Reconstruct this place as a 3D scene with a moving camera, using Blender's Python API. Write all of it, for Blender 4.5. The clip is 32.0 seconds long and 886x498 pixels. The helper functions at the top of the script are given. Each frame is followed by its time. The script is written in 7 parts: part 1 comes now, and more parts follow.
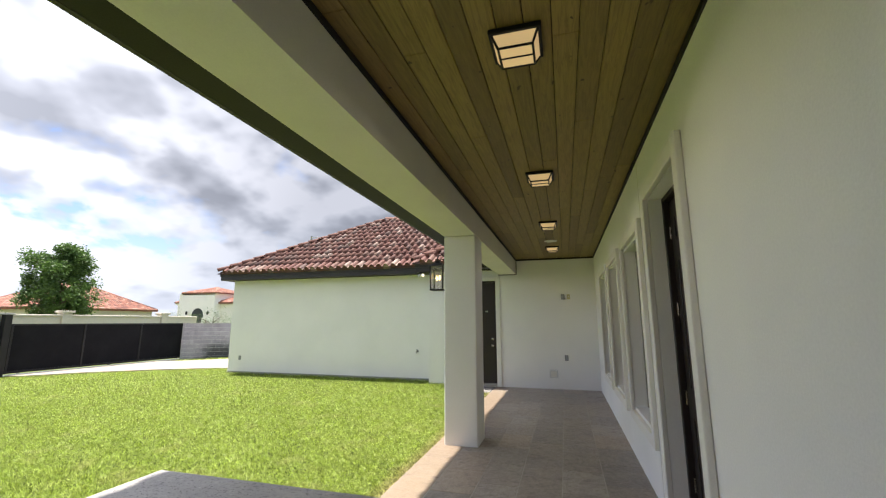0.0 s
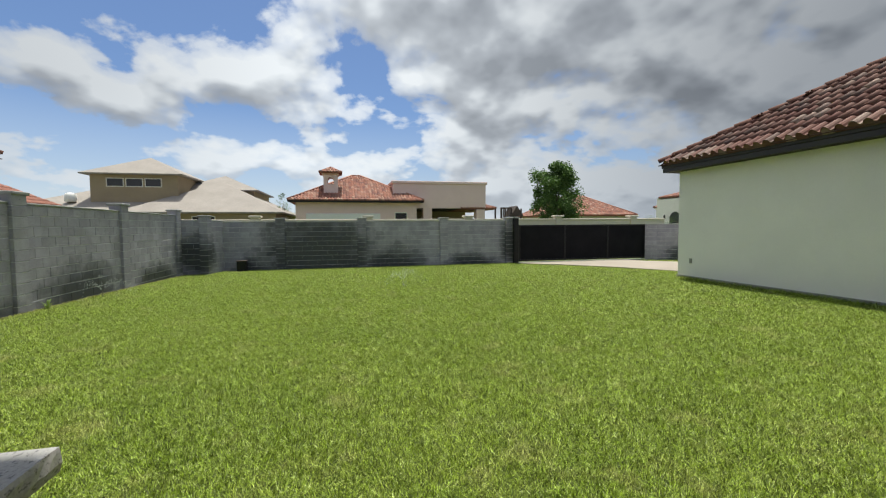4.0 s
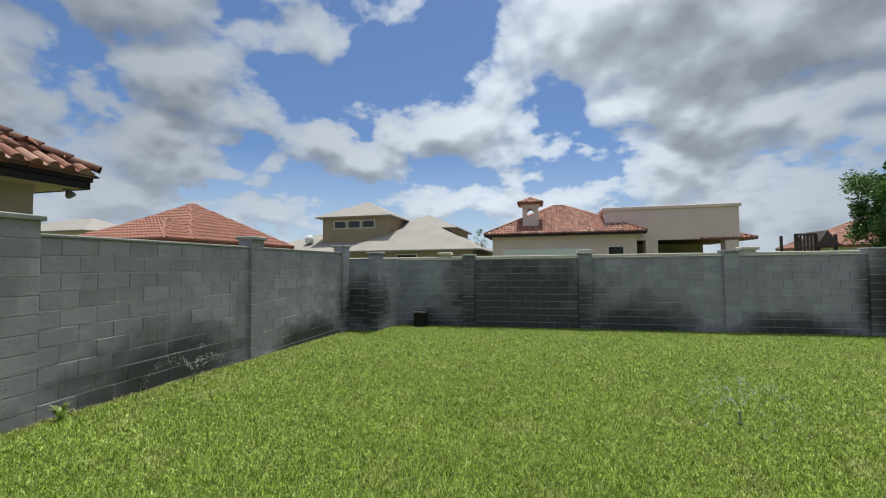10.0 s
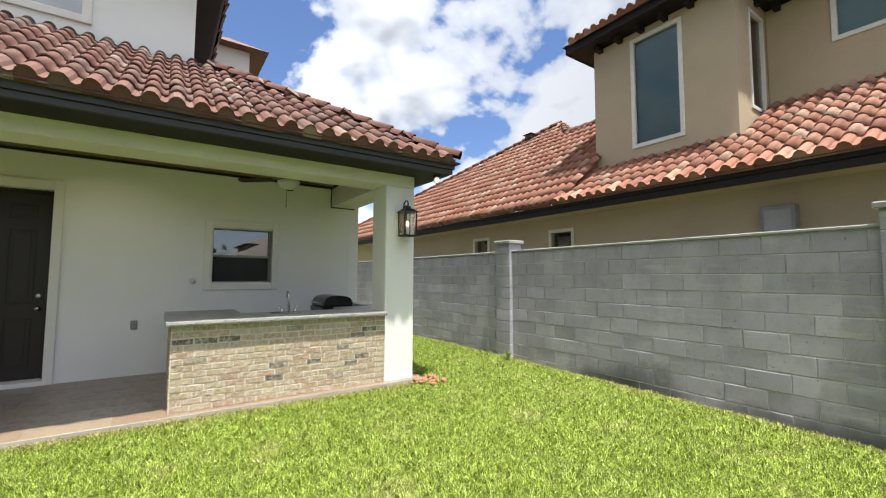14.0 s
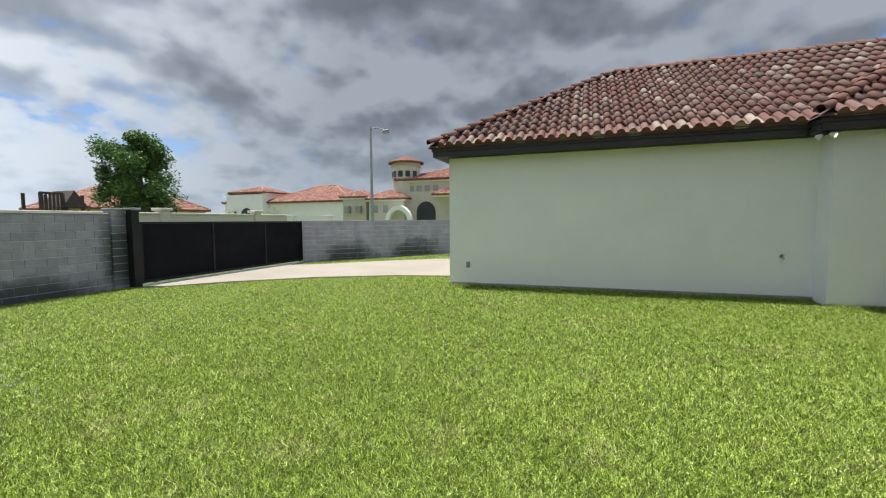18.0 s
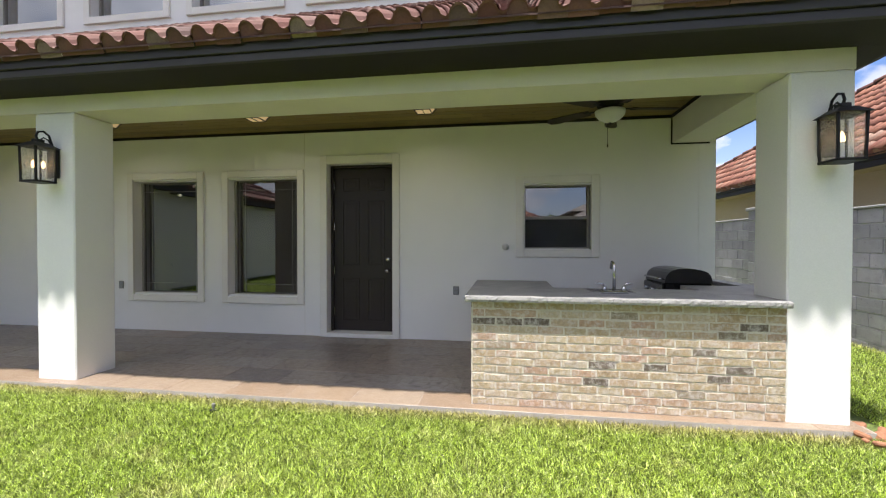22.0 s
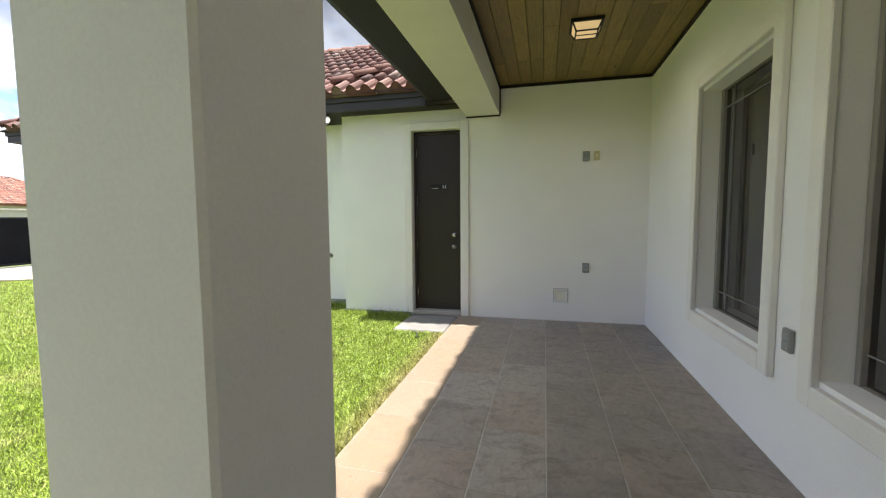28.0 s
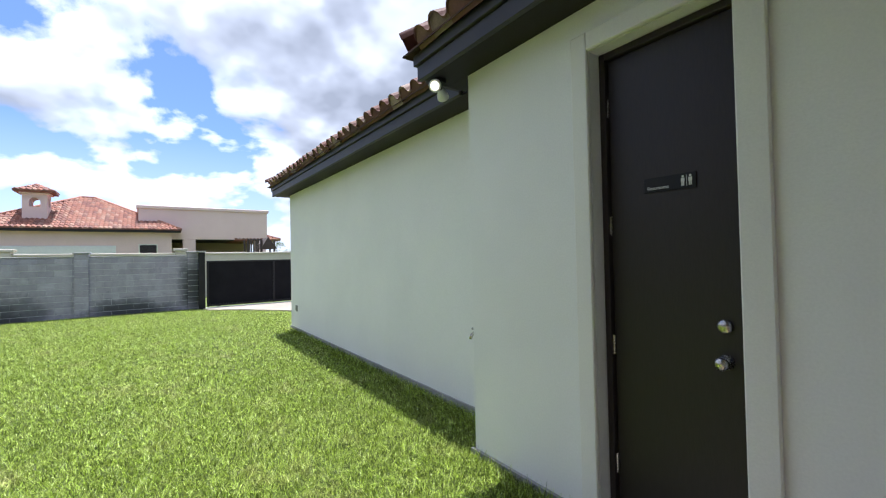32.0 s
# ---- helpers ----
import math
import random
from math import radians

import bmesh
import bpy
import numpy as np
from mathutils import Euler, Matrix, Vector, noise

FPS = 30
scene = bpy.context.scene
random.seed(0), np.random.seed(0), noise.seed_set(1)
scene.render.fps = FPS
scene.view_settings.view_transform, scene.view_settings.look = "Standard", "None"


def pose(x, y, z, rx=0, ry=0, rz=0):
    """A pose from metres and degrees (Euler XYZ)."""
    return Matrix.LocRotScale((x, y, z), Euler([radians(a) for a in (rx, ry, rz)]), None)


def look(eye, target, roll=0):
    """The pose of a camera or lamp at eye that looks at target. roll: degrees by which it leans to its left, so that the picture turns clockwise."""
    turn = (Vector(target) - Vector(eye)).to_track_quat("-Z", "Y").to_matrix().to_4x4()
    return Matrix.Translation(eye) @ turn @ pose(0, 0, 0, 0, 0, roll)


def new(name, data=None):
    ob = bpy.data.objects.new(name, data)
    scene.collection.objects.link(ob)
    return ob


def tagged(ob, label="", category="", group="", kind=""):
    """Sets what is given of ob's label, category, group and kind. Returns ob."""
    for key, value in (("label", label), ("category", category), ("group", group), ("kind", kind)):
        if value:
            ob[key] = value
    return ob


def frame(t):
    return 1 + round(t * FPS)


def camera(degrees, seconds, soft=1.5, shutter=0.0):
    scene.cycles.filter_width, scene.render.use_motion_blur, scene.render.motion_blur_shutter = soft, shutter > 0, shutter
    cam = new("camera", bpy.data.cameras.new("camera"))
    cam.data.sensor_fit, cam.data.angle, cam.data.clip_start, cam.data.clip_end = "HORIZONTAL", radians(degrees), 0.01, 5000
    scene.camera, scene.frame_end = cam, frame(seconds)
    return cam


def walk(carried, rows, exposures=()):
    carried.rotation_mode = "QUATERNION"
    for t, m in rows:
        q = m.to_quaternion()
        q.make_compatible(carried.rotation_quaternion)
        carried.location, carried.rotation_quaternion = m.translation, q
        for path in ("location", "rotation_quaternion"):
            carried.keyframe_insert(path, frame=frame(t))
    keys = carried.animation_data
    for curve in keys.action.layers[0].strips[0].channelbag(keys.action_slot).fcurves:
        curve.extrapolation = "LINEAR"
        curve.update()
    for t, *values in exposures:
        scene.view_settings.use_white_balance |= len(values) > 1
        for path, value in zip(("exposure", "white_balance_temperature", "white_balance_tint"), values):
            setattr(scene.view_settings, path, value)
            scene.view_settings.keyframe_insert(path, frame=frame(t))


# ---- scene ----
# camera and walk: seconds, x, y, z, yaw, pitch, roll
cam = camera(94.0, 32.0, soft=1.2)
PATH = [
    (0, -0.702, 0.703, 1.509, 16.22, 9.96, -0.04),
    (0.5, -0.728, 0.655, 1.548, 11.40, 16.99, -0.43),
    (1, -0.716, 0.803, 1.481, 8.86, 15.82, -0.61),
    (1.5, -0.586, 1.162, 1.390, 8.62, 8.98, -0.49),
    (2, -0.553, 1.510, 1.320, 10.86, 2.13, -0.34),
    (2.5, -0.599, 1.920, 1.306, 20.13, -1.78, -0.31),
    (3, -0.735, 2.284, 1.335, 38.03, -2.94, -0.40),
    (3.5, -1.051, 2.423, 1.315, 58.24, -2.92, -0.36),
    (4, -1.348, 2.658, 1.344, 76.57, -2.95, -0.46),
    (4.5, -1.674, 2.729, 1.344, 89.87, -2.95, -0.54),
    (6.5, -3.537, 2.505, 1.434, 101.76, -2.83, -0.69),
    (7, -4.122, 2.533, 1.465, 101.37, -2.66, -0.75),
    (7.5, -4.682, 2.515, 1.449, 100.95, -2.44, -0.76),
    (8, -5.195, 2.506, 1.453, 100.66, -2.01, -0.70),
    (8.5, -5.671, 2.408, 1.431, 100.71, -1.19, -0.64),
    (9, -6.170, 2.347, 1.454, 101.22, -0.03, -0.62),
    (9.5, -6.719, 2.313, 1.478, 101.80, 1.28, -0.62),
    (10, -7.212, 2.190, 1.470, 103.26, 2.31, -0.61),
    (10.5, -7.721, 2.213, 1.421, 105.97, 3.08, -0.57),
    (11, -7.993, 2.084, 1.400, 113.09, 3.51, -0.51),
    (11.5, -8.089, 1.971, 1.363, 125.56, 3.81, -0.44),
    (12, -8.124, 1.949, 1.344, 142.93, 3.96, -0.34),
    (12.5, -8.003, 1.979, 1.380, 166.39, 4.07, 0.17),
    (13, -7.624, 2.010, 1.348, 190.67, 4.27, 0.02),
    (13.5, -7.445, 2.207, 1.349, 214.42, 4.03, -0.20),
    (14, -7.259, 2.162, 1.378, 235.77, 3.92, 0.20),
    (14.5, -7.174, 2.231, 1.379, 254.70, 3.92, 0.21),
    (16.5, -7.436, 2.570, 1.395, 323.18, 0.71, 0.17),
    (17, -7.606, 2.660, 1.393, 342.11, -0.92, 0.02),
    (17.5, -7.742, 2.660, 1.414, 362.04, -2.64, -0.23),
    (18, -7.711, 2.570, 1.404, 378.87, -3.89, -0.43),
    (18.5, -7.670, 2.505, 1.394, 385.64, -4.71, -0.49),
    (19, -7.604, 2.468, 1.422, 378.45, -3.97, -0.42),
    (19.5, -7.535, 2.431, 1.421, 359.78, -1.87, -0.35),
    (20, -7.488, 2.353, 1.359, 336.77, -0.73, -0.33),
    (20.5, -7.282, 2.193, 1.291, 315.87, -0.20, -0.34),
    (21, -6.819, 1.901, 1.328, 297.81, -0.62, -0.27),
    (21.5, -6.270, 1.757, 1.317, 284.72, -0.70, -0.10),
    (22, -5.689, 1.775, 1.354, 278.61, -0.78, 0.04),
    (22.5, -5.091, 1.853, 1.372, 278.38, -1.01, -0.00),
    (23, -4.526, 1.975, 1.374, 281.41, -1.70, 0.02),
    (23.5, -3.890, 2.051, 1.312, 286.45, -2.41, 0.09),
    (24, -3.295, 2.191, 1.315, 293.56, -3.31, 0.08),
    (24.5, -2.697, 2.366, 1.317, 303.38, -3.80, 0.02),
    (25, -2.211, 2.657, 1.324, 315.31, -4.00, 0.19),
    (25.5, -1.872, 3.012, 1.349, 328.19, -4.34, 0.16),
    (26, -1.576, 3.418, 1.323, 340.48, -4.56, -0.12),
    (26.5, -1.436, 3.892, 1.322, 351.05, -4.81, -0.15),
    (28.5, -1.194, 5.843, 1.344, 379.03, -4.19, -0.49),
    (29, -1.243, 6.324, 1.402, 383.32, -4.07, -0.61),
    (29.5, -1.296, 6.854, 1.391, 386.32, -3.13, -0.62),
    (30, -1.392, 7.340, 1.379, 389.11, -2.31, -0.74),
    (30.5, -1.437, 7.810, 1.391, 392.68, -1.55, -0.93),
    (31, -1.520, 8.189, 1.403, 397.87, -0.61, -0.98),
    (31.5, -1.606, 8.523, 1.418, 405.20, 0.51, -0.99),
    (32, -1.641, 8.877, 1.418, 414.87, 1.06, -1.18),
]
# seconds, stops, white balance and tint
EXPOSURES = [
    (0.0, 2.18, 6350, 14), (0.6, 2.3, 6350, 14), (1.2, 2.42, 6350, 14), (2.0, 2.1, 6450, 14), (2.6, 2.02, 6450, 13), (3.1, 1.86, 6500, 12), (4.0, 1.16, 6350, 6),
    (6.5, 1.14, 6350, 6), (9.0, 1.0, 6000, 5), (11.0, 0.98, 6000, 5), (13.0, 1.66, 6300, 7), (14.5, 1.88, 6350, 10), (16.5, 1.88, 6200, 8),
    (18.0, 1.4, 6050, 7), (20.0, 1.46, 6050, 8), (21.0, 1.92, 6050, 12), (22.0, 1.92, 6100, 16), (23.0, 2.42, 6100, 16), (24.0, 3.02, 6050, 17),
    (25.5, 3.2, 6100, 16), (26.5, 2.94, 6150, 16), (29.0, 2.2, 6200, 10), (30.5, 2.14, 6150, 11), (31.2, 2.06, 5850, 14), (32.0, 1.84, 5650, 14),
]
walk(cam, [(t, pose(x, y, z, 90 + pitch, -roll, yaw)) for t, x, y, z, yaw, pitch, roll in PATH], EXPOSURES)

# ---- sky and sun ----
SUN_FROM = Vector((-0.255, 0.03, 1.0)).normalized()
sun = new("sun", bpy.data.lights.new("sun", "SUN"))
sun.data.energy, sun.data.angle, sun.data.color = 2.75, radians(1.2), (1.0, 0.94, 0.84)
sun.matrix_world = look(SUN_FROM * 50, (0, 0, 0))

# the four lit ceiling lights of the patio
for lamp_y in (2.74, 4.90, 7.09, 9.28):
    lamp = new("ceiling_lamp", bpy.data.lights.new("ceiling_lamp", "AREA"))
    lamp.data.energy, lamp.data.size, lamp.data.color = 0.6, 0.17, (1.0, 0.89, 0.76)
    lamp.data.spread = radians(165)
    lamp.matrix_world = look((-0.88, lamp_y, 2.876), (-0.88, lamp_y + 0.0001, 0.0))

world = bpy.data.worlds.new("world")
scene.world = world
world.use_nodes = True
wn, wl = world.node_tree.nodes, world.node_tree.links
wn.clear()


def wnode(kind, **values):
    n = wn.new(kind)
    for key, value in values.items():
        n.inputs[key].default_value = value
    return n


def wmath(op, a, b=None, c=None):
    n = wn.new("ShaderNodeMath")
    n.operation = op
    for i, v in enumerate((a, b, c)):
        if v is None:
            continue
        if isinstance(v, (int, float)):
            n.inputs[i].default_value = v
        else:
            wl.new(v, n.inputs[i])
    return n.outputs[0]


sky = wn.new("ShaderNodeTexSky")
sky.sky_type, sky.sun_disc = "NISHITA", False
sky.sun_elevation = math.asin(SUN_FROM.z)
sky.sun_rotation = math.atan2(SUN_FROM.x, SUN_FROM.y)
coord = wn.new("ShaderNodeTexCoord")
split = wn.new("ShaderNodeSeparateXYZ")
wl.new(coord.outputs["Generated"], split.inputs[0])
height = wmath("ADD", wmath("MAXIMUM", split.outputs[2], 0.0), 0.42)
plane = wn.new("ShaderNodeCombineXYZ")
wl.new(wmath("DIVIDE", split.outputs[0], height), plane.inputs[0])
wl.new(wmath("DIVIDE", split.outputs[1], height), plane.inputs[1])


def wnoise(scale, detail, rough, shift, shrink=1.0, twist=0.0):
    """Cloud density on a layer overhead, so that it closes up towards the horizon; shrink: the same a little higher up."""
    m = wn.new("ShaderNodeMapping")
    m.inputs["Location"].default_value, m.inputs["Scale"].default_value = shift, (shrink, shrink, 1.0)
    wl.new(plane.outputs[0], m.inputs["Vector"])
    n = wnode("ShaderNodeTexNoise", Scale=scale, Detail=detail, Roughness=rough, Distortion=twist)
    wl.new(m.outputs[0], n.inputs["Vector"])
    return n.outputs["Fac"]


def wcells(scale, shift, shrink=1.0):
    """Round billows: small where the heads of the clouds are."""
    m = wn.new("ShaderNodeMapping")
    m.inputs["Location"].default_value, m.inputs["Scale"].default_value = shift, (shrink, shrink, 1.0)
    wl.new(plane.outputs[0], m.inputs["Vector"])
    n = wnode("ShaderNodeTexVoronoi", Scale=scale, Detail=3.0, Roughness=0.55)
    n.feature = "SMOOTH_F1"
    n.inputs["Smoothness"].default_value = 0.6
    wl.new(m.outputs[0], n.inputs["Vector"])
    return n.outputs["Distance"]


def wramp(value, *stops):
    r = wn.new("ShaderNodeValToRGB")
    e = r.color_ramp.elements
    while len(e) < len(stops):
        e.new(0.5)
    for el, (p, c) in zip(e, stops):
        el.position, el.color = p, (*c, 1) if isinstance(c, tuple) else (c, c, c, 1)
    wl.new(value, r.inputs[0])
    return r.outputs[0]


def wbody(shrink, detail):
    puffs = wmath("MULTIPLY", wnoise(2.6, detail, 0.56, (3.1, 1.7, 0.0), shrink, 0.2), 0.62)
    banks = wmath("MULTIPLY", wnoise(0.9, 2, 0.5, (7.3, 2.2, 0.0), shrink), 0.45)
    heads = wmath("MULTIPLY", wcells(5.5, (1.2, 4.4, 0.0), shrink), -0.12)
    return wmath("ADD", wmath("ADD", puffs, banks), heads)


# thicker cloud towards +y, broken cloud and blue elsewhere
body, soft_body, body_up = wbody(1.0, 8), wbody(1.0, 3), wbody(0.93, 3)
north = wmath("MAXIMUM", wmath("MULTIPLY", split.outputs[1], 0.19), wmath("MULTIPLY", split.outputs[1], -0.07))
north = wmath("SUBTRACT", north, wmath("MULTIPLY", wmath("MULTIPLY", wmath("MAXIMUM", split.outputs[0], 0.0), wmath("MAXIMUM", split.outputs[1], 0.0)), 0.52))
clear_west = wmath("MULTIPLY", wmath("MULTIPLY", wmath("MAXIMUM", wmath("MULTIPLY", split.outputs[0], -1.0), 0.0), wmath("MAXIMUM", wmath("SUBTRACT", 0.35, split.outputs[1]), 0.0)), 0.05)
full_south = wmath("MULTIPLY", wmath("MULTIPLY", wmath("MAXIMUM", wmath("ADD", split.outputs[0], 0.35), 0.0), wmath("MAXIMUM", wmath("MULTIPLY", split.outputs[1], -1.0), 0.0)), 0.11)
dens = wmath("ADD", wmath("ADD", wmath("SUBTRACT", wmath("ADD", body, full_south), clear_west), north), 0.052)
cover = wramp(dens, (0.445, 0.0), (0.475, 0.72), (0.53, 1.0))
# bright heads, grey undersides and thick middles
lit = wmath("ADD", wmath("MULTIPLY", wmath("SUBTRACT", soft_body, body_up), 2.6), wmath("SUBTRACT", 1.50, wmath("MULTIPLY", wmath("ADD", wmath("ADD", wmath("MULTIPLY", body_up, 0.65), wmath("MULTIPLY", body, 0.35)), wmath("MULTIPLY", north, 0.45)), 1.7)))
shade = wramp(lit, (0.30, (0.42, 0.435, 0.465)), (0.55, (0.60, 0.615, 0.645)), (0.72, (0.85, 0.86, 0.875)), (0.86, (1.0, 1.0, 1.0)))
CLOUD = wn.new("ShaderNodeMix")
CLOUD.data_type = "RGBA"
CLOUD.blend_type = "MULTIPLY"
CLOUD.inputs["Factor"].default_value = 1.0
wl.new(shade, CLOUD.inputs["A"])
wl.new(wramp(wmath("ADD", wmath("MULTIPLY", split.outputs[1], 0.5), 0.5), (0.12, (3.3, 3.4, 3.6)), (0.30, (4.6, 4.7, 4.9)), (0.44, (6.1, 6.2, 6.4)), (0.58, (6.0, 6.1, 6.3)), (0.68, (4.9, 5.0, 5.2)), (0.80, (3.5, 3.6, 3.8)), (0.9, (2.2, 2.3, 2.5))), CLOUD.inputs["B"])
mixed = wn.new("ShaderNodeMix")
mixed.data_type = "RGBA"
wl.new(cover, mixed.inputs["Factor"])
deep = wn.new("ShaderNodeMix")
deep.data_type, deep.blend_type = "RGBA", "MULTIPLY"
deep.inputs["Factor"].default_value = 1.0
wl.new(sky.outputs[0], deep.inputs["A"])
deep.inputs["B"].default_value = (0.56, 0.63, 0.765, 1)
wl.new(deep.outputs["Result"], mixed.inputs["A"])
# thin bright cloud round the sun
near_sun = wn.new("ShaderNodeVectorMath")
near_sun.operation = "DOT_PRODUCT"
wl.new(coord.outputs["Generated"], near_sun.inputs[0])
near_sun.inputs[1].default_value = SUN_FROM
glare = wn.new("ShaderNodeMix")
glare.data_type = "RGBA"
wl.new(wramp(near_sun.outputs["Value"], (0.72, 0.0), (1.0, 1.0)), glare.inputs["Factor"])
wl.new(CLOUD.outputs["Result"], glare.inputs["A"])
glare.inputs["B"].default_value = (15.0, 14.6, 13.8, 1)
wl.new(glare.outputs["Result"], mixed.inputs["B"])
ground_bg = wnode("ShaderNodeBackground", Strength=0.066)
haze = wn.new("ShaderNodeMix")
haze.data_type = "RGBA"
wl.new(wramp(split.outputs[2], (0.0, 0.7), (0.10, 0.32), (0.26, 0.0)), haze.inputs["Factor"])
wl.new(mixed.outputs["Result"], haze.inputs["A"])
wl.new(wramp(wmath("ADD", wmath("MULTIPLY", split.outputs[1], 0.5), 0.5), (0.45, (5.6, 5.95, 6.5)), (0.9, (2.7, 2.95, 3.3))), haze.inputs["B"])
wl.new(haze.outputs["Result"], ground_bg.inputs["Color"])
wout = wn.new("ShaderNodeOutputWorld")
wl.new(ground_bg.outputs[0], wout.inputs[0])

# ---- materials ----
def nodes_of(name):
    m = bpy.data.materials.new(name)
    m.use_nodes = True
    return m, m.node_tree.nodes, m.node_tree.links, m.node_tree.nodes["Principled BSDF"]


def link_or_set(links, socket, value):
    if isinstance(value, bpy.types.NodeSocket):
        links.new(value, socket)
    else:
        socket.default_value = value


def n_math(nt, op, a, b=0.0):
    n = nt.nodes.new("ShaderNodeMath")
    n.operation = op
    link_or_set(nt.links, n.inputs[0], a)
    link_or_set(nt.links, n.inputs[1], b)
    return n.outputs[0]


def n_noise(nt, scale, detail=5.0, rough=0.6, stretch=(1, 1, 1), shift=(0, 0, 0), dist=0.0):
    geo = nt.nodes.new("ShaderNodeNewGeometry")
    m = nt.nodes.new("ShaderNodeMapping")
    m.inputs["Scale"].default_value, m.inputs["Location"].default_value = stretch, shift
    nt.links.new(geo.outputs["Position"], m.inputs["Vector"])
    n = nt.nodes.new("ShaderNodeTexNoise")
    n.inputs["Scale"].default_value, n.inputs["Detail"].default_value = scale, detail
    n.inputs["Roughness"].default_value, n.inputs["Distortion"].default_value = rough, dist
    nt.links.new(m.outputs[0], n.inputs["Vector"])
    return n.outputs["Fac"]


def n_random(nt):
    """One number for each piece, single or joined."""
    info, geo = nt.nodes.new("ShaderNodeObjectInfo"), nt.nodes.new("ShaderNodeNewGeometry")
    return n_math(nt, "FRACT", n_math(nt, "ADD", info.outputs["Random"], geo.outputs["Random Per Island"]))


def n_ramp(nt, value, *stops, hard=False):
    r = nt.nodes.new("ShaderNodeValToRGB")
    e = r.color_ramp.elements
    r.color_ramp.interpolation = "CONSTANT" if hard else "LINEAR"
    while len(e) < len(stops):
        e.new(0.5)
    for el, (p, c) in zip(e, stops):
        el.position, el.color = p, (*c, 1) if isinstance(c, tuple) else (c, c, c, 1)
    nt.links.new(value, r.inputs[0])
    return r.outputs[0]


def n_mix(nt, fac, a, b, blend="MIX"):
    n = nt.nodes.new("ShaderNodeMix")
    n.data_type, n.blend_type = "RGBA", blend
    link_or_set(nt.links, n.inputs["Factor"], fac)
    for key, v in (("A", a), ("B", b)):
        link_or_set(nt.links, n.inputs[key], (*v, 1) if isinstance(v, tuple) else v)
    return n.outputs["Result"]


def n_bump(nt, bsdf, height, strength, distance=0.004):
    b = nt.nodes.new("ShaderNodeBump")
    b.inputs["Strength"].default_value, b.inputs["Distance"].default_value = strength, distance
    nt.links.new(height, b.inputs["Height"])
    nt.links.new(b.outputs[0], bsdf.inputs["Normal"])


def surface(name, c1, c2, rough=0.8, patch=2.0, fine=70.0, fine_amt=0.12, bump=0.3, depth=0.003, metal=0.0, spread=0.0, stretch=(1, 1, 1), spec=0.5):
    """A plain surface: two tones in large patches, a fine grain over them and its relief; spread: how far pieces differ."""
    m, nodes, links, bsdf = nodes_of(name)
    nt = m.node_tree
    big = n_noise(nt, patch, 5, 0.6, stretch)
    grain = n_noise(nt, fine, 4, 0.65, stretch)
    col = n_mix(nt, n_ramp(nt, big, (0.35, 0.0), (0.68, 1.0)), c1, c2)
    col = n_mix(nt, 1.0, col, n_ramp(nt, grain, (0.3, 1.0 - fine_amt), (0.7, 1.0 + fine_amt * 0.3)), "MULTIPLY")
    if spread:
        col = n_mix(nt, 1.0, col, n_ramp(nt, n_random(nt), (0.0, 1.0 - spread), (1.0, 1.0)), "MULTIPLY")
    links.new(col, bsdf.inputs["Base Color"])
    links.new(n_ramp(nt, grain, (0.3, max(0.0, rough - 0.08)), (0.7, min(1.0, rough + 0.08))), bsdf.inputs["Roughness"])
    bsdf.inputs["Metallic"].default_value = metal
    bsdf.inputs["Specular IOR Level"].default_value = spec
    n_bump(nt, bsdf, grain, bump, depth)
    return m


M = {}
M["stucco"] = surface("stucco", (0.87, 0.86, 0.83), (0.82, 0.815, 0.785), 0.9, 0.9, 90, 0.05, 0.35, 0.003, spec=0.2)
M["stucco_trim"] = surface("stucco_trim", (0.76, 0.735, 0.66), (0.71, 0.685, 0.615), 0.9, 1.4, 110, 0.05, 0.3, 0.003, spec=0.2)
M["trim_white"] = surface("trim_white", (0.83, 0.81, 0.755), (0.78, 0.76, 0.705), 0.9, 1.4, 110, 0.05, 0.3, 0.003, spec=0.2)
M["tan_stucco"] = surface("tan_stucco", (0.50, 0.42, 0.31), (0.45, 0.37, 0.27), 0.92, 0.8, 70, 0.08, 0.35, 0.004, spec=0.2)
M["pink_stucco"] = surface("pink_stucco", (0.74, 0.565, 0.54), (0.69, 0.52, 0.50), 0.92, 0.5, 12, 0.06, 0.2, 0.01, spec=0.2)
M["cream_stucco"] = surface("cream_stucco", (0.60, 0.55, 0.47), (0.54, 0.49, 0.42), 0.92, 0.5, 12, 0.08, 0.2, 0.01, spec=0.2)
M["ochre_stucco"] = surface("ochre_stucco", (0.36, 0.29, 0.19), (0.31, 0.25, 0.17), 0.92, 0.5, 12, 0.08, 0.2, 0.01, spec=0.2)
M["dark_paint"] = surface("dark_paint", (0.017, 0.0135, 0.013), (0.023, 0.019, 0.018), 0.6, 1.5, 120, 0.15, 0.15, 0.001, spec=0.25)
M["fascia"] = surface("fascia_paint", (0.040, 0.037, 0.040), (0.050, 0.047, 0.050), 0.5, 1.5, 120, 0.15, 0.15, 0.001, spec=0.35)
M["door_paint"] = surface("door_paint", (0.032, 0.0245, 0.022), (0.027, 0.0205, 0.0185), 0.42, 1.5, 160, 0.2, 0.2, 0.001, stretch=(1, 1, 0.12), spec=0.35)
M["black_metal"] = surface("black_metal", (0.010, 0.010, 0.011), (0.015, 0.015, 0.016), 0.5, 3, 150, 0.15, 0.1, 0.001, spec=0.3)
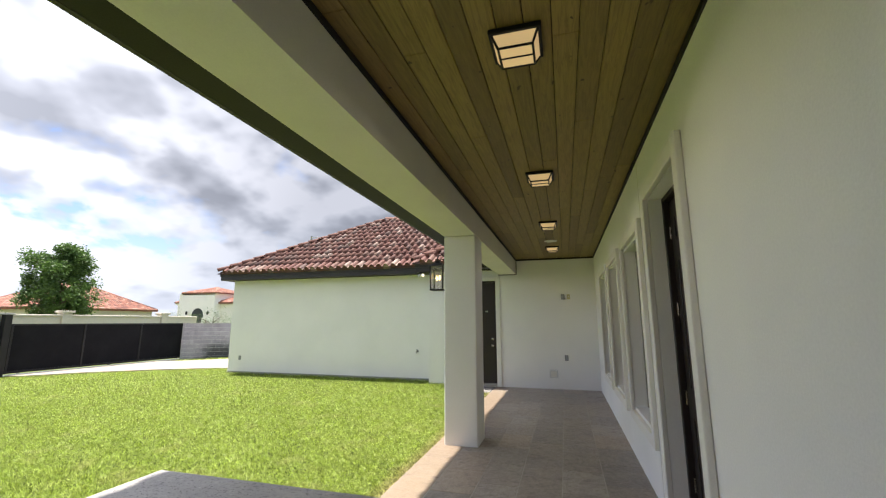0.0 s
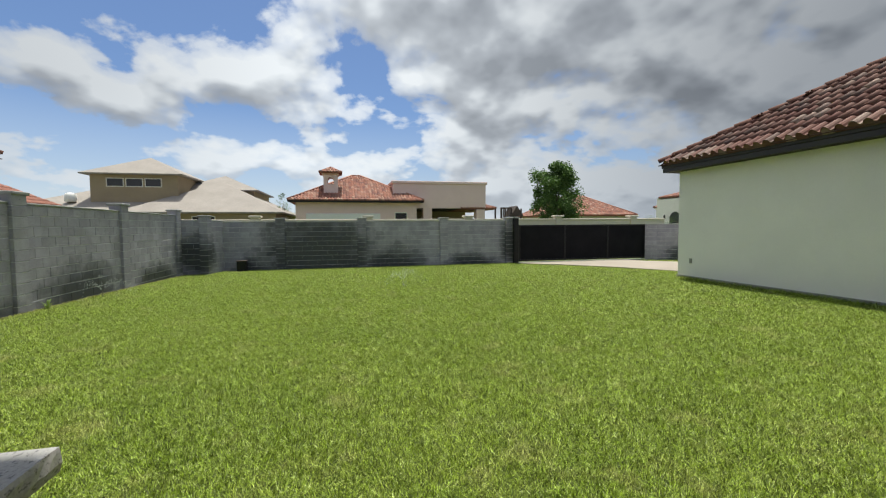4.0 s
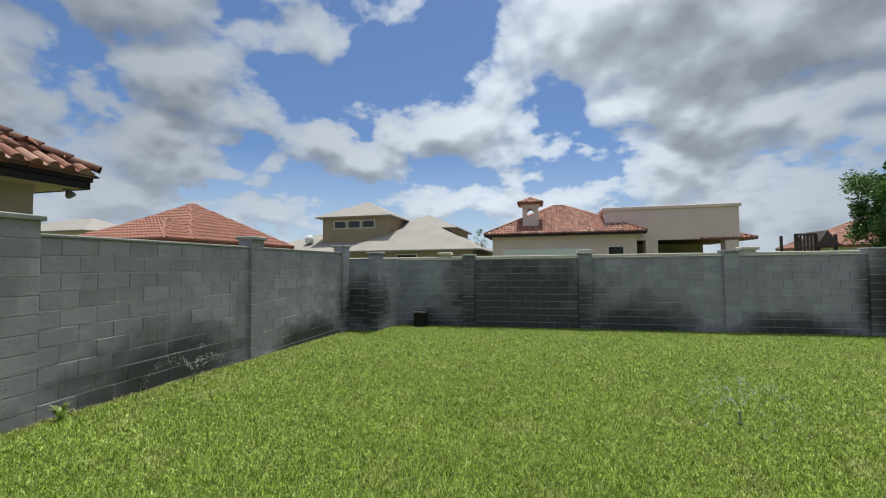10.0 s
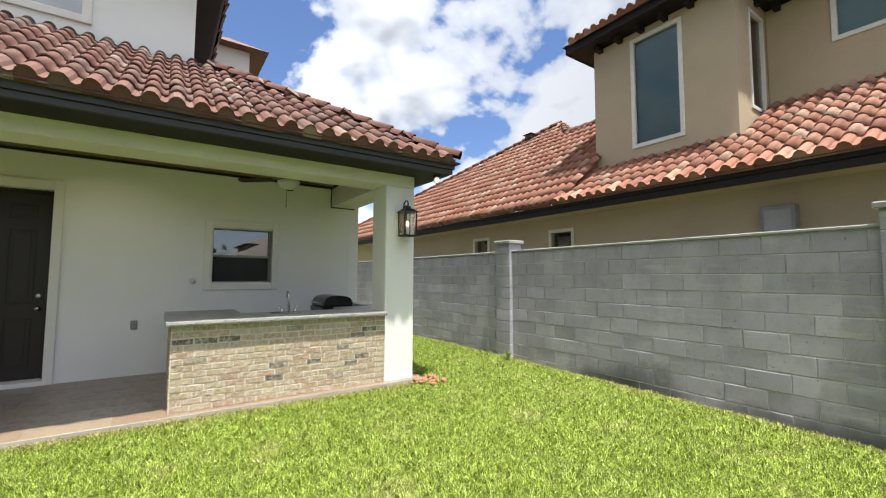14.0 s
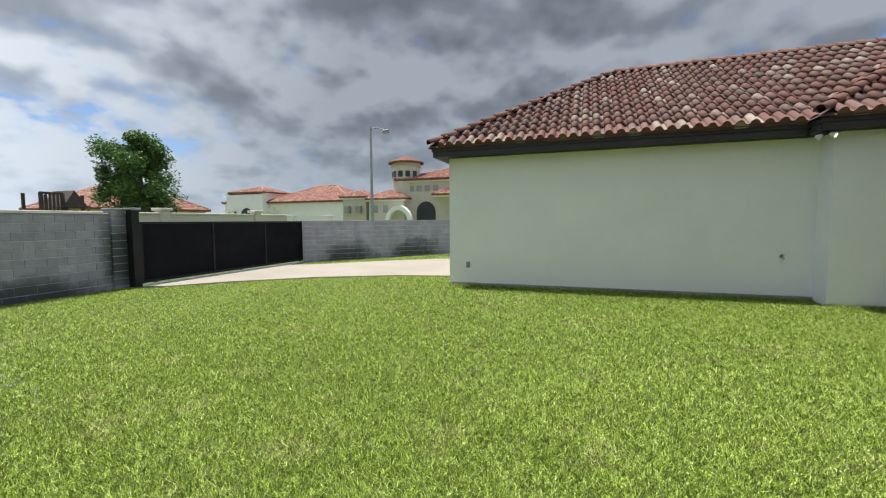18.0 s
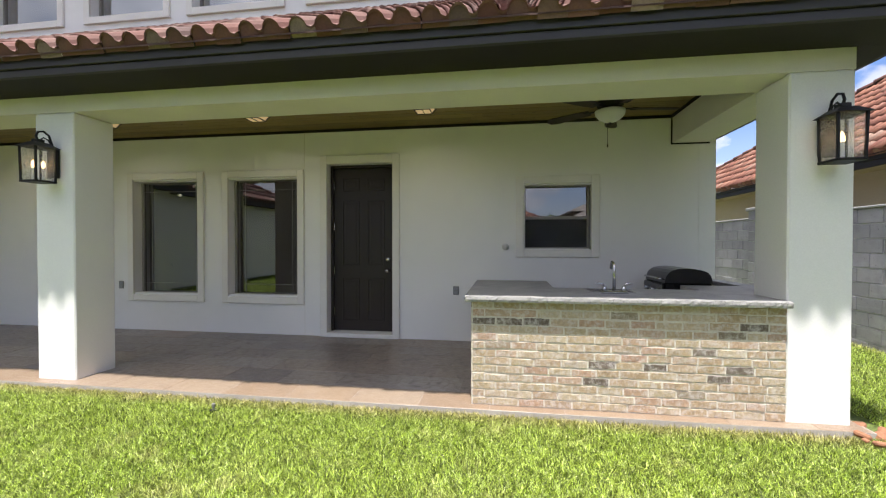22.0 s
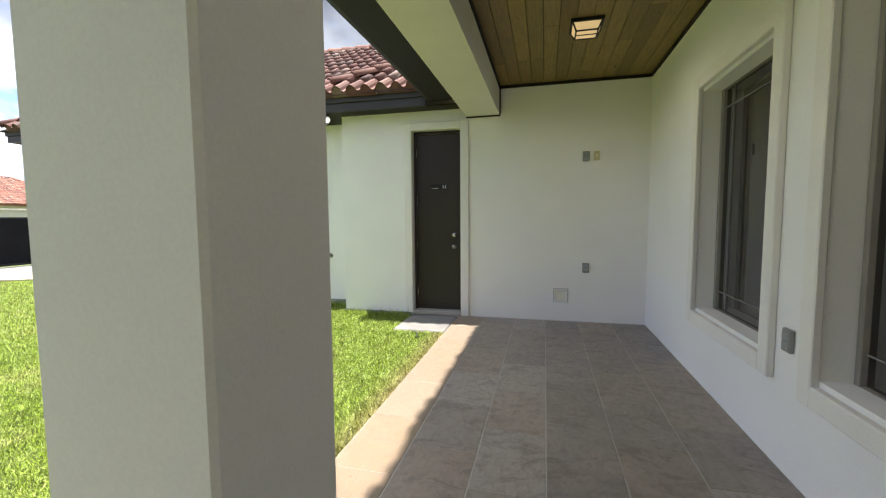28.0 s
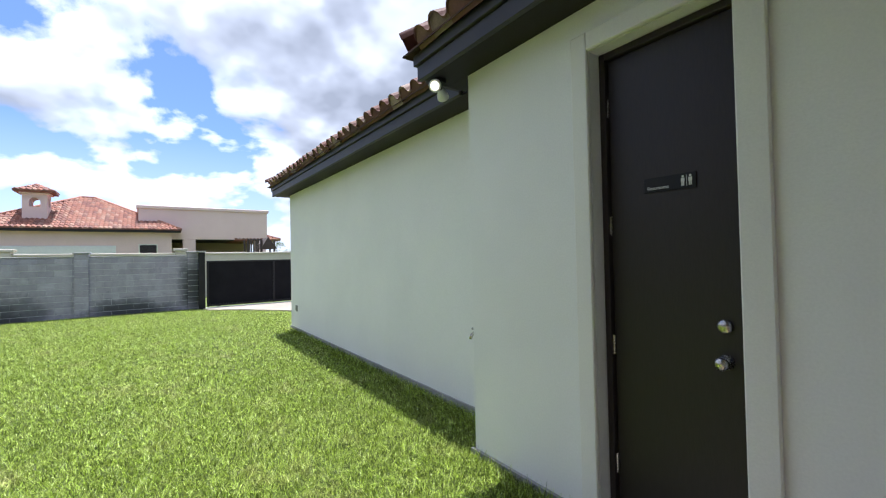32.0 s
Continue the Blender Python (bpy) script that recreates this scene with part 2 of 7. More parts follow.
M["black_enamel"] = surface("black_enamel", (0.008, 0.008, 0.009), (0.012, 0.012, 0.013), 0.2, 3, 150, 0.1, 0.05, 0.001)
M["chrome"] = surface("chrome", (0.62, 0.62, 0.63), (0.55, 0.55, 0.56), 0.16, 5, 200, 0.05, 0.05, 0.0005, 1.0)
M["nickel"] = surface("nickel", (0.52, 0.49, 0.43), (0.46, 0.43, 0.38), 0.25, 5, 200, 0.05, 0.05, 0.0005, 1.0)
M["grey_plastic"] = surface("grey_plastic", (0.22, 0.22, 0.21), (0.27, 0.27, 0.26), 0.5, 8, 200, 0.1, 0.1, 0.001)
M["white_plastic"] = surface("white_plastic", (0.74, 0.74, 0.71), (0.68, 0.68, 0.65), 0.45, 8, 200, 0.05, 0.1, 0.001)
M["yellow_plastic"] = surface("yellow_plastic", (0.62, 0.56, 0.30), (0.56, 0.50, 0.27), 0.5, 8, 200, 0.05, 0.1, 0.001)
M["frame_vinyl"] = surface("frame_vinyl", (0.30, 0.28, 0.245), (0.26, 0.245, 0.215), 0.55, 4, 150, 0.08, 0.1, 0.001)
M["concrete"] = surface("concrete", (0.46, 0.42, 0.36), (0.36, 0.33, 0.28), 0.9, 1.2, 60, 0.2, 0.4, 0.003)
M["drive"] = surface("driveway_concrete", (0.33, 0.285, 0.235), (0.27, 0.235, 0.19), 0.9, 0.5, 40, 0.12, 0.3, 0.004)
M["mortar"] = surface("mortar", (0.70, 0.705, 0.71), (0.46, 0.47, 0.485), 0.95, 3, 90, 0.25, 0.5, 0.004)
M["lime_mortar"] = surface("lime_mortar", (0.70, 0.66, 0.57), (0.58, 0.53, 0.44), 0.95, 6, 80, 0.2, 0.7, 0.006)
M["cap_stone"] = surface("cap_stone", (0.36, 0.365, 0.365), (0.27, 0.275, 0.275), 0.9, 2.2, 80, 0.2, 0.4, 0.003)
M["grout"] = surface("grout", (0.47, 0.44, 0.39), (0.36, 0.335, 0.30), 0.95, 3, 100, 0.2, 0.4, 0.002)
M["deck"] = surface("roof_underlay", (0.10, 0.055, 0.045), (0.07, 0.04, 0.035), 0.95, 3, 60, 0.2, 0.2, 0.004)
M["grey_roof"] = surface("grey_shingle", (0.33, 0.30, 0.27), (0.285, 0.26, 0.235), 0.9, 0.6, 9, 0.2, 0.4, 0.02, spec=0.2)
M["red_roof"] = surface("red_shingle", (0.25, 0.11, 0.078), (0.205, 0.092, 0.068), 0.9, 0.5, 9, 0.25, 0.4, 0.02, spread=0.25, spec=0.2)
# near-black colour stands in for the shade of unlit rooms and entries
M["unlit_shade"] = surface("unlit_shade", (0.05, 0.055, 0.06), (0.04, 0.045, 0.05), 0.9, 1, 20, 0.1, 0.1, 0.002)
M["bark"] = surface("bark", (0.12, 0.085, 0.06), (0.08, 0.06, 0.045), 0.95, 6, 40, 0.3, 0.6, 0.01, stretch=(1, 1, 0.3))
M["step"] = surface("worn_concrete", (0.27, 0.25, 0.225), (0.17, 0.16, 0.145), 0.9, 2.2, 60, 0.2, 0.4, 0.003)
M["soil"] = surface("soil", (0.20, 0.13, 0.075), (0.14, 0.09, 0.055), 0.95, 3, 60, 0.3, 0.6, 0.008)
M["rubble"] = surface("rubble", (0.33, 0.15, 0.075), (0.25, 0.12, 0.065), 0.95, 9, 60, 0.2, 0.5, 0.006)
M["gate_mesh"] = surface("dark_mesh_screen", (0.012, 0.012, 0.014), (0.017, 0.017, 0.019), 0.9, 1.5, 200, 0.2, 0.2, 0.001, spec=0.08)
M["wood_toy"] = surface("weathered_timber", (0.07, 0.05, 0.042), (0.05, 0.036, 0.03), 0.8, 3, 60, 0.2, 0.3, 0.003)


def make_roof_tile(name, tones, by_island=False):
    m, nodes, links, bsdf = nodes_of(name)
    nt = m.node_tree
    base = n_ramp(nt, nodes.new("ShaderNodeNewGeometry").outputs["Random Per Island"] if by_island else n_random(nt), *tones)
    blotch = n_noise(nt, 7, 6, 0.65)
    grain = n_noise(nt, 60, 4, 0.6)
    col = n_mix(nt, n_ramp(nt, blotch, (0.45, 0.0), (0.72, 0.55)), base, (0.11, 0.075, 0.06))
    col = n_mix(nt, 1.0, col, n_ramp(nt, grain, (0.3, 0.8), (0.7, 1.05)), "MULTIPLY")
    links.new(col, bsdf.inputs["Base Color"])
    bsdf.inputs["Roughness"].default_value = 0.82
    bsdf.inputs["Specular IOR Level"].default_value = 0.3
    n_bump(nt, bsdf, grain, 0.4, 0.004)
    return m


M["tile"] = make_roof_tile("clay_roof_tile", [(0.0, (0.135, 0.070, 0.058)), (0.25, (0.180, 0.090, 0.070)), (0.5, (0.155, 0.068, 0.056)), (0.72, (0.205, 0.118, 0.094)),
                                              (0.86, (0.130, 0.085, 0.074)), (0.93, (0.38, 0.29, 0.24)), (1.0, (0.27, 0.18, 0.145))])
M["tile_orange"] = make_roof_tile("orange_clay_roof_tile", [(0.0, (0.27, 0.115, 0.075)), (0.3, (0.34, 0.155, 0.10)), (0.55, (0.24, 0.10, 0.072)), (0.8, (0.39, 0.21, 0.145)), (0.92, (0.40, 0.27, 0.20)), (1.0, (0.26, 0.13, 0.095))])
M["far_tile"] = surface("far_clay_tile", (0.31, 0.125, 0.09), (0.23, 0.09, 0.07), 0.85, 2.2, 5, 0.35, 0.3, 0.02, spread=0.2, spec=0.2)
M["barrel"] = make_roof_tile("far_barrel_tile", [(0.0, (0.30, 0.125, 0.085)), (0.3, (0.36, 0.165, 0.115)), (0.55, (0.24, 0.105, 0.08)), (0.75, (0.20, 0.10, 0.08)), (0.88, (0.42, 0.26, 0.19)), (1.0, (0.33, 0.16, 0.11))], True)
M["barrel_red"] = make_roof_tile("far_red_tile", [(0.0, (0.30, 0.125, 0.085)), (0.5, (0.335, 0.145, 0.10)), (1.0, (0.27, 0.115, 0.08))], True)
M["far_ridge"] = surface("far_ridge_tile", (0.42, 0.22, 0.16), (0.33, 0.16, 0.12), 0.85, 2.0, 6, 0.3, 0.3, 0.02, spec=0.2)
M["ridge_tile"] = make_roof_tile("ridge_clay_tile", [(0.0, (0.155, 0.070, 0.055)), (0.5, (0.20, 0.095, 0.068)), (1.0, (0.145, 0.068, 0.056))])


def make_block():
    m, nodes, links, bsdf = nodes_of("concrete_block")
    nt = m.node_tree
    base = n_ramp(nt, n_random(nt), (0.0, (0.375, 0.355, 0.395)), (0.35, (0.41, 0.388, 0.432)), (0.75, (0.44, 0.415, 0.462)), (1.0, (0.49, 0.465, 0.51)))
    streak = n_noise(nt, 1.6, 6, 0.65, (1, 1, 0.45))
    grain = n_noise(nt, 130, 4, 0.7)
    cloud = n_noise(nt, 4.5, 6, 0.7, (1, 1, 0.7), shift=(5, 1, 2), dist=0.4)
    col = n_mix(nt, n_ramp(nt, streak, (0.42, 0.0), (0.68, 0.6)), base, (0.25, 0.24, 0.266))
    col = n_mix(nt, n_ramp(nt, cloud, (0.5, 0.0), (0.7, 0.42)), col, (0.225, 0.218, 0.24))
    # pale lime bloom and mortar smears along the courses
    col = n_mix(nt, n_ramp(nt, n_noise(nt, 3.2, 6, 0.75, (0.35, 0.35, 2.6), shift=(8, 3, 4)), (0.56, 0.0), (0.70, 0.5)), col, (0.58, 0.575, 0.60))
    # sprinkler-wetted fans on the face of the wall
    geo = nodes.new("ShaderNodeNewGeometry")
    edge = n_math(nt, "ADD", n_math(nt, "MULTIPLY", n_math(nt, "SUBTRACT", n_noise(nt, 1.9, 6, 0.68, (1, 1, 0.8)), 0.5), 1.0), n_math(nt, "MULTIPLY", n_math(nt, "SUBTRACT", n_random(nt), 0.5), 0.2))
    wet = None
    # centre, spread along the wall, height
    for c, r, h in (((-3.9, -3.0, -0.3), 1.0, 0.6), ((-6.0, -3.0, -0.4), 1.4, 0.55), ((-12.2, -3.0, -0.2), 1.7, 1.0), ((-9.4, -3.0, -0.3), 1.1, 0.55), ((-15.9, -3.0, -0.3), 1.6, 0.7),
                    ((-19.3, 1.6, 0.1), 2.9, 2.5), ((-19.3, 4.7, -0.4), 1.6, 1.2), ((-19.3, 8.3, -0.5), 1.5, 0.8), ((-17.95, -2.5, 0.4), 0.9, 0.9), ((-19.3, -1.0, -0.4), 0.9, 0.7),
                    ((-19.3, 10.2, 0.6), 0.6, 1.2), ((-17.6, 18.6, -0.5), 1.5, 1.2), ((-15.4, 20.8, -0.5), 1.6, 1.3), ((-13.2, 23.0, -0.5), 1.5, 1.2)):
        off, sc, ln = (nodes.new("ShaderNodeVectorMath") for _ in range(3))
        off.operation, sc.operation, ln.operation = "SUBTRACT", "MULTIPLY", "LENGTH"
        links.new(geo.outputs["Position"], off.inputs[0])
        off.inputs[1].default_value = c
        links.new(off.outputs[0], sc.inputs[0])
        sc.inputs[1].default_value = (1 / r, 1 / r, 1 / h)
        links.new(sc.outputs[0], ln.inputs[0])
        inside = n_math(nt, "ADD", n_math(nt, "SUBTRACT", 1.0, ln.outputs["Value"]), edge)
        wet = inside if wet is None else n_math(nt, "MAXIMUM", wet, inside)
    soak = n_ramp(nt, wet, (0.0, 0.0), (0.16, 0.45), (0.5, 1.0))
    col = n_mix(nt, n_math(nt, "MULTIPLY", soak, 0.94), col, (0.048, 0.052, 0.058))
    specks = n_noise(nt, 26, 3, 0.6)
    col = n_mix(nt, n_ramp(nt, specks, (0.66, 0.0), (0.7, 0.5)), col, (0.07, 0.075, 0.075))
    col = n_mix(nt, 1.0, col, n_ramp(nt, grain, (0.3, 0.82), (0.7, 1.06)), "MULTIPLY")
    col = n_mix(nt, 1.0, col, (0.95, 0.965, 1.0), "MULTIPLY")
    links.new(col, bsdf.inputs["Base Color"])
    links.new(n_ramp(nt, soak, (0.0, 0.92), (1.0, 0.6)), bsdf.inputs["Roughness"])
    n_bump(nt, bsdf, grain, 0.55, 0.004)
    return m


M["block"] = make_block()


def make_brick():
    m, nodes, links, bsdf = nodes_of("reclaimed_brick")
    nt = m.node_tree
    base = n_ramp(nt, n_random(nt), (0.0, (0.373, 0.302, 0.180)), (0.16, (0.318, 0.240, 0.140)), (0.3, (0.362, 0.275, 0.178)), (0.42, (0.406, 0.347, 0.228)), (0.55, (0.348, 0.282, 0.167)), (0.68, (0.345, 0.225, 0.148)), (0.76, (0.422, 0.367, 0.252)),
                  (0.87, (0.352, 0.272, 0.171)), (0.895, (0.092, 0.075, 0.055)), (0.945, (0.130, 0.105, 0.075)), (0.955, (0.366, 0.310, 0.205)), (1.0, (0.388, 0.321, 0.203)))
    smear = n_noise(nt, 22, 7, 0.72)
    dirt = n_noise(nt, 30, 5, 0.7, shift=(4, 2, 1))
    mottle = n_noise(nt, 45, 4, 0.7, shift=(1, 7, 3))
    col = n_mix(nt, 1.0, base, n_ramp(nt, mottle, (0.3, (0.84, 0.82, 0.79)), (0.65, (1.3, 1.28, 1.24))), "MULTIPLY")
    col = n_mix(nt, n_ramp(nt, smear, (0.46, 0.0), (0.62, 0.62)), col, (0.58, 0.545, 0.465))
    col = n_mix(nt, n_ramp(nt, dirt, (0.63, 0.0), (0.72, 0.6)), col, (0.22, 0.16, 0.115))
    col = n_mix(nt, 1.0, col, (1.08, 1.07, 1.14), "MULTIPLY")
    links.new(col, bsdf.inputs["Base Color"])
    bsdf.inputs["Roughness"].default_value = 0.9
    n_bump(nt, bsdf, n_noise(nt, 70, 5, 0.7), 0.8, 0.006)
    return m


M["brick"] = make_brick()


def make_granite():
    m, nodes, links, bsdf = nodes_of("speckled_granite")
    nt = m.node_tree
    cloud = n_noise(nt, 5, 6, 0.6)
    fleck = n_noise(nt, 70, 5, 0.7, (1, 1.3, 1), dist=0.3)
    fine = n_noise(nt, 140, 3, 0.6)
    pits = n_noise(nt, 75, 4, 0.75, (0.8, 1.2, 1), shift=(6, 2, 1))
    col = n_mix(nt, n_ramp(nt, cloud, (0.35, 0.0), (0.7, 1.0)), (0.39, 0.378, 0.355), (0.31, 0.302, 0.29))
    col = n_mix(nt, n_ramp(nt, fleck, (0.55, 0.0), (0.63, 0.65)), col, (0.24, 0.235, 0.225))
    col = n_mix(nt, n_ramp(nt, pits, (0.57, 0.0), (0.61, 0.85)), col, (0.085, 0.083, 0.08))
    col = n_mix(nt, n_ramp(nt, n_noise(nt, 52, 4, 0.7, shift=(3, 1, 5)), (0.6, 0.0), (0.7, 0.6)), col, (0.66, 0.64, 0.60))
    col = n_mix(nt, 1.0, col, n_ramp(nt, fine, (0.3, 0.8), (0.7, 1.05)), "MULTIPLY")
    links.new(col, bsdf.inputs["Base Color"])
    links.new(n_ramp(nt, cloud, (0.3, 0.42), (0.7, 0.58)), bsdf.inputs["Roughness"])
    n_bump(nt, bsdf, fleck, 0.12, 0.001)
    return m


M["granite"] = make_granite()


def make_plank():
    m, nodes, links, bsdf = nodes_of("stained_pine")
    nt = m.node_tree
    base = n_ramp(nt, n_random(nt), (0.0, (0.215, 0.152, 0.042)), (0.4, (0.325, 0.230, 0.064)), (0.75, (0.265, 0.187, 0.054)), (1.0, (0.185, 0.125, 0.038)))
    grain = n_noise(nt, 9, 8, 0.7, (6, 0.5, 6), dist=0.8)
    knots = n_noise(nt, 9.0, 2, 0.5, (1.5, 1.0, 1), shift=(2.3, 0.4, 0))
    col = n_mix(nt, n_ramp(nt, grain, (0.4, 0.0), (0.7, 0.6)), base, (0.085, 0.05, 0.022))
    col = n_mix(nt, n_ramp(nt, knots, (0.715, 0.0), (0.735, 0.85)), col, (0.045, 0.026, 0.014))
    links.new(col, bsdf.inputs["Base Color"])
    bsdf.inputs["Roughness"].default_value = 0.55
    n_bump(nt, bsdf, grain, 0.25, 0.002)
    return m


M["plank"] = make_plank()


def make_floor_tile(name, tones, veined):
    m, nodes, links, bsdf = nodes_of(name)
    nt = m.node_tree
    base = n_ramp(nt, n_random(nt), *tones)
    cloud = n_noise(nt, 4.5, 7, 0.68, dist=0.5)
    ripple = n_noise(nt, 26, 6, 0.7, (1, 0.6, 1), dist=0.7)
    veins = n_noise(nt, 7, 8, 0.75, (0.6, 1, 1), shift=(3, 8, 0), dist=1.2)
    col = n_mix(nt, n_ramp(nt, cloud, (0.4, 0.0), (0.7, 0.6 * veined)), base, (0.335, 0.275, 0.215))
    col = n_mix(nt, n_ramp(nt, ripple, (0.46, 0.0), (0.7, 0.55 * veined)), col, (0.145, 0.122, 0.104))
    col = n_mix(nt, n_ramp(nt, veins, (0.5, 0.0), (0.66, 0.75 * veined)), col, (0.13, 0.107, 0.092))
    links.new(col, bsdf.inputs["Base Color"])
    links.new(n_ramp(nt, ripple, (0.3, 0.26), (0.7, 0.44)), bsdf.inputs["Roughness"])
    n_bump(nt, bsdf, ripple, 0.7, 0.005)
    return m


M["floor_tile"] = make_floor_tile("slate_look_floor_tile", [(0.0, (0.195, 0.170, 0.150)), (0.2, (0.26, 0.226, 0.196)), (0.38, (0.175, 0.157, 0.145)), (0.55, (0.315, 0.248, 0.186)), (0.7, (0.225, 0.194, 0.164)), (0.85, (0.32, 0.288, 0.256)), (1.0, (0.265, 0.208, 0.156))], 1.0)
M["edge_tile"] = make_floor_tile("tan_edge_tile", [(0.0, (0.225, 0.160, 0.100)), (0.3, (0.255, 0.197, 0.138)), (0.55, (0.205, 0.143, 0.090)), (0.8, (0.27, 0.217, 0.160)), (1.0, (0.225, 0.168, 0.112))], 0.35)


def make_grass(name, blades):
    m, nodes, links, bsdf = nodes_of(name)
    nt = m.node_tree
    patch = n_noise(nt, 0.55, 5, 0.6)
    tuft = n_noise(nt, 3.2, 5, 0.65)
    fine = n_noise(nt, 28, 4, 0.65)
    col = n_mix(nt, n_ramp(nt, patch, (0.38, 0.0), (0.64, 1.0)), (0.282, 0.398, 0.03), (0.338, 0.452, 0.042))
    col = n_mix(nt, n_ramp(nt, tuft, (0.52, 0.0), (0.72, 0.45)), col, (0.42, 0.47, 0.10))
    col = n_mix(nt, n_ramp(nt, n_noise(nt, 9, 5, 0.7, shift=(4, 4, 0)), (0.38, 0.25), (0.56, 0.0)), col, (0.175, 0.265, 0.022))
    # shade between blades and pale highlights painted in as fine noise
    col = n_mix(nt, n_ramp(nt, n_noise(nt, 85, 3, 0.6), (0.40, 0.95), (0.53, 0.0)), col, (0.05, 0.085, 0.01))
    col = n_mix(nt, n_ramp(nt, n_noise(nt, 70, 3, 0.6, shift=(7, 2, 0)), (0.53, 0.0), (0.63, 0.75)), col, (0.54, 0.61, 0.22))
    geo = nodes.new("ShaderNodeNewGeometry")
    place = nodes.new("ShaderNodeSeparateXYZ")
    links.new(geo.outputs["Position"], place.inputs[0])
    # dry strips along the patio edge and the foot of the block wall
    ragged = n_math(nt, "MULTIPLY", n_noise(nt, 5, 4, 0.6, shift=(2, 5, 0)), 0.5)
    dry = n_math(nt, "MAXIMUM", n_math(nt, "MINIMUM", n_math(nt, "SUBTRACT", n_math(nt, "MULTIPLY", n_math(nt, "ADD", place.outputs[0], 2.62), 4.0), ragged), n_math(nt, "MULTIPLY", n_math(nt, "ADD", place.outputs[1], 0.8), 5.0)), n_math(nt, "SUBTRACT", n_math(nt, "MULTIPLY", n_math(nt, "SUBTRACT", -2.72, place.outputs[1]), 3.0), ragged))
    thatch = n_noise(nt, 1.7, 6, 0.7, shift=(9, 3, 0))
    col = n_mix(nt, n_ramp(nt, thatch, (0.54, 0.0), (0.72, 0.55)), col, (0.44, 0.41, 0.15))
    col = n_mix(nt, n_ramp(nt, dry, (0.0, 0.0), (0.9, 0.65)), col, (0.36, 0.27, 0.12))
    if blades:
        # per-blade tones from gap-dark to highlight-pale widen the painted contrast
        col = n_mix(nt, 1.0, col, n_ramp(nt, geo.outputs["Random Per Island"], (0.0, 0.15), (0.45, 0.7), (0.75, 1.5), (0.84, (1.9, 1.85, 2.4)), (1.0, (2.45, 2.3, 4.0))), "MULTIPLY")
        bsdf.inputs["Roughness"].default_value = 0.5
        bsdf.inputs["Specular IOR Level"].default_value = 0.25
        tr = nodes.new("ShaderNodeBsdfTranslucent")
        links.new(col, tr.inputs["Color"])
        mix = nodes.new("ShaderNodeMixShader")
        mix.inputs[0].default_value = 0.28
        links.new(bsdf.outputs[0], mix.inputs[1])
        links.new(tr.outputs[0], mix.inputs[2])
        links.new(mix.outputs[0], nodes["Material Output"].inputs[0])
    else:
        # turf darkened so that the gaps between blades look shaded
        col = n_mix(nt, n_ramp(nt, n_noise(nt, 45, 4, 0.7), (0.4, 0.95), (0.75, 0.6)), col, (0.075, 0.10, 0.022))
        bsdf.inputs["Roughness"].default_value = 0.95
        n_bump(nt, bsdf, n_noise(nt, 60, 4, 0.7), 0.8, 0.02)
    links.new(col, bsdf.inputs["Base Color"])
    return m


M["blade"] = make_grass("grass_blade", True)
M["turf"] = make_grass("turf", False)


def make_leaf(name, dark, light):
    m, nodes, links, bsdf = nodes_of(name)
    nt = m.node_tree
    geo = nodes.new("ShaderNodeNewGeometry")
    col = n_ramp(nt, geo.outputs["Random Per Island"], (0.0, dark), (0.7, light), (1.0, tuple(min(1, c * 1.35) for c in light)))
    links.new(col, bsdf.inputs["Base Color"])
    bsdf.inputs["Roughness"].default_value = 0.55
    tr = nodes.new("ShaderNodeBsdfTranslucent")
    links.new(col, tr.inputs["Color"])
    mix = nodes.new("ShaderNodeMixShader")
    mix.inputs[0].default_value = 0.25
    links.new(bsdf.outputs[0], mix.inputs[1])
    links.new(tr.outputs[0], mix.inputs[2])
    links.new(mix.outputs[0], nodes["Material Output"].inputs[0])
    return m


M["leaf"] = make_leaf("tree_leaf", (0.042, 0.088, 0.02), (0.095, 0.17, 0.038))
M["insect_screen"] = surface("insect_screen", (0.03, 0.032, 0.035), (0.04, 0.042, 0.045), 0.7, 3, 200, 0.1, 0.0, 0.001)
see, dim = M["insect_screen"].node_tree.nodes.new("ShaderNodeBsdfTransparent"), M["insect_screen"].node_tree.nodes.new("ShaderNodeMixShader")
dim.inputs[0].default_value = 0.62
M["insect_screen"].node_tree.links.new(see.outputs[0], dim.inputs[1])
M["insect_screen"].node_tree.links.new(M["insect_screen"].node_tree.nodes["Material Output"].inputs[0].links[0].from_socket, dim.inputs[2])
M["insect_screen"].node_tree.links.new(dim.outputs[0], M["insect_screen"].node_tree.nodes["Material Output"].inputs[0])
M["water"] = surface("water", (0.85, 0.88, 0.9), (0.75, 0.8, 0.84), 0.08, 5, 60, 0.1, 0.0, 0.001)
M["weed"] = make_leaf("weed_leaf", (0.14, 0.22, 0.04), (0.22, 0.30, 0.07))


def make_glass(name, ior, tint):
    m, nodes, links, bsdf = nodes_of(name)
    nodes.remove(bsdf)
    tr = nodes.new("ShaderNodeBsdfTransparent")
    tr.inputs["Color"].default_value = (*tint, 1)
    gl = nodes.new("ShaderNodeBsdfGlossy")
    gl.inputs["Roughness"].default_value = 0.0
    fr = nodes.new("ShaderNodeFresnel")
    fr.inputs["IOR"].default_value = ior
    mix = nodes.new("ShaderNodeMixShader")
    links.new(fr.outputs[0], mix.inputs[0])
    links.new(tr.outputs[0], mix.inputs[1])
    links.new(gl.outputs[0], mix.inputs[2])
    links.new(mix.outputs[0], nodes["Material Output"].inputs[0])
    return m


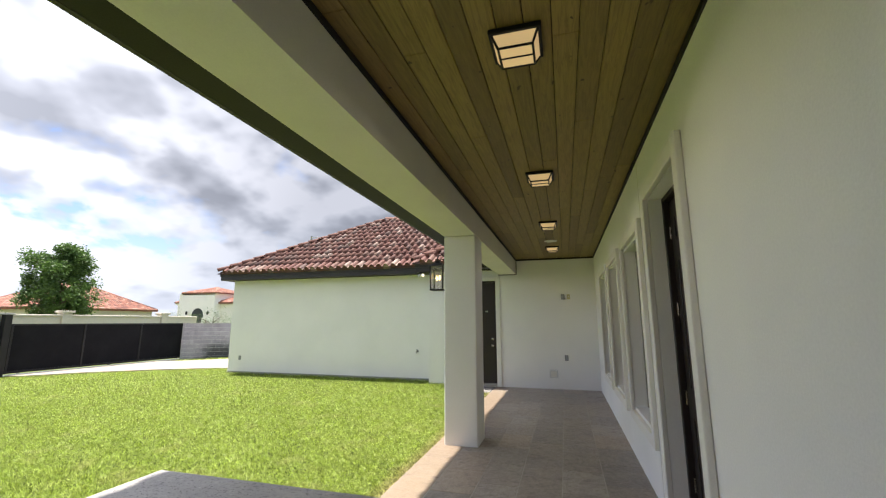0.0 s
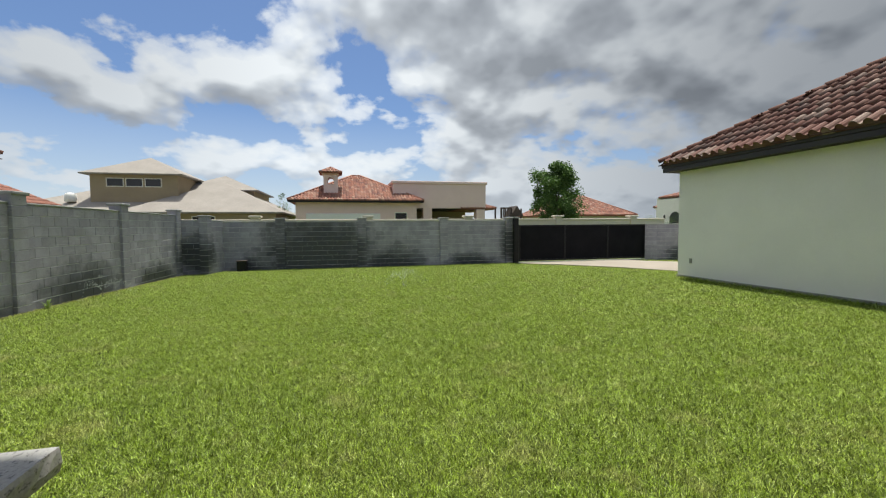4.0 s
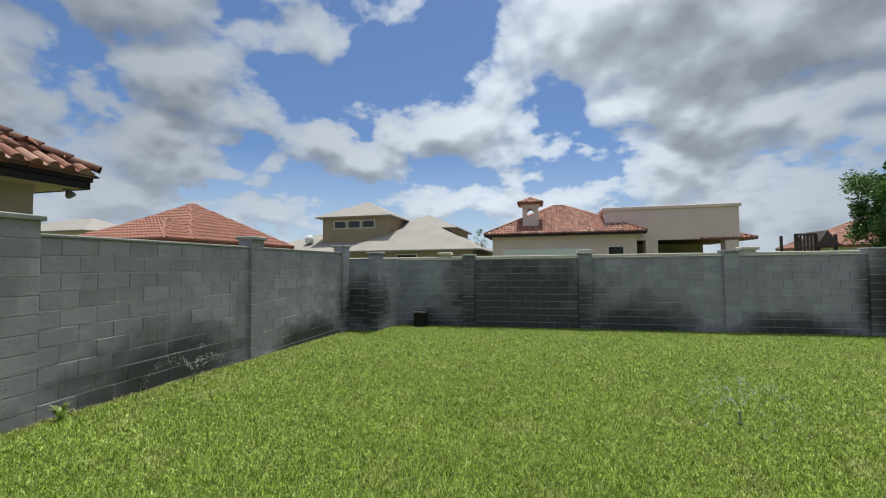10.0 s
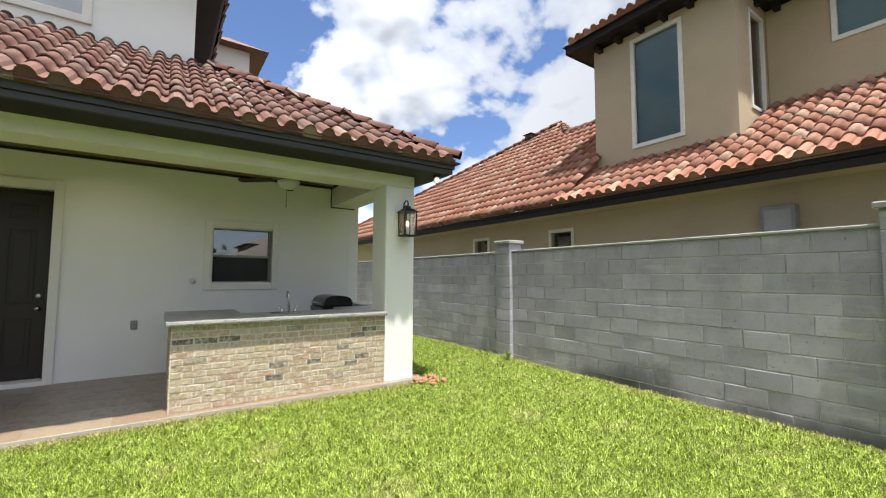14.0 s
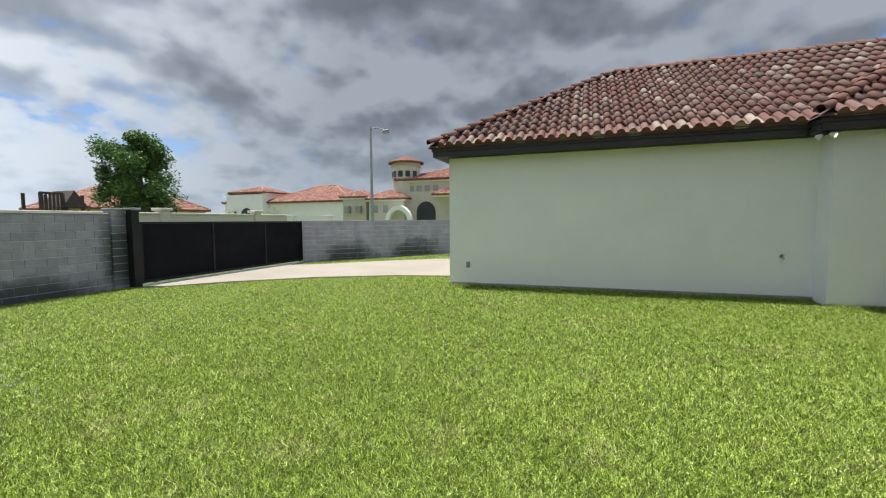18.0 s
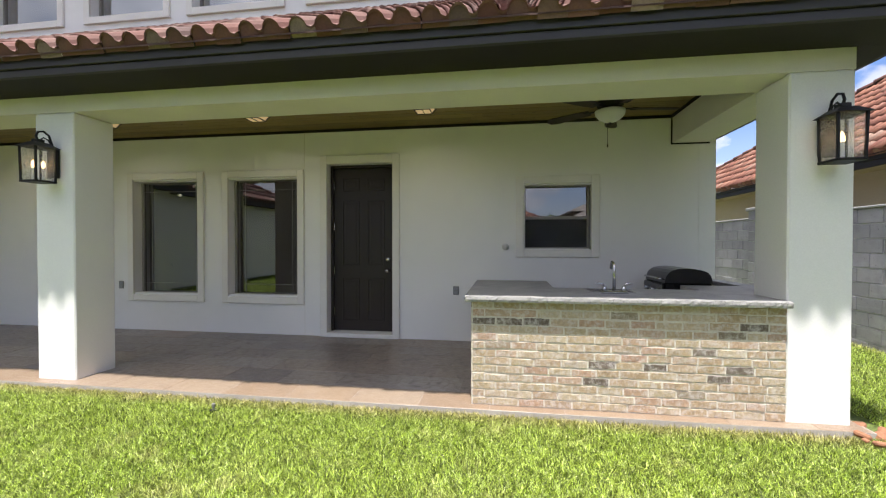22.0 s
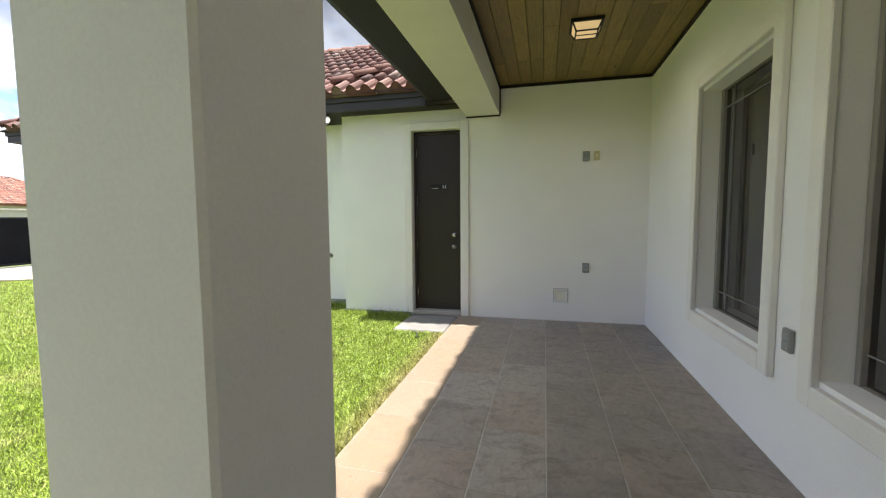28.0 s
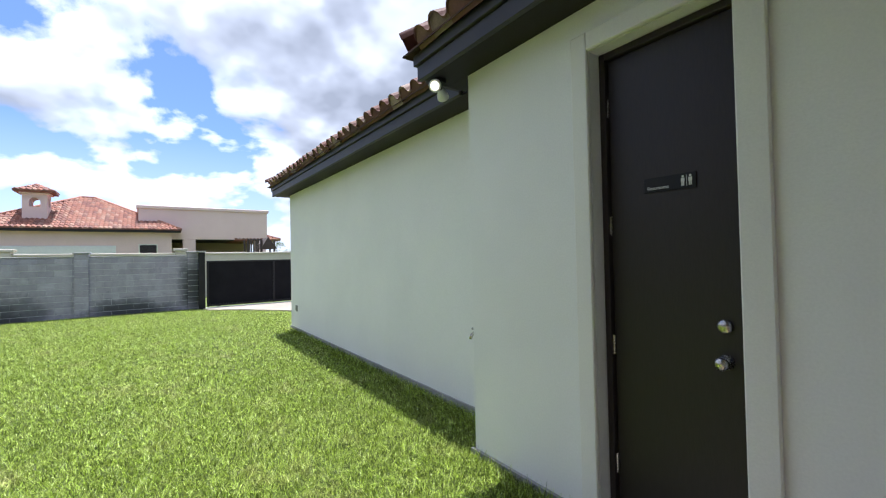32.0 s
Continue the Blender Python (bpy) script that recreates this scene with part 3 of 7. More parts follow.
M["pane"] = make_glass("coated_window_glass", 2.6, (0.32, 0.35, 0.36))
M["pane_clear"] = make_glass("reflective_upper_glass", 7.5, (0.72, 0.82, 0.86))
M["pane_thin"] = make_glass("thin_window_glass", 1.65, (0.80, 0.88, 0.92))


def make_frosted(name, colour):
    m, nodes, links, bsdf = nodes_of(name)
    nodes.remove(bsdf)
    tr, di = nodes.new("ShaderNodeBsdfTranslucent"), nodes.new("ShaderNodeBsdfDiffuse")
    for n in (tr, di):
        n.inputs["Color"].default_value = (*colour, 1)
    cl = nodes.new("ShaderNodeBsdfTransparent")
    half, mix = nodes.new("ShaderNodeMixShader"), nodes.new("ShaderNodeMixShader")
    links.new(tr.outputs[0], half.inputs[1])
    links.new(di.outputs[0], half.inputs[2])
    links.new(n_ramp(m.node_tree, n_noise(m.node_tree, 90, 3, 0.6), (0.4, 0.16), (0.65, 0.34)), mix.inputs[0])
    links.new(cl.outputs[0], mix.inputs[1])
    links.new(half.outputs[0], mix.inputs[2])
    links.new(mix.outputs[0], nodes["Material Output"].inputs[0])
    return m


M["lantern_glass"] = make_frosted("seeded_lantern_glass", (0.80, 0.80, 0.76))
# blind slats carry the blue of the reflected sky in their colour
M["blind_sky_tint"] = surface("blue_window_blind", (0.40, 0.56, 0.64), (0.34, 0.50, 0.58), 0.7, 2.0, 60, 0.05, 0.1, 0.002)
# pale backing of the upper panes, for the sky they mirror
M["blind"] = surface("window_blind", (0.74, 0.78, 0.78), (0.68, 0.72, 0.73), 0.7, 2.0, 60, 0.05, 0.1, 0.002)


def make_glow(name, colour, strength):
    m, nodes, links, bsdf = nodes_of(name)
    bsdf.inputs["Base Color"].default_value = (*colour, 1)
    bsdf.inputs["Roughness"].default_value = 0.5
    bsdf.inputs["Emission Color"].default_value = (*colour, 1)
    bsdf.inputs["Emission Strength"].default_value = strength
    return m


M["lit_glass"] = make_glow("lit_frosted_glass", (0.70, 0.49, 0.23), 0.14)
M["bulb"] = make_glow("lit_bulb", (1.0, 0.58, 0.22), 1.3)
M["flood"] = make_glow("lit_floodlight_lens", (1.0, 0.88, 0.66), 0.5)


# ---- mesh helpers ----
class Shape:
    """Vertices and faces of one mesh."""

    def __init__(self):
        self.v, self.f = [], []

    def add(self, verts, faces):
        k = len(self.v)
        self.v += [tuple(p) for p in verts]
        self.f += [tuple(i + k for i in f) for f in faces]
        return self

    def box(self, x0, x1, y0, y1, z0, z1, bev=0.0):
        if bev <= 0:
            return self.add([(x, y, z) for x in (x0, x1) for y in (y0, y1) for z in (z0, z1)],
                            [(0, 1, 3, 2), (4, 6, 7, 5), (0, 4, 5, 1), (2, 3, 7, 6), (0, 2, 6, 4), (1, 5, 7, 3)])
        b = min(bev, (x1 - x0) / 2.01, (y1 - y0) / 2.01, (z1 - z0) / 2.01)
        vs, at = [], {}
        for i, x in enumerate((x0, x1)):
            for j, y in enumerate((y0, y1)):
                for k, z in enumerate((z0, z1)):
                    ix, iy, iz = x + (b if i == 0 else -b), y + (b if j == 0 else -b), z + (b if k == 0 else -b)
                    for a, p in enumerate(((x, iy, iz), (ix, y, iz), (ix, iy, z))):
                        at[i, j, k, a] = len(vs)
                        vs.append(p)
        fs = []
        for s in (0, 1):
            fs.append([at[s, j, k, 0] for j, k in ((0, 0), (1, 0), (1, 1), (0, 1))][::1 if s else -1])
            fs.append([at[j, s, k, 1] for j, k in ((0, 0), (1, 0), (1, 1), (0, 1))][::-1 if s else 1])
            fs.append([at[j, k, s, 2] for j, k in ((0, 0), (1, 0), (1, 1), (0, 1))][::1 if s else -1])
        for s in (0, 1):
            for u in (0, 1):
                fs.append([at[s, u, 0, 0], at[s, u, 1, 0], at[s, u, 1, 1], at[s, u, 0, 1]])
                fs.append([at[s, 0, u, 0], at[s, 1, u, 0], at[s, 1, u, 2], at[s, 0, u, 2]])
                fs.append([at[0, s, u, 1], at[1, s, u, 1], at[1, s, u, 2], at[0, s, u, 2]])
                for w in (0, 1):
                    fs.append([at[s, u, w, 0], at[s, u, w, 1], at[s, u, w, 2]])
        return self.add(vs, fs)

    def tube(self, points, radius, n=8, caps=True):
        pts = [Vector(p) for p in points]
        rad = radius if isinstance(radius, (list, tuple)) else [radius] * len(pts)
        rings = []
        for i, p in enumerate(pts):
            d = (pts[min(i + 1, len(pts) - 1)] - pts[max(i - 1, 0)]).normalized()
            a = d.orthogonal().normalized() if i == 0 else (rings[-1][1] - d * rings[-1][1].dot(d)).normalized()
            b = d.cross(a)
            rings.append(([p + (a * math.cos(t) + b * math.sin(t)) * rad[i] for t in [2 * math.pi * q / n for q in range(n)]], a))
        vs = [q for r, _ in rings for q in r]
        fs = [(i * n + q, i * n + (q + 1) % n, (i + 1) * n + (q + 1) % n, (i + 1) * n + q) for i in range(len(pts) - 1) for q in range(n)]
        if caps:
            fs += [tuple(range(n))[::-1], tuple(range((len(pts) - 1) * n, len(pts) * n))]
        return self.add(vs, fs)

    def lathe(self, profile, centre=(0, 0, 0), n=16):
        cx, cy, cz = centre
        vs = [(cx + r * math.cos(2 * math.pi * q / n), cy + r * math.sin(2 * math.pi * q / n), cz + z) for r, z in profile for q in range(n)]
        fs = [(i * n + q, i * n + (q + 1) % n, (i + 1) * n + (q + 1) % n, (i + 1) * n + q) for i in range(len(profile) - 1) for q in range(n)]
        fs += [tuple(range(n))[::-1], tuple(range((len(profile) - 1) * n, len(profile) * n))]
        return self.add(vs, fs)

    def poly(self, pts, thick):
        """A flat polygon with thickness below it."""
        n = len(pts)
        low = [(x, y, z - thick) for x, y, z in pts]
        return self.add(list(pts) + low, [tuple(range(n)), tuple(range(n, 2 * n))[::-1]] + [(i, i + n, (i + 1) % n + n, (i + 1) % n) for i in range(n)])

    def pane_x(self, x, y0, y1, z0, z1):
        """A sheet of glass that faces -x."""
        return self.add([(x, y0, z0), (x, y0, z1), (x, y1, z1), (x, y1, z0)], [(0, 1, 2, 3)])

    def pane_y(self, y, x0, x1, z0, z1):
        """A sheet of glass that faces +y."""
        return self.add([(x0, y, z0), (x0, y, z1), (x1, y, z1), (x1, y, z0)], [(0, 1, 2, 3)])

    def moved(self, m):
        self.v = [tuple(m @ Vector(p)) for p in self.v]
        return self

    def mesh(self, name, material, smooth=False):
        me = bpy.data.meshes.new(name)
        me.from_pydata(self.v, [], self.f)
        me.materials.append(material)
        if smooth:
            me.polygons.foreach_set("use_smooth", [True] * len(me.polygons))
        me.update()
        return me


def part(name, shape, material, parent=None, label="", smooth=False):
    me = shape if isinstance(shape, bpy.types.Mesh) else shape.mesh(name, material, smooth)
    ob = new(name, me)
    if parent is not None:
        ob.parent = parent
    if label:
        tagged(ob, label)
    return ob


def thing(name, label, category, group="", at=(0, 0, 0), turn=0.0):
    ob = new(name)
    ob.empty_display_size = 0.1
    ob.matrix_basis = pose(*at, 0, 0, turn)
    return tagged(ob, label, category, group)


def structure(name, shape, material, label, smooth=False):
    return tagged(part(name, shape, material, None, "", smooth), label, name.rstrip("_0123456789").replace("_", " "), kind="structure")


def hollow(name, label):
    """An empty that carries the pieces of a piece of the setting."""
    ob = new(name)
    ob.empty_display_size = 0.1
    return tagged(ob, label, name.rstrip("_0123456789").replace("_", " "), kind="structure")


def wall_shape(axis, face, back, a0, a1, z0, z1, holes=()):
    """A wall with openings. axis 'x': the wall's face is at x = face and it runs along y; axis 'y': the other way round. holes: (a0, a1, z0, z1)."""
    As = sorted({a0, a1, *[h[0] for h in holes], *[h[1] for h in holes]})
    Zs = sorted({z0, z1, *[h[2] for h in holes], *[h[3] for h in holes]})

    def solid(i, k):
        if not (0 <= i < len(As) - 1 and 0 <= k < len(Zs) - 1):
            return False
        a, z = (As[i] + As[i + 1]) / 2, (Zs[k] + Zs[k + 1]) / 2
        return not any(h[0] < a < h[1] and h[2] < z < h[3] for h in holes)

    def at(d, a, z):
        return (d, a, z) if axis == "x" else (a, d, z)

    s = Shape()
    for i in range(len(As) - 1):
        for k in range(len(Zs) - 1):
            if not solid(i, k):
                continue
            b0, b1, c0, c1 = As[i], As[i + 1], Zs[k], Zs[k + 1]
            for d in (face, back):
                s.add([at(d, b0, c0), at(d, b1, c0), at(d, b1, c1), at(d, b0, c1)], [(0, 1, 2, 3)])
            for di, dk, p, q in ((-1, 0, (b0, c0), (b0, c1)), (1, 0, (b1, c0), (b1, c1)), (0, -1, (b0, c0), (b1, c0)), (0, 1, (b0, c1), (b1, c1))):
                if not solid(i + di, k + dk):
                    s.add([at(face, *p), at(face, *q), at(back, *q), at(back, *p)], [(0, 1, 2, 3)])
    return s


# ---- ground ----
def lawn_z(x, y):
    """The lawn falls towards the west wall and stays level along the garage."""
    d = min(max(0.0, -2.3 - x), 17.2)
    fall = 0.008 * d + 0.0005 * d * d
    near = min(max((y - 5.0) / 5.5, 0.0), 1.0) * min(max((x + 14.5) / 4.0, 0.0), 1.0) * min(max((14.0 - y) / 2.0, 0.0), 1.0)
    return -0.02 - fall * (1.0 - near) + 0.02 * near


xs = [-400, -150, -60, -40, -30, -24, -20] + [-19 + 0.5 * i for i in range(34)] + [-2.3, 0, 4, 12, 40, 120, 400]
ys = [-400, -150, -50, -20, -10, -6, -3, -1, 1, 3, 4, 5, 6, 7, 8, 9, 10, 11, 12, 13, 14, 16, 20, 26, 40, 80, 150, 400]
g = Shape()
g.add([(x, y, lawn_z(x, y) - 0.035) for x in xs for y in ys], [(i * len(ys) + j, (i + 1) * len(ys) + j, (i + 1) * len(ys) + j + 1, i * len(ys) + j + 1) for i in range(len(xs) - 1) for j in range(len(ys) - 1)])
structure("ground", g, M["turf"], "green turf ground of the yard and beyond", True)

drive_edge = [(-18.75, 10.35), (-18.1, 10.5), (-17.1, 11.4), (-15.1, 12.6), (-12.7, 13.1), (-10.4, 13.1), (-10.4, 18.6), (-13.3, 18.6), (-15.4, 17.6), (-17.6, 16.1), (-18.9, 15.9)]
drive = Shape().poly([(x, y, lawn_z(x, y) + 0.015) for x, y in drive_edge], 0.1)
structure("driveway", drive, M["drive"], "pale concrete driveway inside the gate")

# ---- house walls ----
WIN = [(7.90, 9.21), (6.31, 7.625), (4.687, 6.0)]
W_Z = (0.458, 2.433)
holes = [(a + 0.105, b - 0.09, W_Z[0] + 0.125, W_Z[1] - 0.125) for a, b in WIN]
holes += [(3.355, 4.33, 0.0, 2.495), (0.645, 1.52, 1.285, 2.135)]
structure("wall_east", wall_shape("x", 0.0, 0.28, -0.65, 10.8, 0.0, 3.06, holes), M["stucco"], "white stucco house wall behind the covered patio")
structure("wall_south", Shape().box(0.0, 9.0, -0.85, -0.652, 0.0, 3.0), M["stucco"], "white stucco south side of the house")
structure("wall_north", wall_shape("y", 10.8, 11.1, -4.005, 0.28, -0.1, 3.06, [(-2.975, -2.30, 0.02, 2.50)]), M["stucco"], "white stucco end wall of the patio with the restroom door")
structure("wall_bump", Shape().box(-4.005, -3.80, 11.102, 11.5, -0.1, 2.9), M["stucco"], "white stucco return of the projecting wall")
structure("wall_garage", Shape().box(-10.52, -4.0, 11.24, 11.44, 0.06, 2.95), M["stucco"], "long white stucco garage wall facing the lawn")
structure("wall_garage_west", Shape().box(-10.52, -10.32, 11.442, 18.2, -0.1, 2.95), M["stucco"], "white stucco west end of the garage")
structure("plinth", Shape().box(-10.55, -4.0, 11.225, 11.42, -0.2, 0.059), M["cap_stone"], "dark concrete footing along the garage wall")
structure("plinth_bump", Shape().box(-4.03, -2.99, 10.775, 10.798, -0.2, 0.02), M["cap_stone"], "dark concrete footing of the projecting wall")
# room shell behind the panes, its darkness put into the colour
structure("wall_room", Shape().box(3.6, 3.7, -0.85, 10.8, 0.0, 3.06), M["unlit_shade"], "inner wall of the house, coloured near-black for an unlit room")
structure("wall_room_north", Shape().box(0.282, 3.7, 10.6, 10.798, 0.0, 3.06), M["unlit_shade"], "inner end wall of the house, coloured near-black for an unlit room")
structure("floor_room", Shape().box(0.28, 3.6, -0.85, 10.8, -0.05, 0.0), M["unlit_shade"], "floor inside the house, coloured near-black for an unlit room")
structure("ceiling_room", Shape().box(0.282, 3.6, -0.85, 10.8, 3.0, 3.05), M["unlit_shade"], "ceiling inside the house, coloured near-black for an unlit room")

structure("wall_joint", Shape().box(-0.003, -0.0005, 4.684, 4.69, 2.44, 2.96).box(-0.003, -0.0005, 4.684, 4.69, 0.0, 0.45), M["stucco_trim"], "thin vertical control joint in the white stucco")

# ---- patio: slab, ceiling, beams, columns ----
structure("patio_slab", Shape().box(-2.329, 0.0, -0.85, 10.8, -0.16, -0.0022), M["grout"], "concrete slab of the covered patio")
structure("step", Shape().box(-2.99, -2.345, 10.0, 10.795, -0.14, -0.008, 0.015), M["step"], "weathered concrete landing before the restroom door")
CEIL = 3.0
s = Shape()
x, i = -1.79, 0
while x < 0.0:
    w = min(0.137, -x)
    y = -0.33 - (i * 1.37) % 2.1
    while y < 10.8:
        e = y + 2.6 + (i * 0.53) % 1.1
        a, b = max(y, -0.33), min(e, 10.8)
        if b - a > 0.02:
            s.box(x + 0.002, x + w - 0.002, a + 0.001, b - 0.001, CEIL + 0.0, CEIL + 0.02, 0.004)
        y = e
    x += 0.137
    i += 1
structure("ceiling", s, M["plank"], "stained tongue-and-groove pine ceiling of the patio")
structure("ceiling_backing", Shape().box(-1.795, 0.0, -0.33, 10.8, 3.021, 3.06), M["dark_paint"], "dark backing over the ceiling boards")
BEAM = 2.64
structure("beam", Shape().box(-2.216, -1.79, -0.77, 10.8, BEAM, 3.02), M["stucco_trim"], "cream stucco beam along the patio edge")
structure("beam_side", Shape().box(-1.79, 0.0, -0.77, -0.33, BEAM, 3.02), M["stucco_trim"], "cream stucco beam over the patio's south side")
mould = Shape()
for a in ((-1.79, -1.775, -0.33, 10.8), (-0.015, 0.0, -0.315, 10.785), (-1.775, -0.015, 10.785, 10.8), (-1.775, -0.015, -0.33, -0.315)):
    mould.box(*a, 2.962, 2.999)
mould.box(-2.225, -1.78, 10.786, 10.799, 2.622, 2.638).box(-1.789, -1.775, 10.786, 10.799, 2.638, 2.962)
mould.box(-0.014, -0.001, -0.77, -0.315, 2.622, 2.638).box(-0.014, -0.001, -0.329, -0.315, 2.638, 2.962)
structure("trim", mould, M["dark_paint"], "dark brown moulding round the patio ceiling")


def column(y0, y1):
    c = thing("patio_column", "square white stucco patio column standing on the slab edge", "column", "patio columns", (-2.003, (y0 + y1) / 2, -0.012))
    h = (y1 - y0) / 2
    part("shaft", Shape().box(-0.213, 0.213, -h, h, 0.0, BEAM + 0.010, 0.012), M["stucco"], c)
    part("footing", Shape().box(-0.225, -0.214, -h, h, -0.14, 0.004), M["concrete"], c, "concrete edge of the slab under the column")
    return c


column(5.965, 6.41)
column(-0.77, -0.33)


# ---- roofs ----
TW, TE = 0.205, 0.37
PROFILE = [(0.0, 0.008), (0.014, 0.04), (0.042, 0.066), (0.072, 0.074), (0.102, 0.066), (0.130, 0.04), (0.144, 0.008), (0.175, -0.004), (0.205, 0.008)]


def tile_shape():
    s, n, ln = Shape(), len(PROFILE), 0.44
    low = [(x - TW / 2, 0.0, z + 0.030) for x, z in PROFILE]
    high = [(x - TW / 2, ln, z + 0.004) for x, z in PROFILE]
    lip = [(x - TW / 2, 0.004, z + 0.012) for x, z in PROFILE]
    s.add(low + high + lip, [(i, i + 1, n + i + 1, n + i) for i in range(n - 1)] + [(2 * n + i, 2 * n + i + 1, i + 1, i) for i in range(n - 1)])
    return s


def eave_tile_shape():
    """The first tile of a slope, its open end stopped with mortar."""
    s, n = tile_shape(), len(PROFILE)
    rim = [(x - TW / 2, 0.012, z + 0.016) for x, z in PROFILE]
    foot = [(x - TW / 2, 0.012, -0.045) for x, z in PROFILE]
    return s.add(rim + foot, [(n + i, n + i + 1, i + 1, i) for i in range(n - 1)])


TILE, EAVE_TILE = tile_shape(), eave_tile_shape()


def tile_field(roof, eave, u, v, slope, z0, length, depth, inside, material, keep=300):
    """Clay tiles on one slope. eave: its first corner in plan; u along the eave and v inward, with u x v up. keep: how many stay single pieces."""
    u3, v3 = Vector((*u, 0)), Vector((*v, 0))
    cosine = 1 / math.sqrt(1 + slope * slope)
    up3 = (v3 + Vector((0, 0, slope))) * cosine
    n3 = u3.cross(up3)
    rot = Matrix((u3, up3, n3)).transposed().to_4x4()
    mesh, eave_mesh = TILE.mesh("roof_tile", material, True), EAVE_TILE.mesh("eave_tile", material, False)
    rest, made, rnd = Shape(), 0, random.Random(5)
    rows, cols = int(depth / (TE * cosine)) + 1, int(length / TW) + 1
    for j in range(rows):
        for i in range(cols):
            d = j * TE * cosine
            p = Vector((*eave, z0 + slope * d)) + u3 * ((i + 0.5) * TW) + v3 * d
            q = p + v3 * TE * 0.42
            if not inside(q.x, q.y):
                continue
            m = Matrix.Translation(p + n3 * rnd.uniform(0, 0.008)) @ rot @ pose(rnd.uniform(-0.004, 0.004), rnd.uniform(-0.015, 0.015), 0, rnd.uniform(-0.8, 0.8), 0, rnd.uniform(-1.2, 1.2))
            if made < keep:
                ob = part("tile", mesh if j else eave_mesh, material, roof)
                ob.matrix_basis = m
                made += 1
            else:
                kind = TILE if j else EAVE_TILE
                rest.add([m @ Vector(w) for w in kind.v], kind.f)
    if rest.v:
        tagged(part("tile_field", rest, material, roof, "further clay tiles higher up the roof", True), kind="stuff")


def ridge_run(roof, p0, p1, material, radius=0.095):
    p0, p1 = Vector(p0), Vector(p1)
    d = (p1 - p0).normalized()
    side = d.cross(Vector((0, 0, 1))).normalized()
    nrm = side.cross(d)
    rot = Matrix((side, d, nrm)).transposed().to_4x4()
    s = Shape()
    ang = [math.pi * k / 8 for k in range(9)]
    a = [(radius * 1.06 * math.cos(t), 0.0, radius * 1.06 * math.sin(t) + 0.02) for t in ang]
    b = [(radius * 0.9 * math.cos(t), 0.42, radius * 0.9 * math.sin(t)) for t in ang]
    c = [(radius * 0.88 * math.cos(t), 0.0, radius * 0.88 * math.sin(t) + 0.02) for t in ang]
    s.add(a + b + c, [(k, k + 1, 9 + k + 1, 9 + k) for k in range(8)] + [(k, 18 + k, 18 + k + 1, k + 1) for k in range(8)])
    mesh = s.mesh("ridge_tile", material, True)
    rnd = random.Random(3)
    for k in range(max(1, int((p1 - p0).length / 0.36))):
        ob = part("ridge_tile", mesh, material, roof)
        ob.matrix_basis = Matrix.Translation(p0 + d * 0.36 * k) @ rot @ pose(rnd.uniform(-0.004, 0.004), 0, 0.0, 0, 0, rnd.uniform(-0.8, 0.8))


S = 0.6
Z0 = 2.95
EX, EYN, EYS = -2.745, 10.45, -1.20      # main eave, its north corner and its south corner
BX, GX, GY, RY = -4.36, -10.87, 10.87, 14.72   # projecting corner, garage corner, garage eave and ridge
roof = hollow("roof_main", "clay barrel-tile roof over the patio")
top = 3.1
part("deck", Shape().poly([(EX, EYN, Z0), (EX, EYS, Z0), (EX + top, EYS + top, Z0 + S * top), (EX + top, EYN + top, Z0 + S * top)], 0.012)
     .poly([(EX, EYS, Z0), (8.0, EYS, Z0), (8.0, EYS + 4.5, Z0 + S * 4.5), (EX + 4.5, EYS + 4.5, Z0 + S * 4.5)], 0.012), M["deck"], roof)
tile_field(roof, (EX, EYN + 3.0), (0, -1), (1, 0), S, Z0, 14.7, 2.95, lambda x, y: EYS + (x - EX) < y < EYN + (x - EX) + 0.06, M["tile"], 300)
tile_field(roof, (EX, EYS), (1, 0), (0, 1), S, Z0, 5.5, 3.2, lambda x, y: y - EYS < x - EX, M["tile"], 0)
ridge_run(roof, (EX + 0.02, EYS + 0.02, Z0 + 0.06), (EX + 3.0, EYS + 3.0, Z0 + 3.0 * S + 0.06), M["ridge_tile"])

roof = hollow("roof_garage", "clay barrel-tile hip roof over the garage")
rise = RY - GY
ZR = Z0 + S * rise
part("deck", Shape().poly([(GX, GY, Z0), (BX + 0.1, GY, Z0), (BX + 0.1 + rise, RY, ZR), (GX + rise, RY, ZR)], 0.012)
     .poly([(GX, GY, Z0), (GX + rise, RY, ZR), (GX, RY + rise, Z0)][::-1], 0.012)
     .poly([(GX, RY + rise, Z0), (GX + rise, RY, ZR), (4.0, RY, ZR), (4.0, RY + rise, Z0)][::-1], 0.012), M["deck"], roof)
tile_field(roof, (GX, GY), (1, 0), (0, 1), S, Z0, 10.6, rise, lambda x, y: (y - GY) < x - GX and x < BX + (y - GY) + 0.05 and y < RY, M["tile"], 300)
tile_field(roof, (GX, RY + rise), (0, -1), (1, 0), S, Z0, 2 * rise, rise, lambda x, y: x - GX < min(y - GY, RY + rise - y), M["tile"], 0)
ridge_run(roof, (GX + 0.02, GY + 0.02, Z0 + 0.06), (GX + rise, RY, ZR + 0.03), M["ridge_tile"])
ridge_run(roof, (GX + rise, RY, ZR + 0.025), (0.6, RY, ZR + 0.025), M["ridge_tile"])

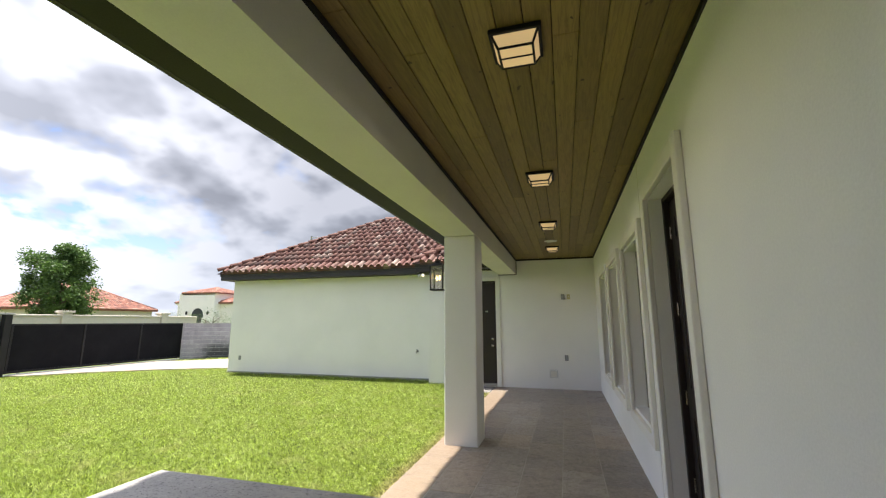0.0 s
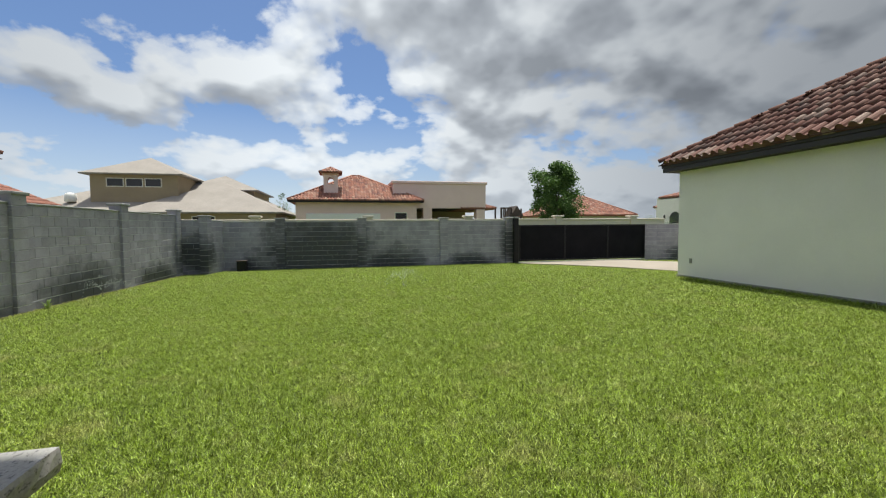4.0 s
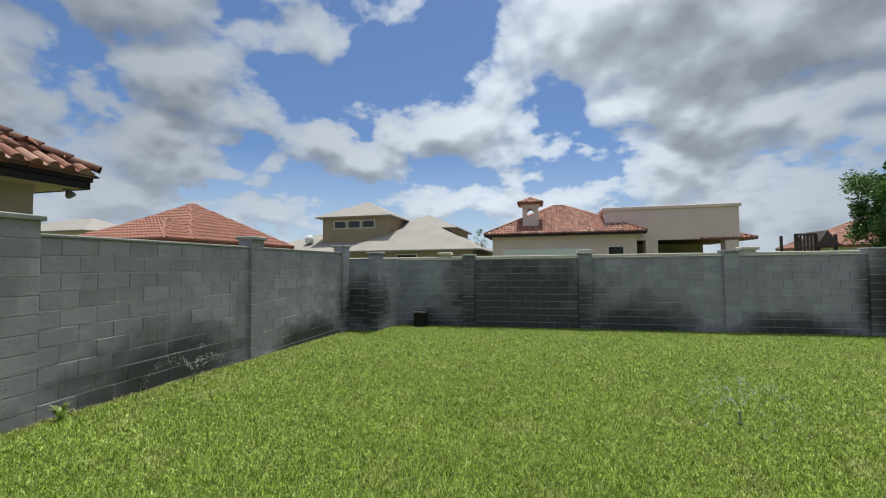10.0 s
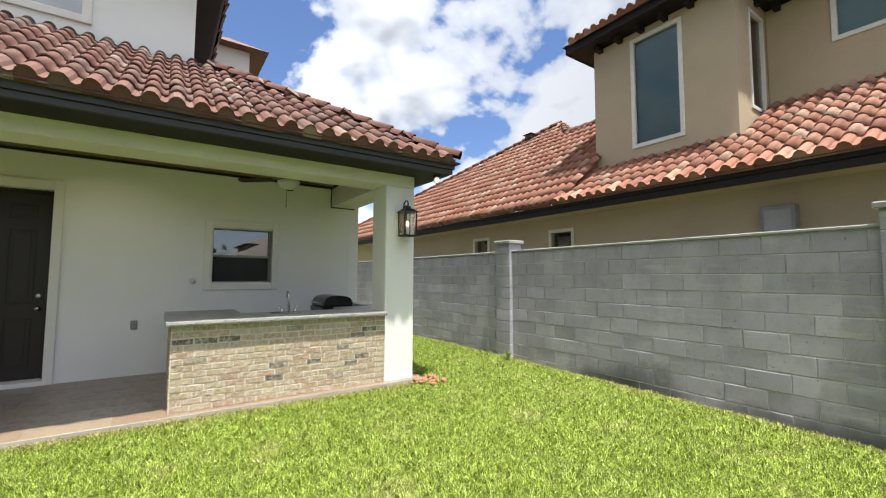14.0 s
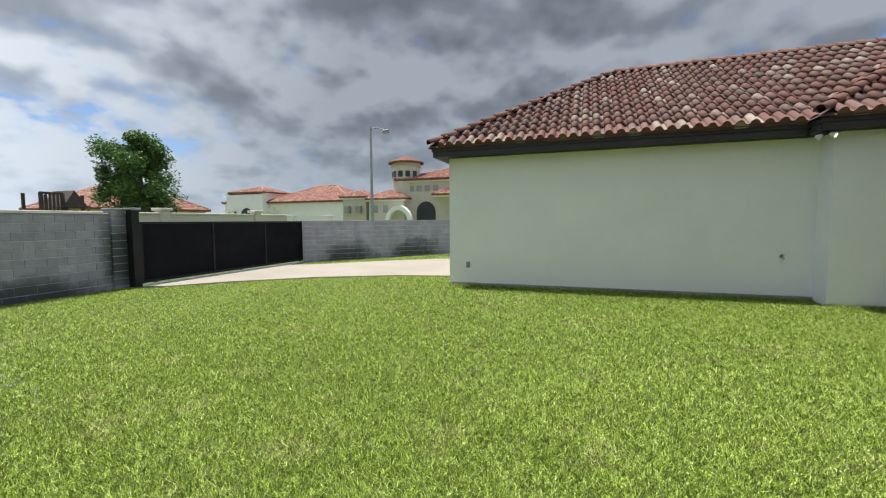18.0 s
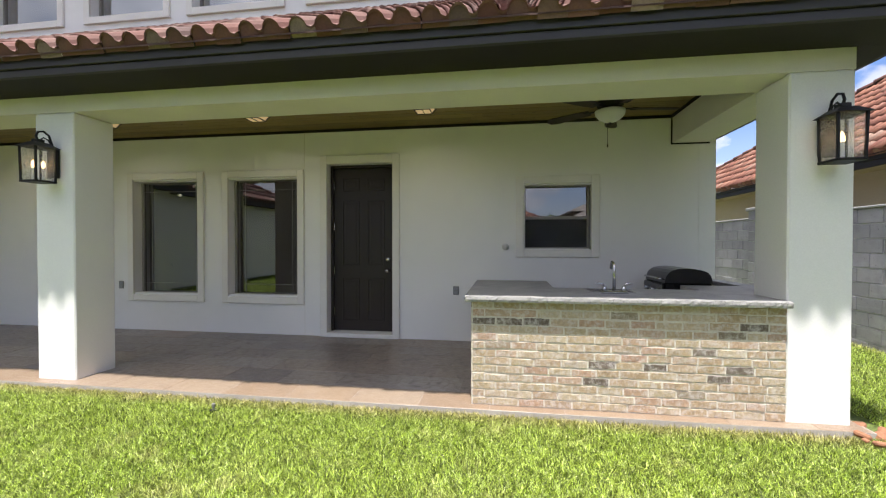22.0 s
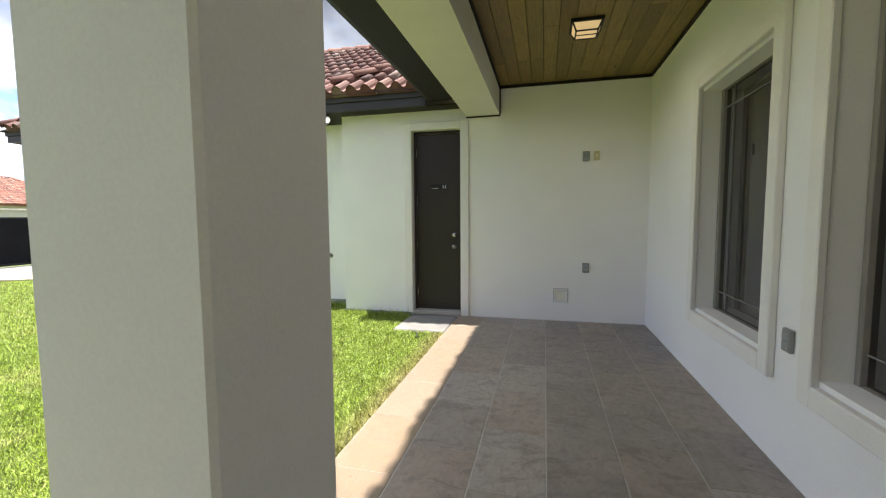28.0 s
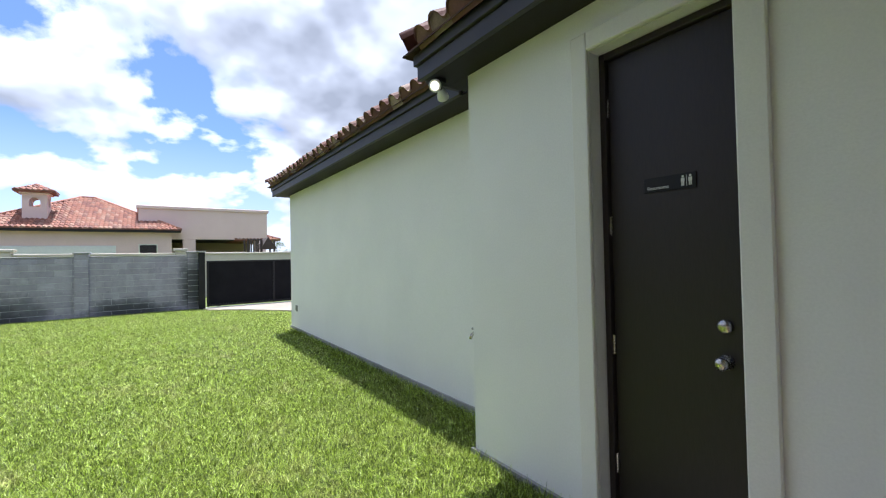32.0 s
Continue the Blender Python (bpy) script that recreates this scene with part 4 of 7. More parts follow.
roof = hollow("roof_bump", "small clay-tile roof over the projecting corner")
r2 = 3.7
part("deck", Shape().poly([(BX, EYN, Z0), (EX, EYN, Z0), (EX + r2, EYN + r2, Z0 + S * r2), (BX + r2, EYN + r2, Z0 + S * r2)], 0.012)
     .poly([(BX, GY, Z0), (BX, EYN, Z0), (BX + r2, EYN + r2, Z0 + S * r2), (BX + r2, GY + r2, Z0 + S * r2)], 0.012), M["deck"], roof)
tile_field(roof, (BX, EYN), (1, 0), (0, 1), S, Z0, 5.6, r2, lambda x, y: (y - EYN) < x - BX and x < EX + (y - EYN) + 0.05, M["tile"], 300)
ridge_run(roof, (BX + 0.02, EYN + 0.02, Z0 + 0.06), (BX + r2, EYN + r2, Z0 + S * r2 + 0.06), M["ridge_tile"])


def eave_boards(name, label, segs, zt=2.935, h=0.185):
    """Fascia boards along outer eave lines; segs: (x0, x1, y0, y1) of each board."""
    ob = hollow(name, label)
    for x0, x1, y0, y1 in segs:
        part("board", Shape().box(x0, x1, y0, y1, zt - h, zt - 0.075, 0.004), M["fascia"], ob)
        g = 0.022
        part("drip_board", Shape().box(x0 - g, x1 + g, y0 - g, y1 + g, zt - 0.072, zt + 0.008, 0.004), M["fascia"], ob)
    return ob


FX, FS, FN, FB, FG = EX + 0.08, EYS + 0.08, EYN + 0.08, BX + 0.08, GY + 0.08
eave_boards("fascia", "dark brown fascia boards along the low eaves", [(FB, FX - 0.03, FN, FN + 0.04), (FB, FB + 0.04, FN + 0.07, FG - 0.03), (GX + 0.08, FB - 0.03, FG, FG + 0.04), (GX + 0.08, GX + 0.12, FG + 0.07, 18.0)])
eave_boards("fascia_patio", "dark brown fascia boards along the patio eave", [(FX, FX + 0.04, FS + 0.0, FN - 0.03), (FX + 0.07, 6.0, FS, FS + 0.04)], 2.935, 0.138)
sof = Shape()
sof.box(FX + 0.04, -2.218, FS + 0.04, FN - 0.001, 2.80, 2.813)
sof.box(-2.217, 6.0, FS + 0.04, -0.775, 2.80, 2.813)
sof.box(FB + 0.04, -2.218, FN + 0.042, 10.798, 2.752, 2.765).box(-2.217, -2.22 + 0.001, FN, 10.798, 2.752, 2.765)
sof.box(GX + 0.12, -4.007, FG + 0.04, 11.238, 2.752, 2.765).box(FB + 0.04, -4.007, 10.8, FG + 0.04, 2.752, 2.765)
sof.box(GX + 0.12, -10.522, 11.24, 18.0, 2.752, 2.765)
structure("soffit", sof, M["dark_paint"], "dark brown soffit under the eaves")

# ---- upper storey ----
UY0, UY1, UX = 1.88, 11.41, 0.10
UWIN = [(8.89, 10.40), (6.95, 8.50), (5.03, 6.66), (3.11, 4.70)]
UZ = (4.87, 5.83)
structure("wall_upper", wall_shape("x", UX, UX + 0.25, UY0, UY1, 4.3, 6.2, [(a + 0.11, b - 0.11, UZ[0] + 0.11, UZ[1] - 0.11) for a, b in UWIN]), M["stucco"], "white stucco upper storey wall with a row of windows")
structure("wall_upper_south", Shape().box(UX + 0.252, 7.0, UY0, UY0 + 0.2, 4.0, 6.2), M["stucco"], "white stucco south end of the upper storey")
structure("wall_upper_north", Shape().box(UX + 0.252, 7.0, UY1 - 0.2, UY1, 4.0, 6.2), M["stucco"], "white stucco north end of the upper storey")
structure("wall_upper_back", Shape().box(0.55, 0.75, UY1 + 0.002, 14.2, 3.9, 5.75), M["stucco"], "white stucco wall of the recessed upper storey")
structure("wall_attic", Shape().box(2.4, 2.5, UY0 + 0.2, UY1 - 0.2, 4.0, 6.2), M["unlit_shade"], "inner wall of the upper storey, coloured near-black for an unlit room")
roof = hollow("roof_upper", "clay-tile roof over the upper storey")
part("deck", Shape().poly([(-0.42, 11.85, 6.34), (-0.42, 1.42, 6.34), (4.0, 5.84, 8.4), (4.0, 7.4, 8.4)], 0.012).poly([(-0.42, 1.42, 6.34), (8.0, 1.42, 6.34), (4.0, 5.84, 8.4)], 0.012)
     .poly([(8.0, 11.85, 6.34), (-0.42, 11.85, 6.34), (4.0, 7.4, 8.4)], 0.012), M["deck"], roof)
tile_field(roof, (-0.47, 11.88), (0, -1), (1, 0), 0.466, 6.35, 10.5, 1.6, lambda x, y: 1.42 + (x + 0.42) < y < 11.88 - (x + 0.42), M["tile"], 0)
tile_field(roof, (-0.42, 1.37), (1, 0), (0, 1), 0.466, 6.35, 6.0, 1.2, lambda x, y: y - 1.37 < x + 0.42, M["tile"], 0)
part("back_deck", Shape().poly([(0.1, 14.7, 5.95), (0.1, 11.9, 5.95), (2.6, 11.9, 7.1), (2.6, 12.2, 7.1)], 0.012), M["deck"], roof)
tile_field(roof, (0.05, 14.7), (0, -1), (1, 0), 0.466, 5.96, 2.7, 1.0, lambda x, y: y < 14.7 - (x - 0.1), M["tile"], 0)
eave_boards("fascia_upper", "dark brown fascia boards of the upper roof", [(-0.36, -0.32, 1.5, 11.8), (-0.29, 6.0, 1.46, 1.5), (-0.29, 6.0, 11.8, 11.84), (0.16, 0.2, 11.9, 14.62)][:3], 6.33, 0.2)
eave_boards("fascia_back", "dark brown fascia board of the recessed roof", [(0.16, 0.2, 11.9, 14.62)], 5.94, 0.2)
structure("soffit_upper", Shape().box(-0.32, UX - 0.002, 1.5, 11.8, 6.135, 6.15).box(UX, 6.0, 1.5, UY0 - 0.002, 6.135, 6.15).box(UX, 6.0, UY1 + 0.002, 11.8, 6.135, 6.15)
          .box(0.2, 0.548, 11.9, 14.6, 5.745, 5.76), M["dark_paint"], "dark brown soffit of the upper eaves")
tur = thing("stair_turret", "beige stucco stair turret with a tiled cap behind the roof", "turret", "", (4.4, 0.9, 3.0))
part("shaft", Shape().box(-0.6, 0.6, -0.35, 0.6, 0.0, 4.0), M["stucco_trim"], tur)
part("cap", Shape().add([(-0.9, -0.75, 4.0), (0.9, -0.75, 4.0), (0.9, 0.95, 4.0), (-0.9, 0.95, 4.0), (0, 0.1, 4.55)], [(0, 1, 4), (1, 2, 4), (2, 3, 4), (3, 0, 4), (3, 2, 1, 0)]), M["tile"], tur)


# ---- windows and doors of the house ----
def window_unit(name, label, y0, y1, z0, z1, x, inset, kind="fixed", trim=True):
    """A window in a wall that faces -x. Outer trim y0..y1, z0..z1; inset: width of the trim."""
    w = hollow(name, label)
    if trim:
        t = inset
        part("trim_left", Shape().box(x - 0.042, x - 0.001, y1 - t, y1, z0, z1, 0.006), M["trim_white"], w)
        part("trim_right", Shape().box(x - 0.042, x - 0.001, y0, y0 + t, z0, z1, 0.006), M["trim_white"], w)
        part("trim_top", Shape().box(x - 0.042, x - 0.001, y0 + t, y1 - t, z1 - t, z1, 0.006), M["trim_white"], w)
        part("window_sill", Shape().box(x - 0.042, x - 0.001, y0 + t, y1 - t, z0, z0 + t, 0.006), M["trim_white"], w)
    a, b, c, d = y0 + inset - 0.004, y1 - inset + 0.004, z0 + inset - 0.004, z1 - inset + 0.004
    f, fx = 0.032, x + 0.125
    fr = Shape().box(fx, fx + 0.06, a, a + f, c, d, 0.004).box(fx, fx + 0.06, b - f, b, c, d, 0.004).box(fx + 0.001, fx + 0.059, a + f, b - f, c, c + f, 0.004).box(fx + 0.001, fx + 0.059, a + f, b - f, d - f, d, 0.004)
    part("window_frame", fr, M["frame_vinyl"], w)
    if kind == "sash":
        mid = (c + d) / 2 - 0.01
        part("meeting_rail", Shape().box(fx - 0.004, fx + 0.05, a + f, b - f, mid - 0.02, mid + 0.02, 0.004), M["frame_vinyl"], w)
        part("pane", Shape().pane_x(fx + 0.035, a + f, b - f, mid + 0.02, d - f), M["pane"], w)
        part("pane", Shape().pane_x(fx + 0.018, a + f, b - f, c + f, mid - 0.02), M["pane"], w)
        part("insect_screen", Shape().box(fx + 0.006, fx + 0.0065, a + f, b - f, c + f, mid - 0.02), M["insect_screen"], w, "dark mesh insect screen")
    else:
        part("pane", Shape().pane_x(fx + 0.03, a + f, b - f, c + f, d - f), M["pane_clear" if kind == "fixed" else "pane"], w)
        if kind == "grid":
            e = 0.14
            gr = Shape()
            for yy in (a + f + e, b - f - e):
                gr.box(fx + 0.021, fx + 0.028, yy - 0.0035, yy + 0.0035, c + f, d - f)
            for zz in (c + f + e, d - f - e):
                gr.box(fx + 0.0215, fx + 0.0275, a + f, b - f, zz - 0.0035, zz + 0.0035)
            part("grid_bars", gr, M["grey_plastic"], w, "thin border bars inside the glass")
    for ob in w.children:
        if ob.name.startswith("pane"):
            ob.visible_shadow = False
    return w


for k, (a, b) in enumerate(WIN):
    window_unit("window_%d" % (k + 1), "tall patio window with cream trim and thin border bars", a, b, *W_Z, 0.0, 0.1, "grid")
window_unit("window_4", "small sash window with cream trim over the patio kitchen", 0.557, 1.638, 1.17, 2.258, 0.0, 0.105, "sash")
for k, (a, b) in enumerate(UWIN):
    window_unit("window_%d" % (k + 5), "wide upper window with cream trim", a, b, *UZ, UX, 0.11)
    # plain pale sheet added to brighten panes that mirror the sky
    part("window_reveal", Shape().box(UX + 0.252, UX + 0.26, a, b, 4.7, 6.0), M["blind"], bpy.data.objects["window_%d" % (k + 5)], "pale sheet added behind the glass for the brightness of reflected sky")


def knob_set(parent, x, y, zk, zb, axis):
    """Round knob and deadbolt; axis: the way they stand out of the door, in plan."""
    m = Matrix.Translation((x, y, 0)) @ Vector((0, 0, 1)).rotation_difference(Vector((*axis, 0))).to_matrix().to_4x4()
    r = m.to_3x3().to_4x4()
    part("door_knob", Shape().lathe([(0.001, 0.0), (0.032, 0.0), (0.032, 0.006), (0.013, 0.012), (0.012, 0.034), (0.026, 0.046), (0.029, 0.058), (0.02, 0.068), (0.001, 0.071)]).moved(Matrix.Translation((x, y, zk)) @ r), M["nickel"], parent, "brushed metal door knob", True)
    part("deadbolt", Shape().lathe([(0.001, 0.0), (0.031, 0.0), (0.031, 0.012), (0.022, 0.018), (0.001, 0.02)]).moved(Matrix.Translation((x, y, zb)) @ r), M["nickel"], parent, "round metal deadbolt", True)


door = hollow("door_1", "dark brown six-panel patio door with cream trim, closed")
t = 0.1
part("trim_left", Shape().box(-0.042, -0.001, 4.33, 4.432, 0.0, 2.615, 0.006), M["trim_white"], door)
part("trim_right", Shape().box(-0.042, -0.001, 3.254, 3.355, 0.0, 2.615, 0.006), M["trim_white"], door)
part("trim_top", Shape().box(-0.042, -0.001, 3.355, 4.33, 2.495, 2.615, 0.006), M["trim_white"], door)
part("door_sill", Shape().box(-0.05, 0.20, 3.30, 4.38, 0.0, 0.06, 0.006), M["trim_white"], door, "raised pale threshold")
part("door_frame", Shape().box(0.1, 0.2, 3.357, 3.395, 0.06, 2.493, 0.003).box(0.1, 0.2, 4.29, 4.328, 0.06, 2.493, 0.003).box(0.101, 0.199, 3.395, 4.29, 2.455, 2.492, 0.003), M["door_paint"], door)
slab = part("door_leaf", Shape().box(0.145, 0.185, 3.398, 4.287, 0.066, 2.452, 0.003), M["door_paint"], door)
for ya, yb, zs in ((3.52, 3.785, None), (3.90, 4.165, None)):
    for za, zb in ((0.21, 0.84), (1.02, 1.98), (2.12, 2.31)):
        p = Shape().box(0.1365, 0.1455, ya, ya + 0.02, za, zb, 0.004).box(0.1365, 0.1455, yb - 0.02, yb, za, zb, 0.004).box(0.137, 0.1455, ya + 0.02, yb - 0.02, za, za + 0.02, 0.004).box(0.137, 0.1455, ya + 0.02, yb - 0.02, zb - 0.02, zb, 0.004)
        p.box(0.139, 0.1455, ya + 0.05, yb - 0.05, za + 0.05, zb - 0.05, 0.006)
        part("door_panel", p, M["door_paint"], slab)
knob_set(slab, 0.145, 3.47, 0.955, 1.12, (-1, 0))
for z in (0.35, 0.95, 1.6, 2.2):
    part("hinge", Shape().tube([(0.138, 4.289, z - 0.05), (0.138, 4.289, z + 0.05)], 0.008, 8), M["nickel"], slab, "brushed metal hinge")

door = hollow("door_2", "plain dark restroom door with a small sign, closed")
part("trim_left", Shape().box(-3.075, -2.975, 10.772, 10.799, 0.02, 2.60, 0.006), M["trim_white"], door)
part("trim_right", Shape().box(-2.30, -2.188, 10.77, 10.799, 0.0, 2.60, 0.006), M["trim_white"], door)
part("trim_top", Shape().box(-2.975, -2.30, 10.77, 10.799, 2.50, 2.60, 0.006), M["trim_white"], door)
part("door_sill", Shape().box(-2.973, -2.302, 10.76, 11.0, 0.0, 0.05, 0.006), M["concrete"], door, "pale threshold")
part("door_frame", Shape().box(-2.973, -2.94, 10.88, 10.98, 0.05, 2.498, 0.003).box(-2.335, -2.302, 10.88, 10.98, 0.05, 2.498, 0.003).box(-2.94, -2.335, 10.881, 10.979, 2.46, 2.497, 0.003), M["door_paint"], door)
slab = part("door_leaf", Shape().box(-2.937, -2.338, 10.91, 10.95, 0.056, 2.457, 0.003), M["door_paint"], door)
knob_set(slab, -2.41, 10.91, 0.935, 1.09, (0, -1))
for z in (0.30, 0.93, 1.565, 2.2):
    part("hinge", Shape().tube([(-2.939, 10.905, z - 0.05), (-2.939, 10.905, z + 0.05)], 0.008, 8), M["nickel"], slab, "brushed metal hinge")
sign = thing("restroom_sign", "small dark sign with pale lettering on the restroom door", "sign", "", (-2.63, 10.909, 1.75))
part("sign_plate", Shape().box(-0.12, 0.12, -0.004, -0.0005, -0.035, 0.035, 0.001), M["black_metal"], sign)
part("rim", Shape().box(-0.122, 0.122, -0.006, -0.0005, -0.038, -0.0352).box(0.1202, 0.1225, -0.006, -0.0005, -0.035, 0.036), M["dark_paint"], sign)
fig = Shape()
for dx in (0.065, 0.098):
    fig.box(dx - 0.008, dx + 0.008, -0.006, -0.0041, -0.005, 0.013).box(dx - 0.006, dx - 0.001, -0.006, -0.0041, -0.024, -0.005).box(dx + 0.001, dx + 0.006, -0.006, -0.0041, -0.024, -0.005).lathe([(0.0005, -0.001), (0.0055, -0.001), (0.0055, 0.001), (0.0005, 0.001)], n=10)
    k = len(fig.v) - 40
    fig.v[k:] = [(dx + a, -0.005 + c, 0.02 + b) for a, b, c in fig.v[k:]]
fig.box(0.081, 0.0825, -0.006, -0.0041, -0.025, 0.025)
part("pictogram", fig, M["white_plastic"], sign, "pale figures")
txt = bpy.data.curves.new("lettering", "FONT")
txt.body, txt.size, txt.extrude, txt.align_x, txt.align_y = "Restrooms", 0.0235, 0.0005, "CENTER", "CENTER"
tmp = bpy.data.objects.new("lettering", txt)
scene.collection.objects.link(tmp)
bpy.context.view_layer.update()
letters = bpy.data.meshes.new_from_object(tmp.evaluated_get(bpy.context.evaluated_depsgraph_get()))
bpy.data.objects.remove(tmp)
letters.materials.clear()
letters.materials.append(M["white_plastic"])
ob = part("lettering", letters, None, sign, "pale raised word Restrooms")
ob.matrix_basis = pose(-0.052, -0.0048, -0.017, 90, 0, 0)


# ---- block fences ----
BL, BH, JT = 0.40, 0.20, 0.011


def block_mesh(length):
    """A block seen from its front at y = 0 towards +y, with chamfered edges."""
    s, c = Shape(), 0.005
    h, w = BH - JT, length - JT * 0.45
    s.add([(0, 0, 0), (w, 0, 0), (w, 0, h), (0, 0, h), (c, c, c), (w - c, c, c), (w - c, c, h - c), (c, c, h - c), (0, -0.03, 0), (w, -0.03, 0), (w, -0.03, h), (0, -0.03, h)],
          [(4, 7, 6, 5), (0, 4, 5, 1), (1, 5, 6, 2), (2, 6, 7, 3), (3, 7, 4, 0), (0, 1, 9, 8), (1, 2, 10, 9), (2, 3, 11, 10), (3, 0, 8, 11)])
    return s


def fence_run(name, label, p0, p1, zb, zt, pillars, pw=0.40, keep=300, pillar_top=0.22):
    """A block wall from p0 to p1 in plan whose face looks to the left of that way. pillars: distances along it."""
    f = hollow(name, label)
    p0, p1 = Vector((*p0, 0)), Vector((*p1, 0))
    ln = (p1 - p0).length
    d = (p1 - p0).normalized()
    left = Vector((-d.y, d.x, 0))
    base = Matrix((d, left, Vector((0, 0, 1)))).transposed().to_4x4()
    base.translation = p0
    f.matrix_basis = base
    part("core", Shape().box(0, ln, -0.17, -0.004, zb - 0.3, zt - 0.002), M["mortar"], f, "grey mortar bed")
    part("coping", Shape().box(-0.01, ln + 0.01, -0.19, 0.025, zt, zt + 0.035, 0.008), M["cap_stone"], f, "thin concrete coping")
    full, half, rest = block_mesh(BL).mesh("block", M["block"]), block_mesh(BL / 2).mesh("half_block", M["block"]), Shape()
    rnd, made, k = random.Random(len(name)), 0, 0
    z = zt - BH
    while z > zb - BH:
        x = -(BL / 2 if k % 2 else 0.0)
        while x < ln - 0.02:
            a, b = max(x, 0.0), min(x + BL, ln)
            if b - a > 0.08:
                m = Matrix.Translation((a, rnd.uniform(-0.003, 0.003), z + rnd.uniform(-0.002, 0.002)))
                whole = b - a > BL - 0.01
                if made < keep and (whole or abs(b - a - BL / 2) < 0.01):
                    ob = part("block", full if whole else half, None, f)
                    ob.matrix_basis = m
                    made += 1
                else:
                    sh = block_mesh(b - a)
                    rest.add([m @ Vector(v) for v in sh.v], sh.f)
            x += BL
        z -= BH
        k += 1
    if rest.v:
        tagged(part("block_field", rest, M["block"], f, "further grey concrete blocks"), kind="stuff")
    for q in pillars:
        z = zt + pillar_top - 0.06
        pil = part("pillar", Shape().box(q - pw / 2 + 0.008, q + pw / 2 - 0.008, -0.21, 0.062, zb - 0.3, zt + pillar_top - 0.06), M["mortar"], f, "block pillar")
        while z > zb - BH:
            sh = Shape().box(q - pw / 2, q + pw / 2, -0.22, 0.072, z - BH + JT, z, 0.006)
            ob = part("pillar_block", sh, M["block"], pil)
            z -= BH
        part("pillar_cap", Shape().box(q - pw / 2 - 0.035, q + pw / 2 + 0.035, -0.26, 0.11, zt + pillar_top - 0.06, zt + pillar_top, 0.01), M["cap_stone"], pil, "flat concrete cap")
    return f


SY = -3.06
# runs with the yard on the left of the way
fence_run("fence_south", "grey painted concrete-block garden wall along the lawn", (-17.95, SY), (8.0, SY), -0.2, 1.83, [0.3, 3.95, 7.62, 11.33, 16.32, 21.1], 0.36)
fence_run("fence_return", "short grey block wall at the corner of the yard", (-17.93, -2.25), (-17.93, -3.07), -0.3, 1.66, [])
fence_run("fence_corner", "short grey block wall beside the corner pillar", (-19.4, -2.05), (-17.9, -2.2), -0.35, 1.66, [1.42], 0.34, pillar_top=0.2)
fence_run("fence_west", "grey block garden wall with a dark wetted fan", (-19.35, 10.35), (-19.45, -2.1), -0.35, 1.63, [0.25, 3.35, 6.95, 10.25], 0.36, keep=200, pillar_top=0.17)
fence_run("fence_north", "grey block wall beyond the driveway", (-6.0, 29.8), (-18.95, 17.15), -0.4, 1.42, [0.5, 5.5, 10.5], 0.36, keep=0, pillar_top=0.1)

# ---- sliding gate ----
gate = thing("driveway_gate", "closed black metal sliding gate with dark mesh screen", "gate", "", (-19.15, 10.55, -0.3), 90.0)
GLn, GH = 6.95, 1.74
for k in range(4):
    xx = GLn * k / 3
    part("post", Shape().box(xx - 0.035, xx + 0.035, -0.035, 0.035, 0.05, GH, 0.004), M["black_metal"], gate)
for k in range(3):
    a, b = GLn * k / 3 + 0.036, GLn * (k + 1) / 3 - 0.036
    part("screen", Shape().box(a, b, -0.008, 0.008, 0.14, GH - 0.06), M["gate_mesh"], gate, "dark mesh screen panel")
part("rail", Shape().box(-0.034, GLn + 0.034, -0.03, 0.03, GH - 0.06, GH + 0.001, 0.004), M["black_metal"], gate)
part("rail", Shape().box(-0.034, GLn + 0.034, -0.031, 0.031, 0.06, 0.14, 0.004), M["black_metal"], gate)
part("track", Shape().box(-0.1, GLn + 0.3, -0.10, 0.02, -0.02, 0.03, 0.004), M["white_plastic"], gate, "pale steel ground track")
for xx in (0.35, 3.4, GLn - 0.35):
    part("wheel", Shape().lathe([(0.001, -0.02), (0.05, -0.02), (0.05, 0.02), (0.001, 0.02)], n=14).moved(pose(xx, -0.01, 0.08, 90, 0, 0)), M["black_metal"], gate)
gp = thing("gate_post", "dark steel post at the end of the block wall", "post", "", (-19.15, 10.36, -0.4))
part("shaft", Shape().box(-0.1, 0.12, -0.1, 0.1, 0.0, 2.15, 0.006), M["black_metal"], gp)
part("cap", Shape().box(-0.14, 0.16, -0.14, 0.14, 2.15, 2.21, 0.01), M["cap_stone"], gp, "pale flat cap")


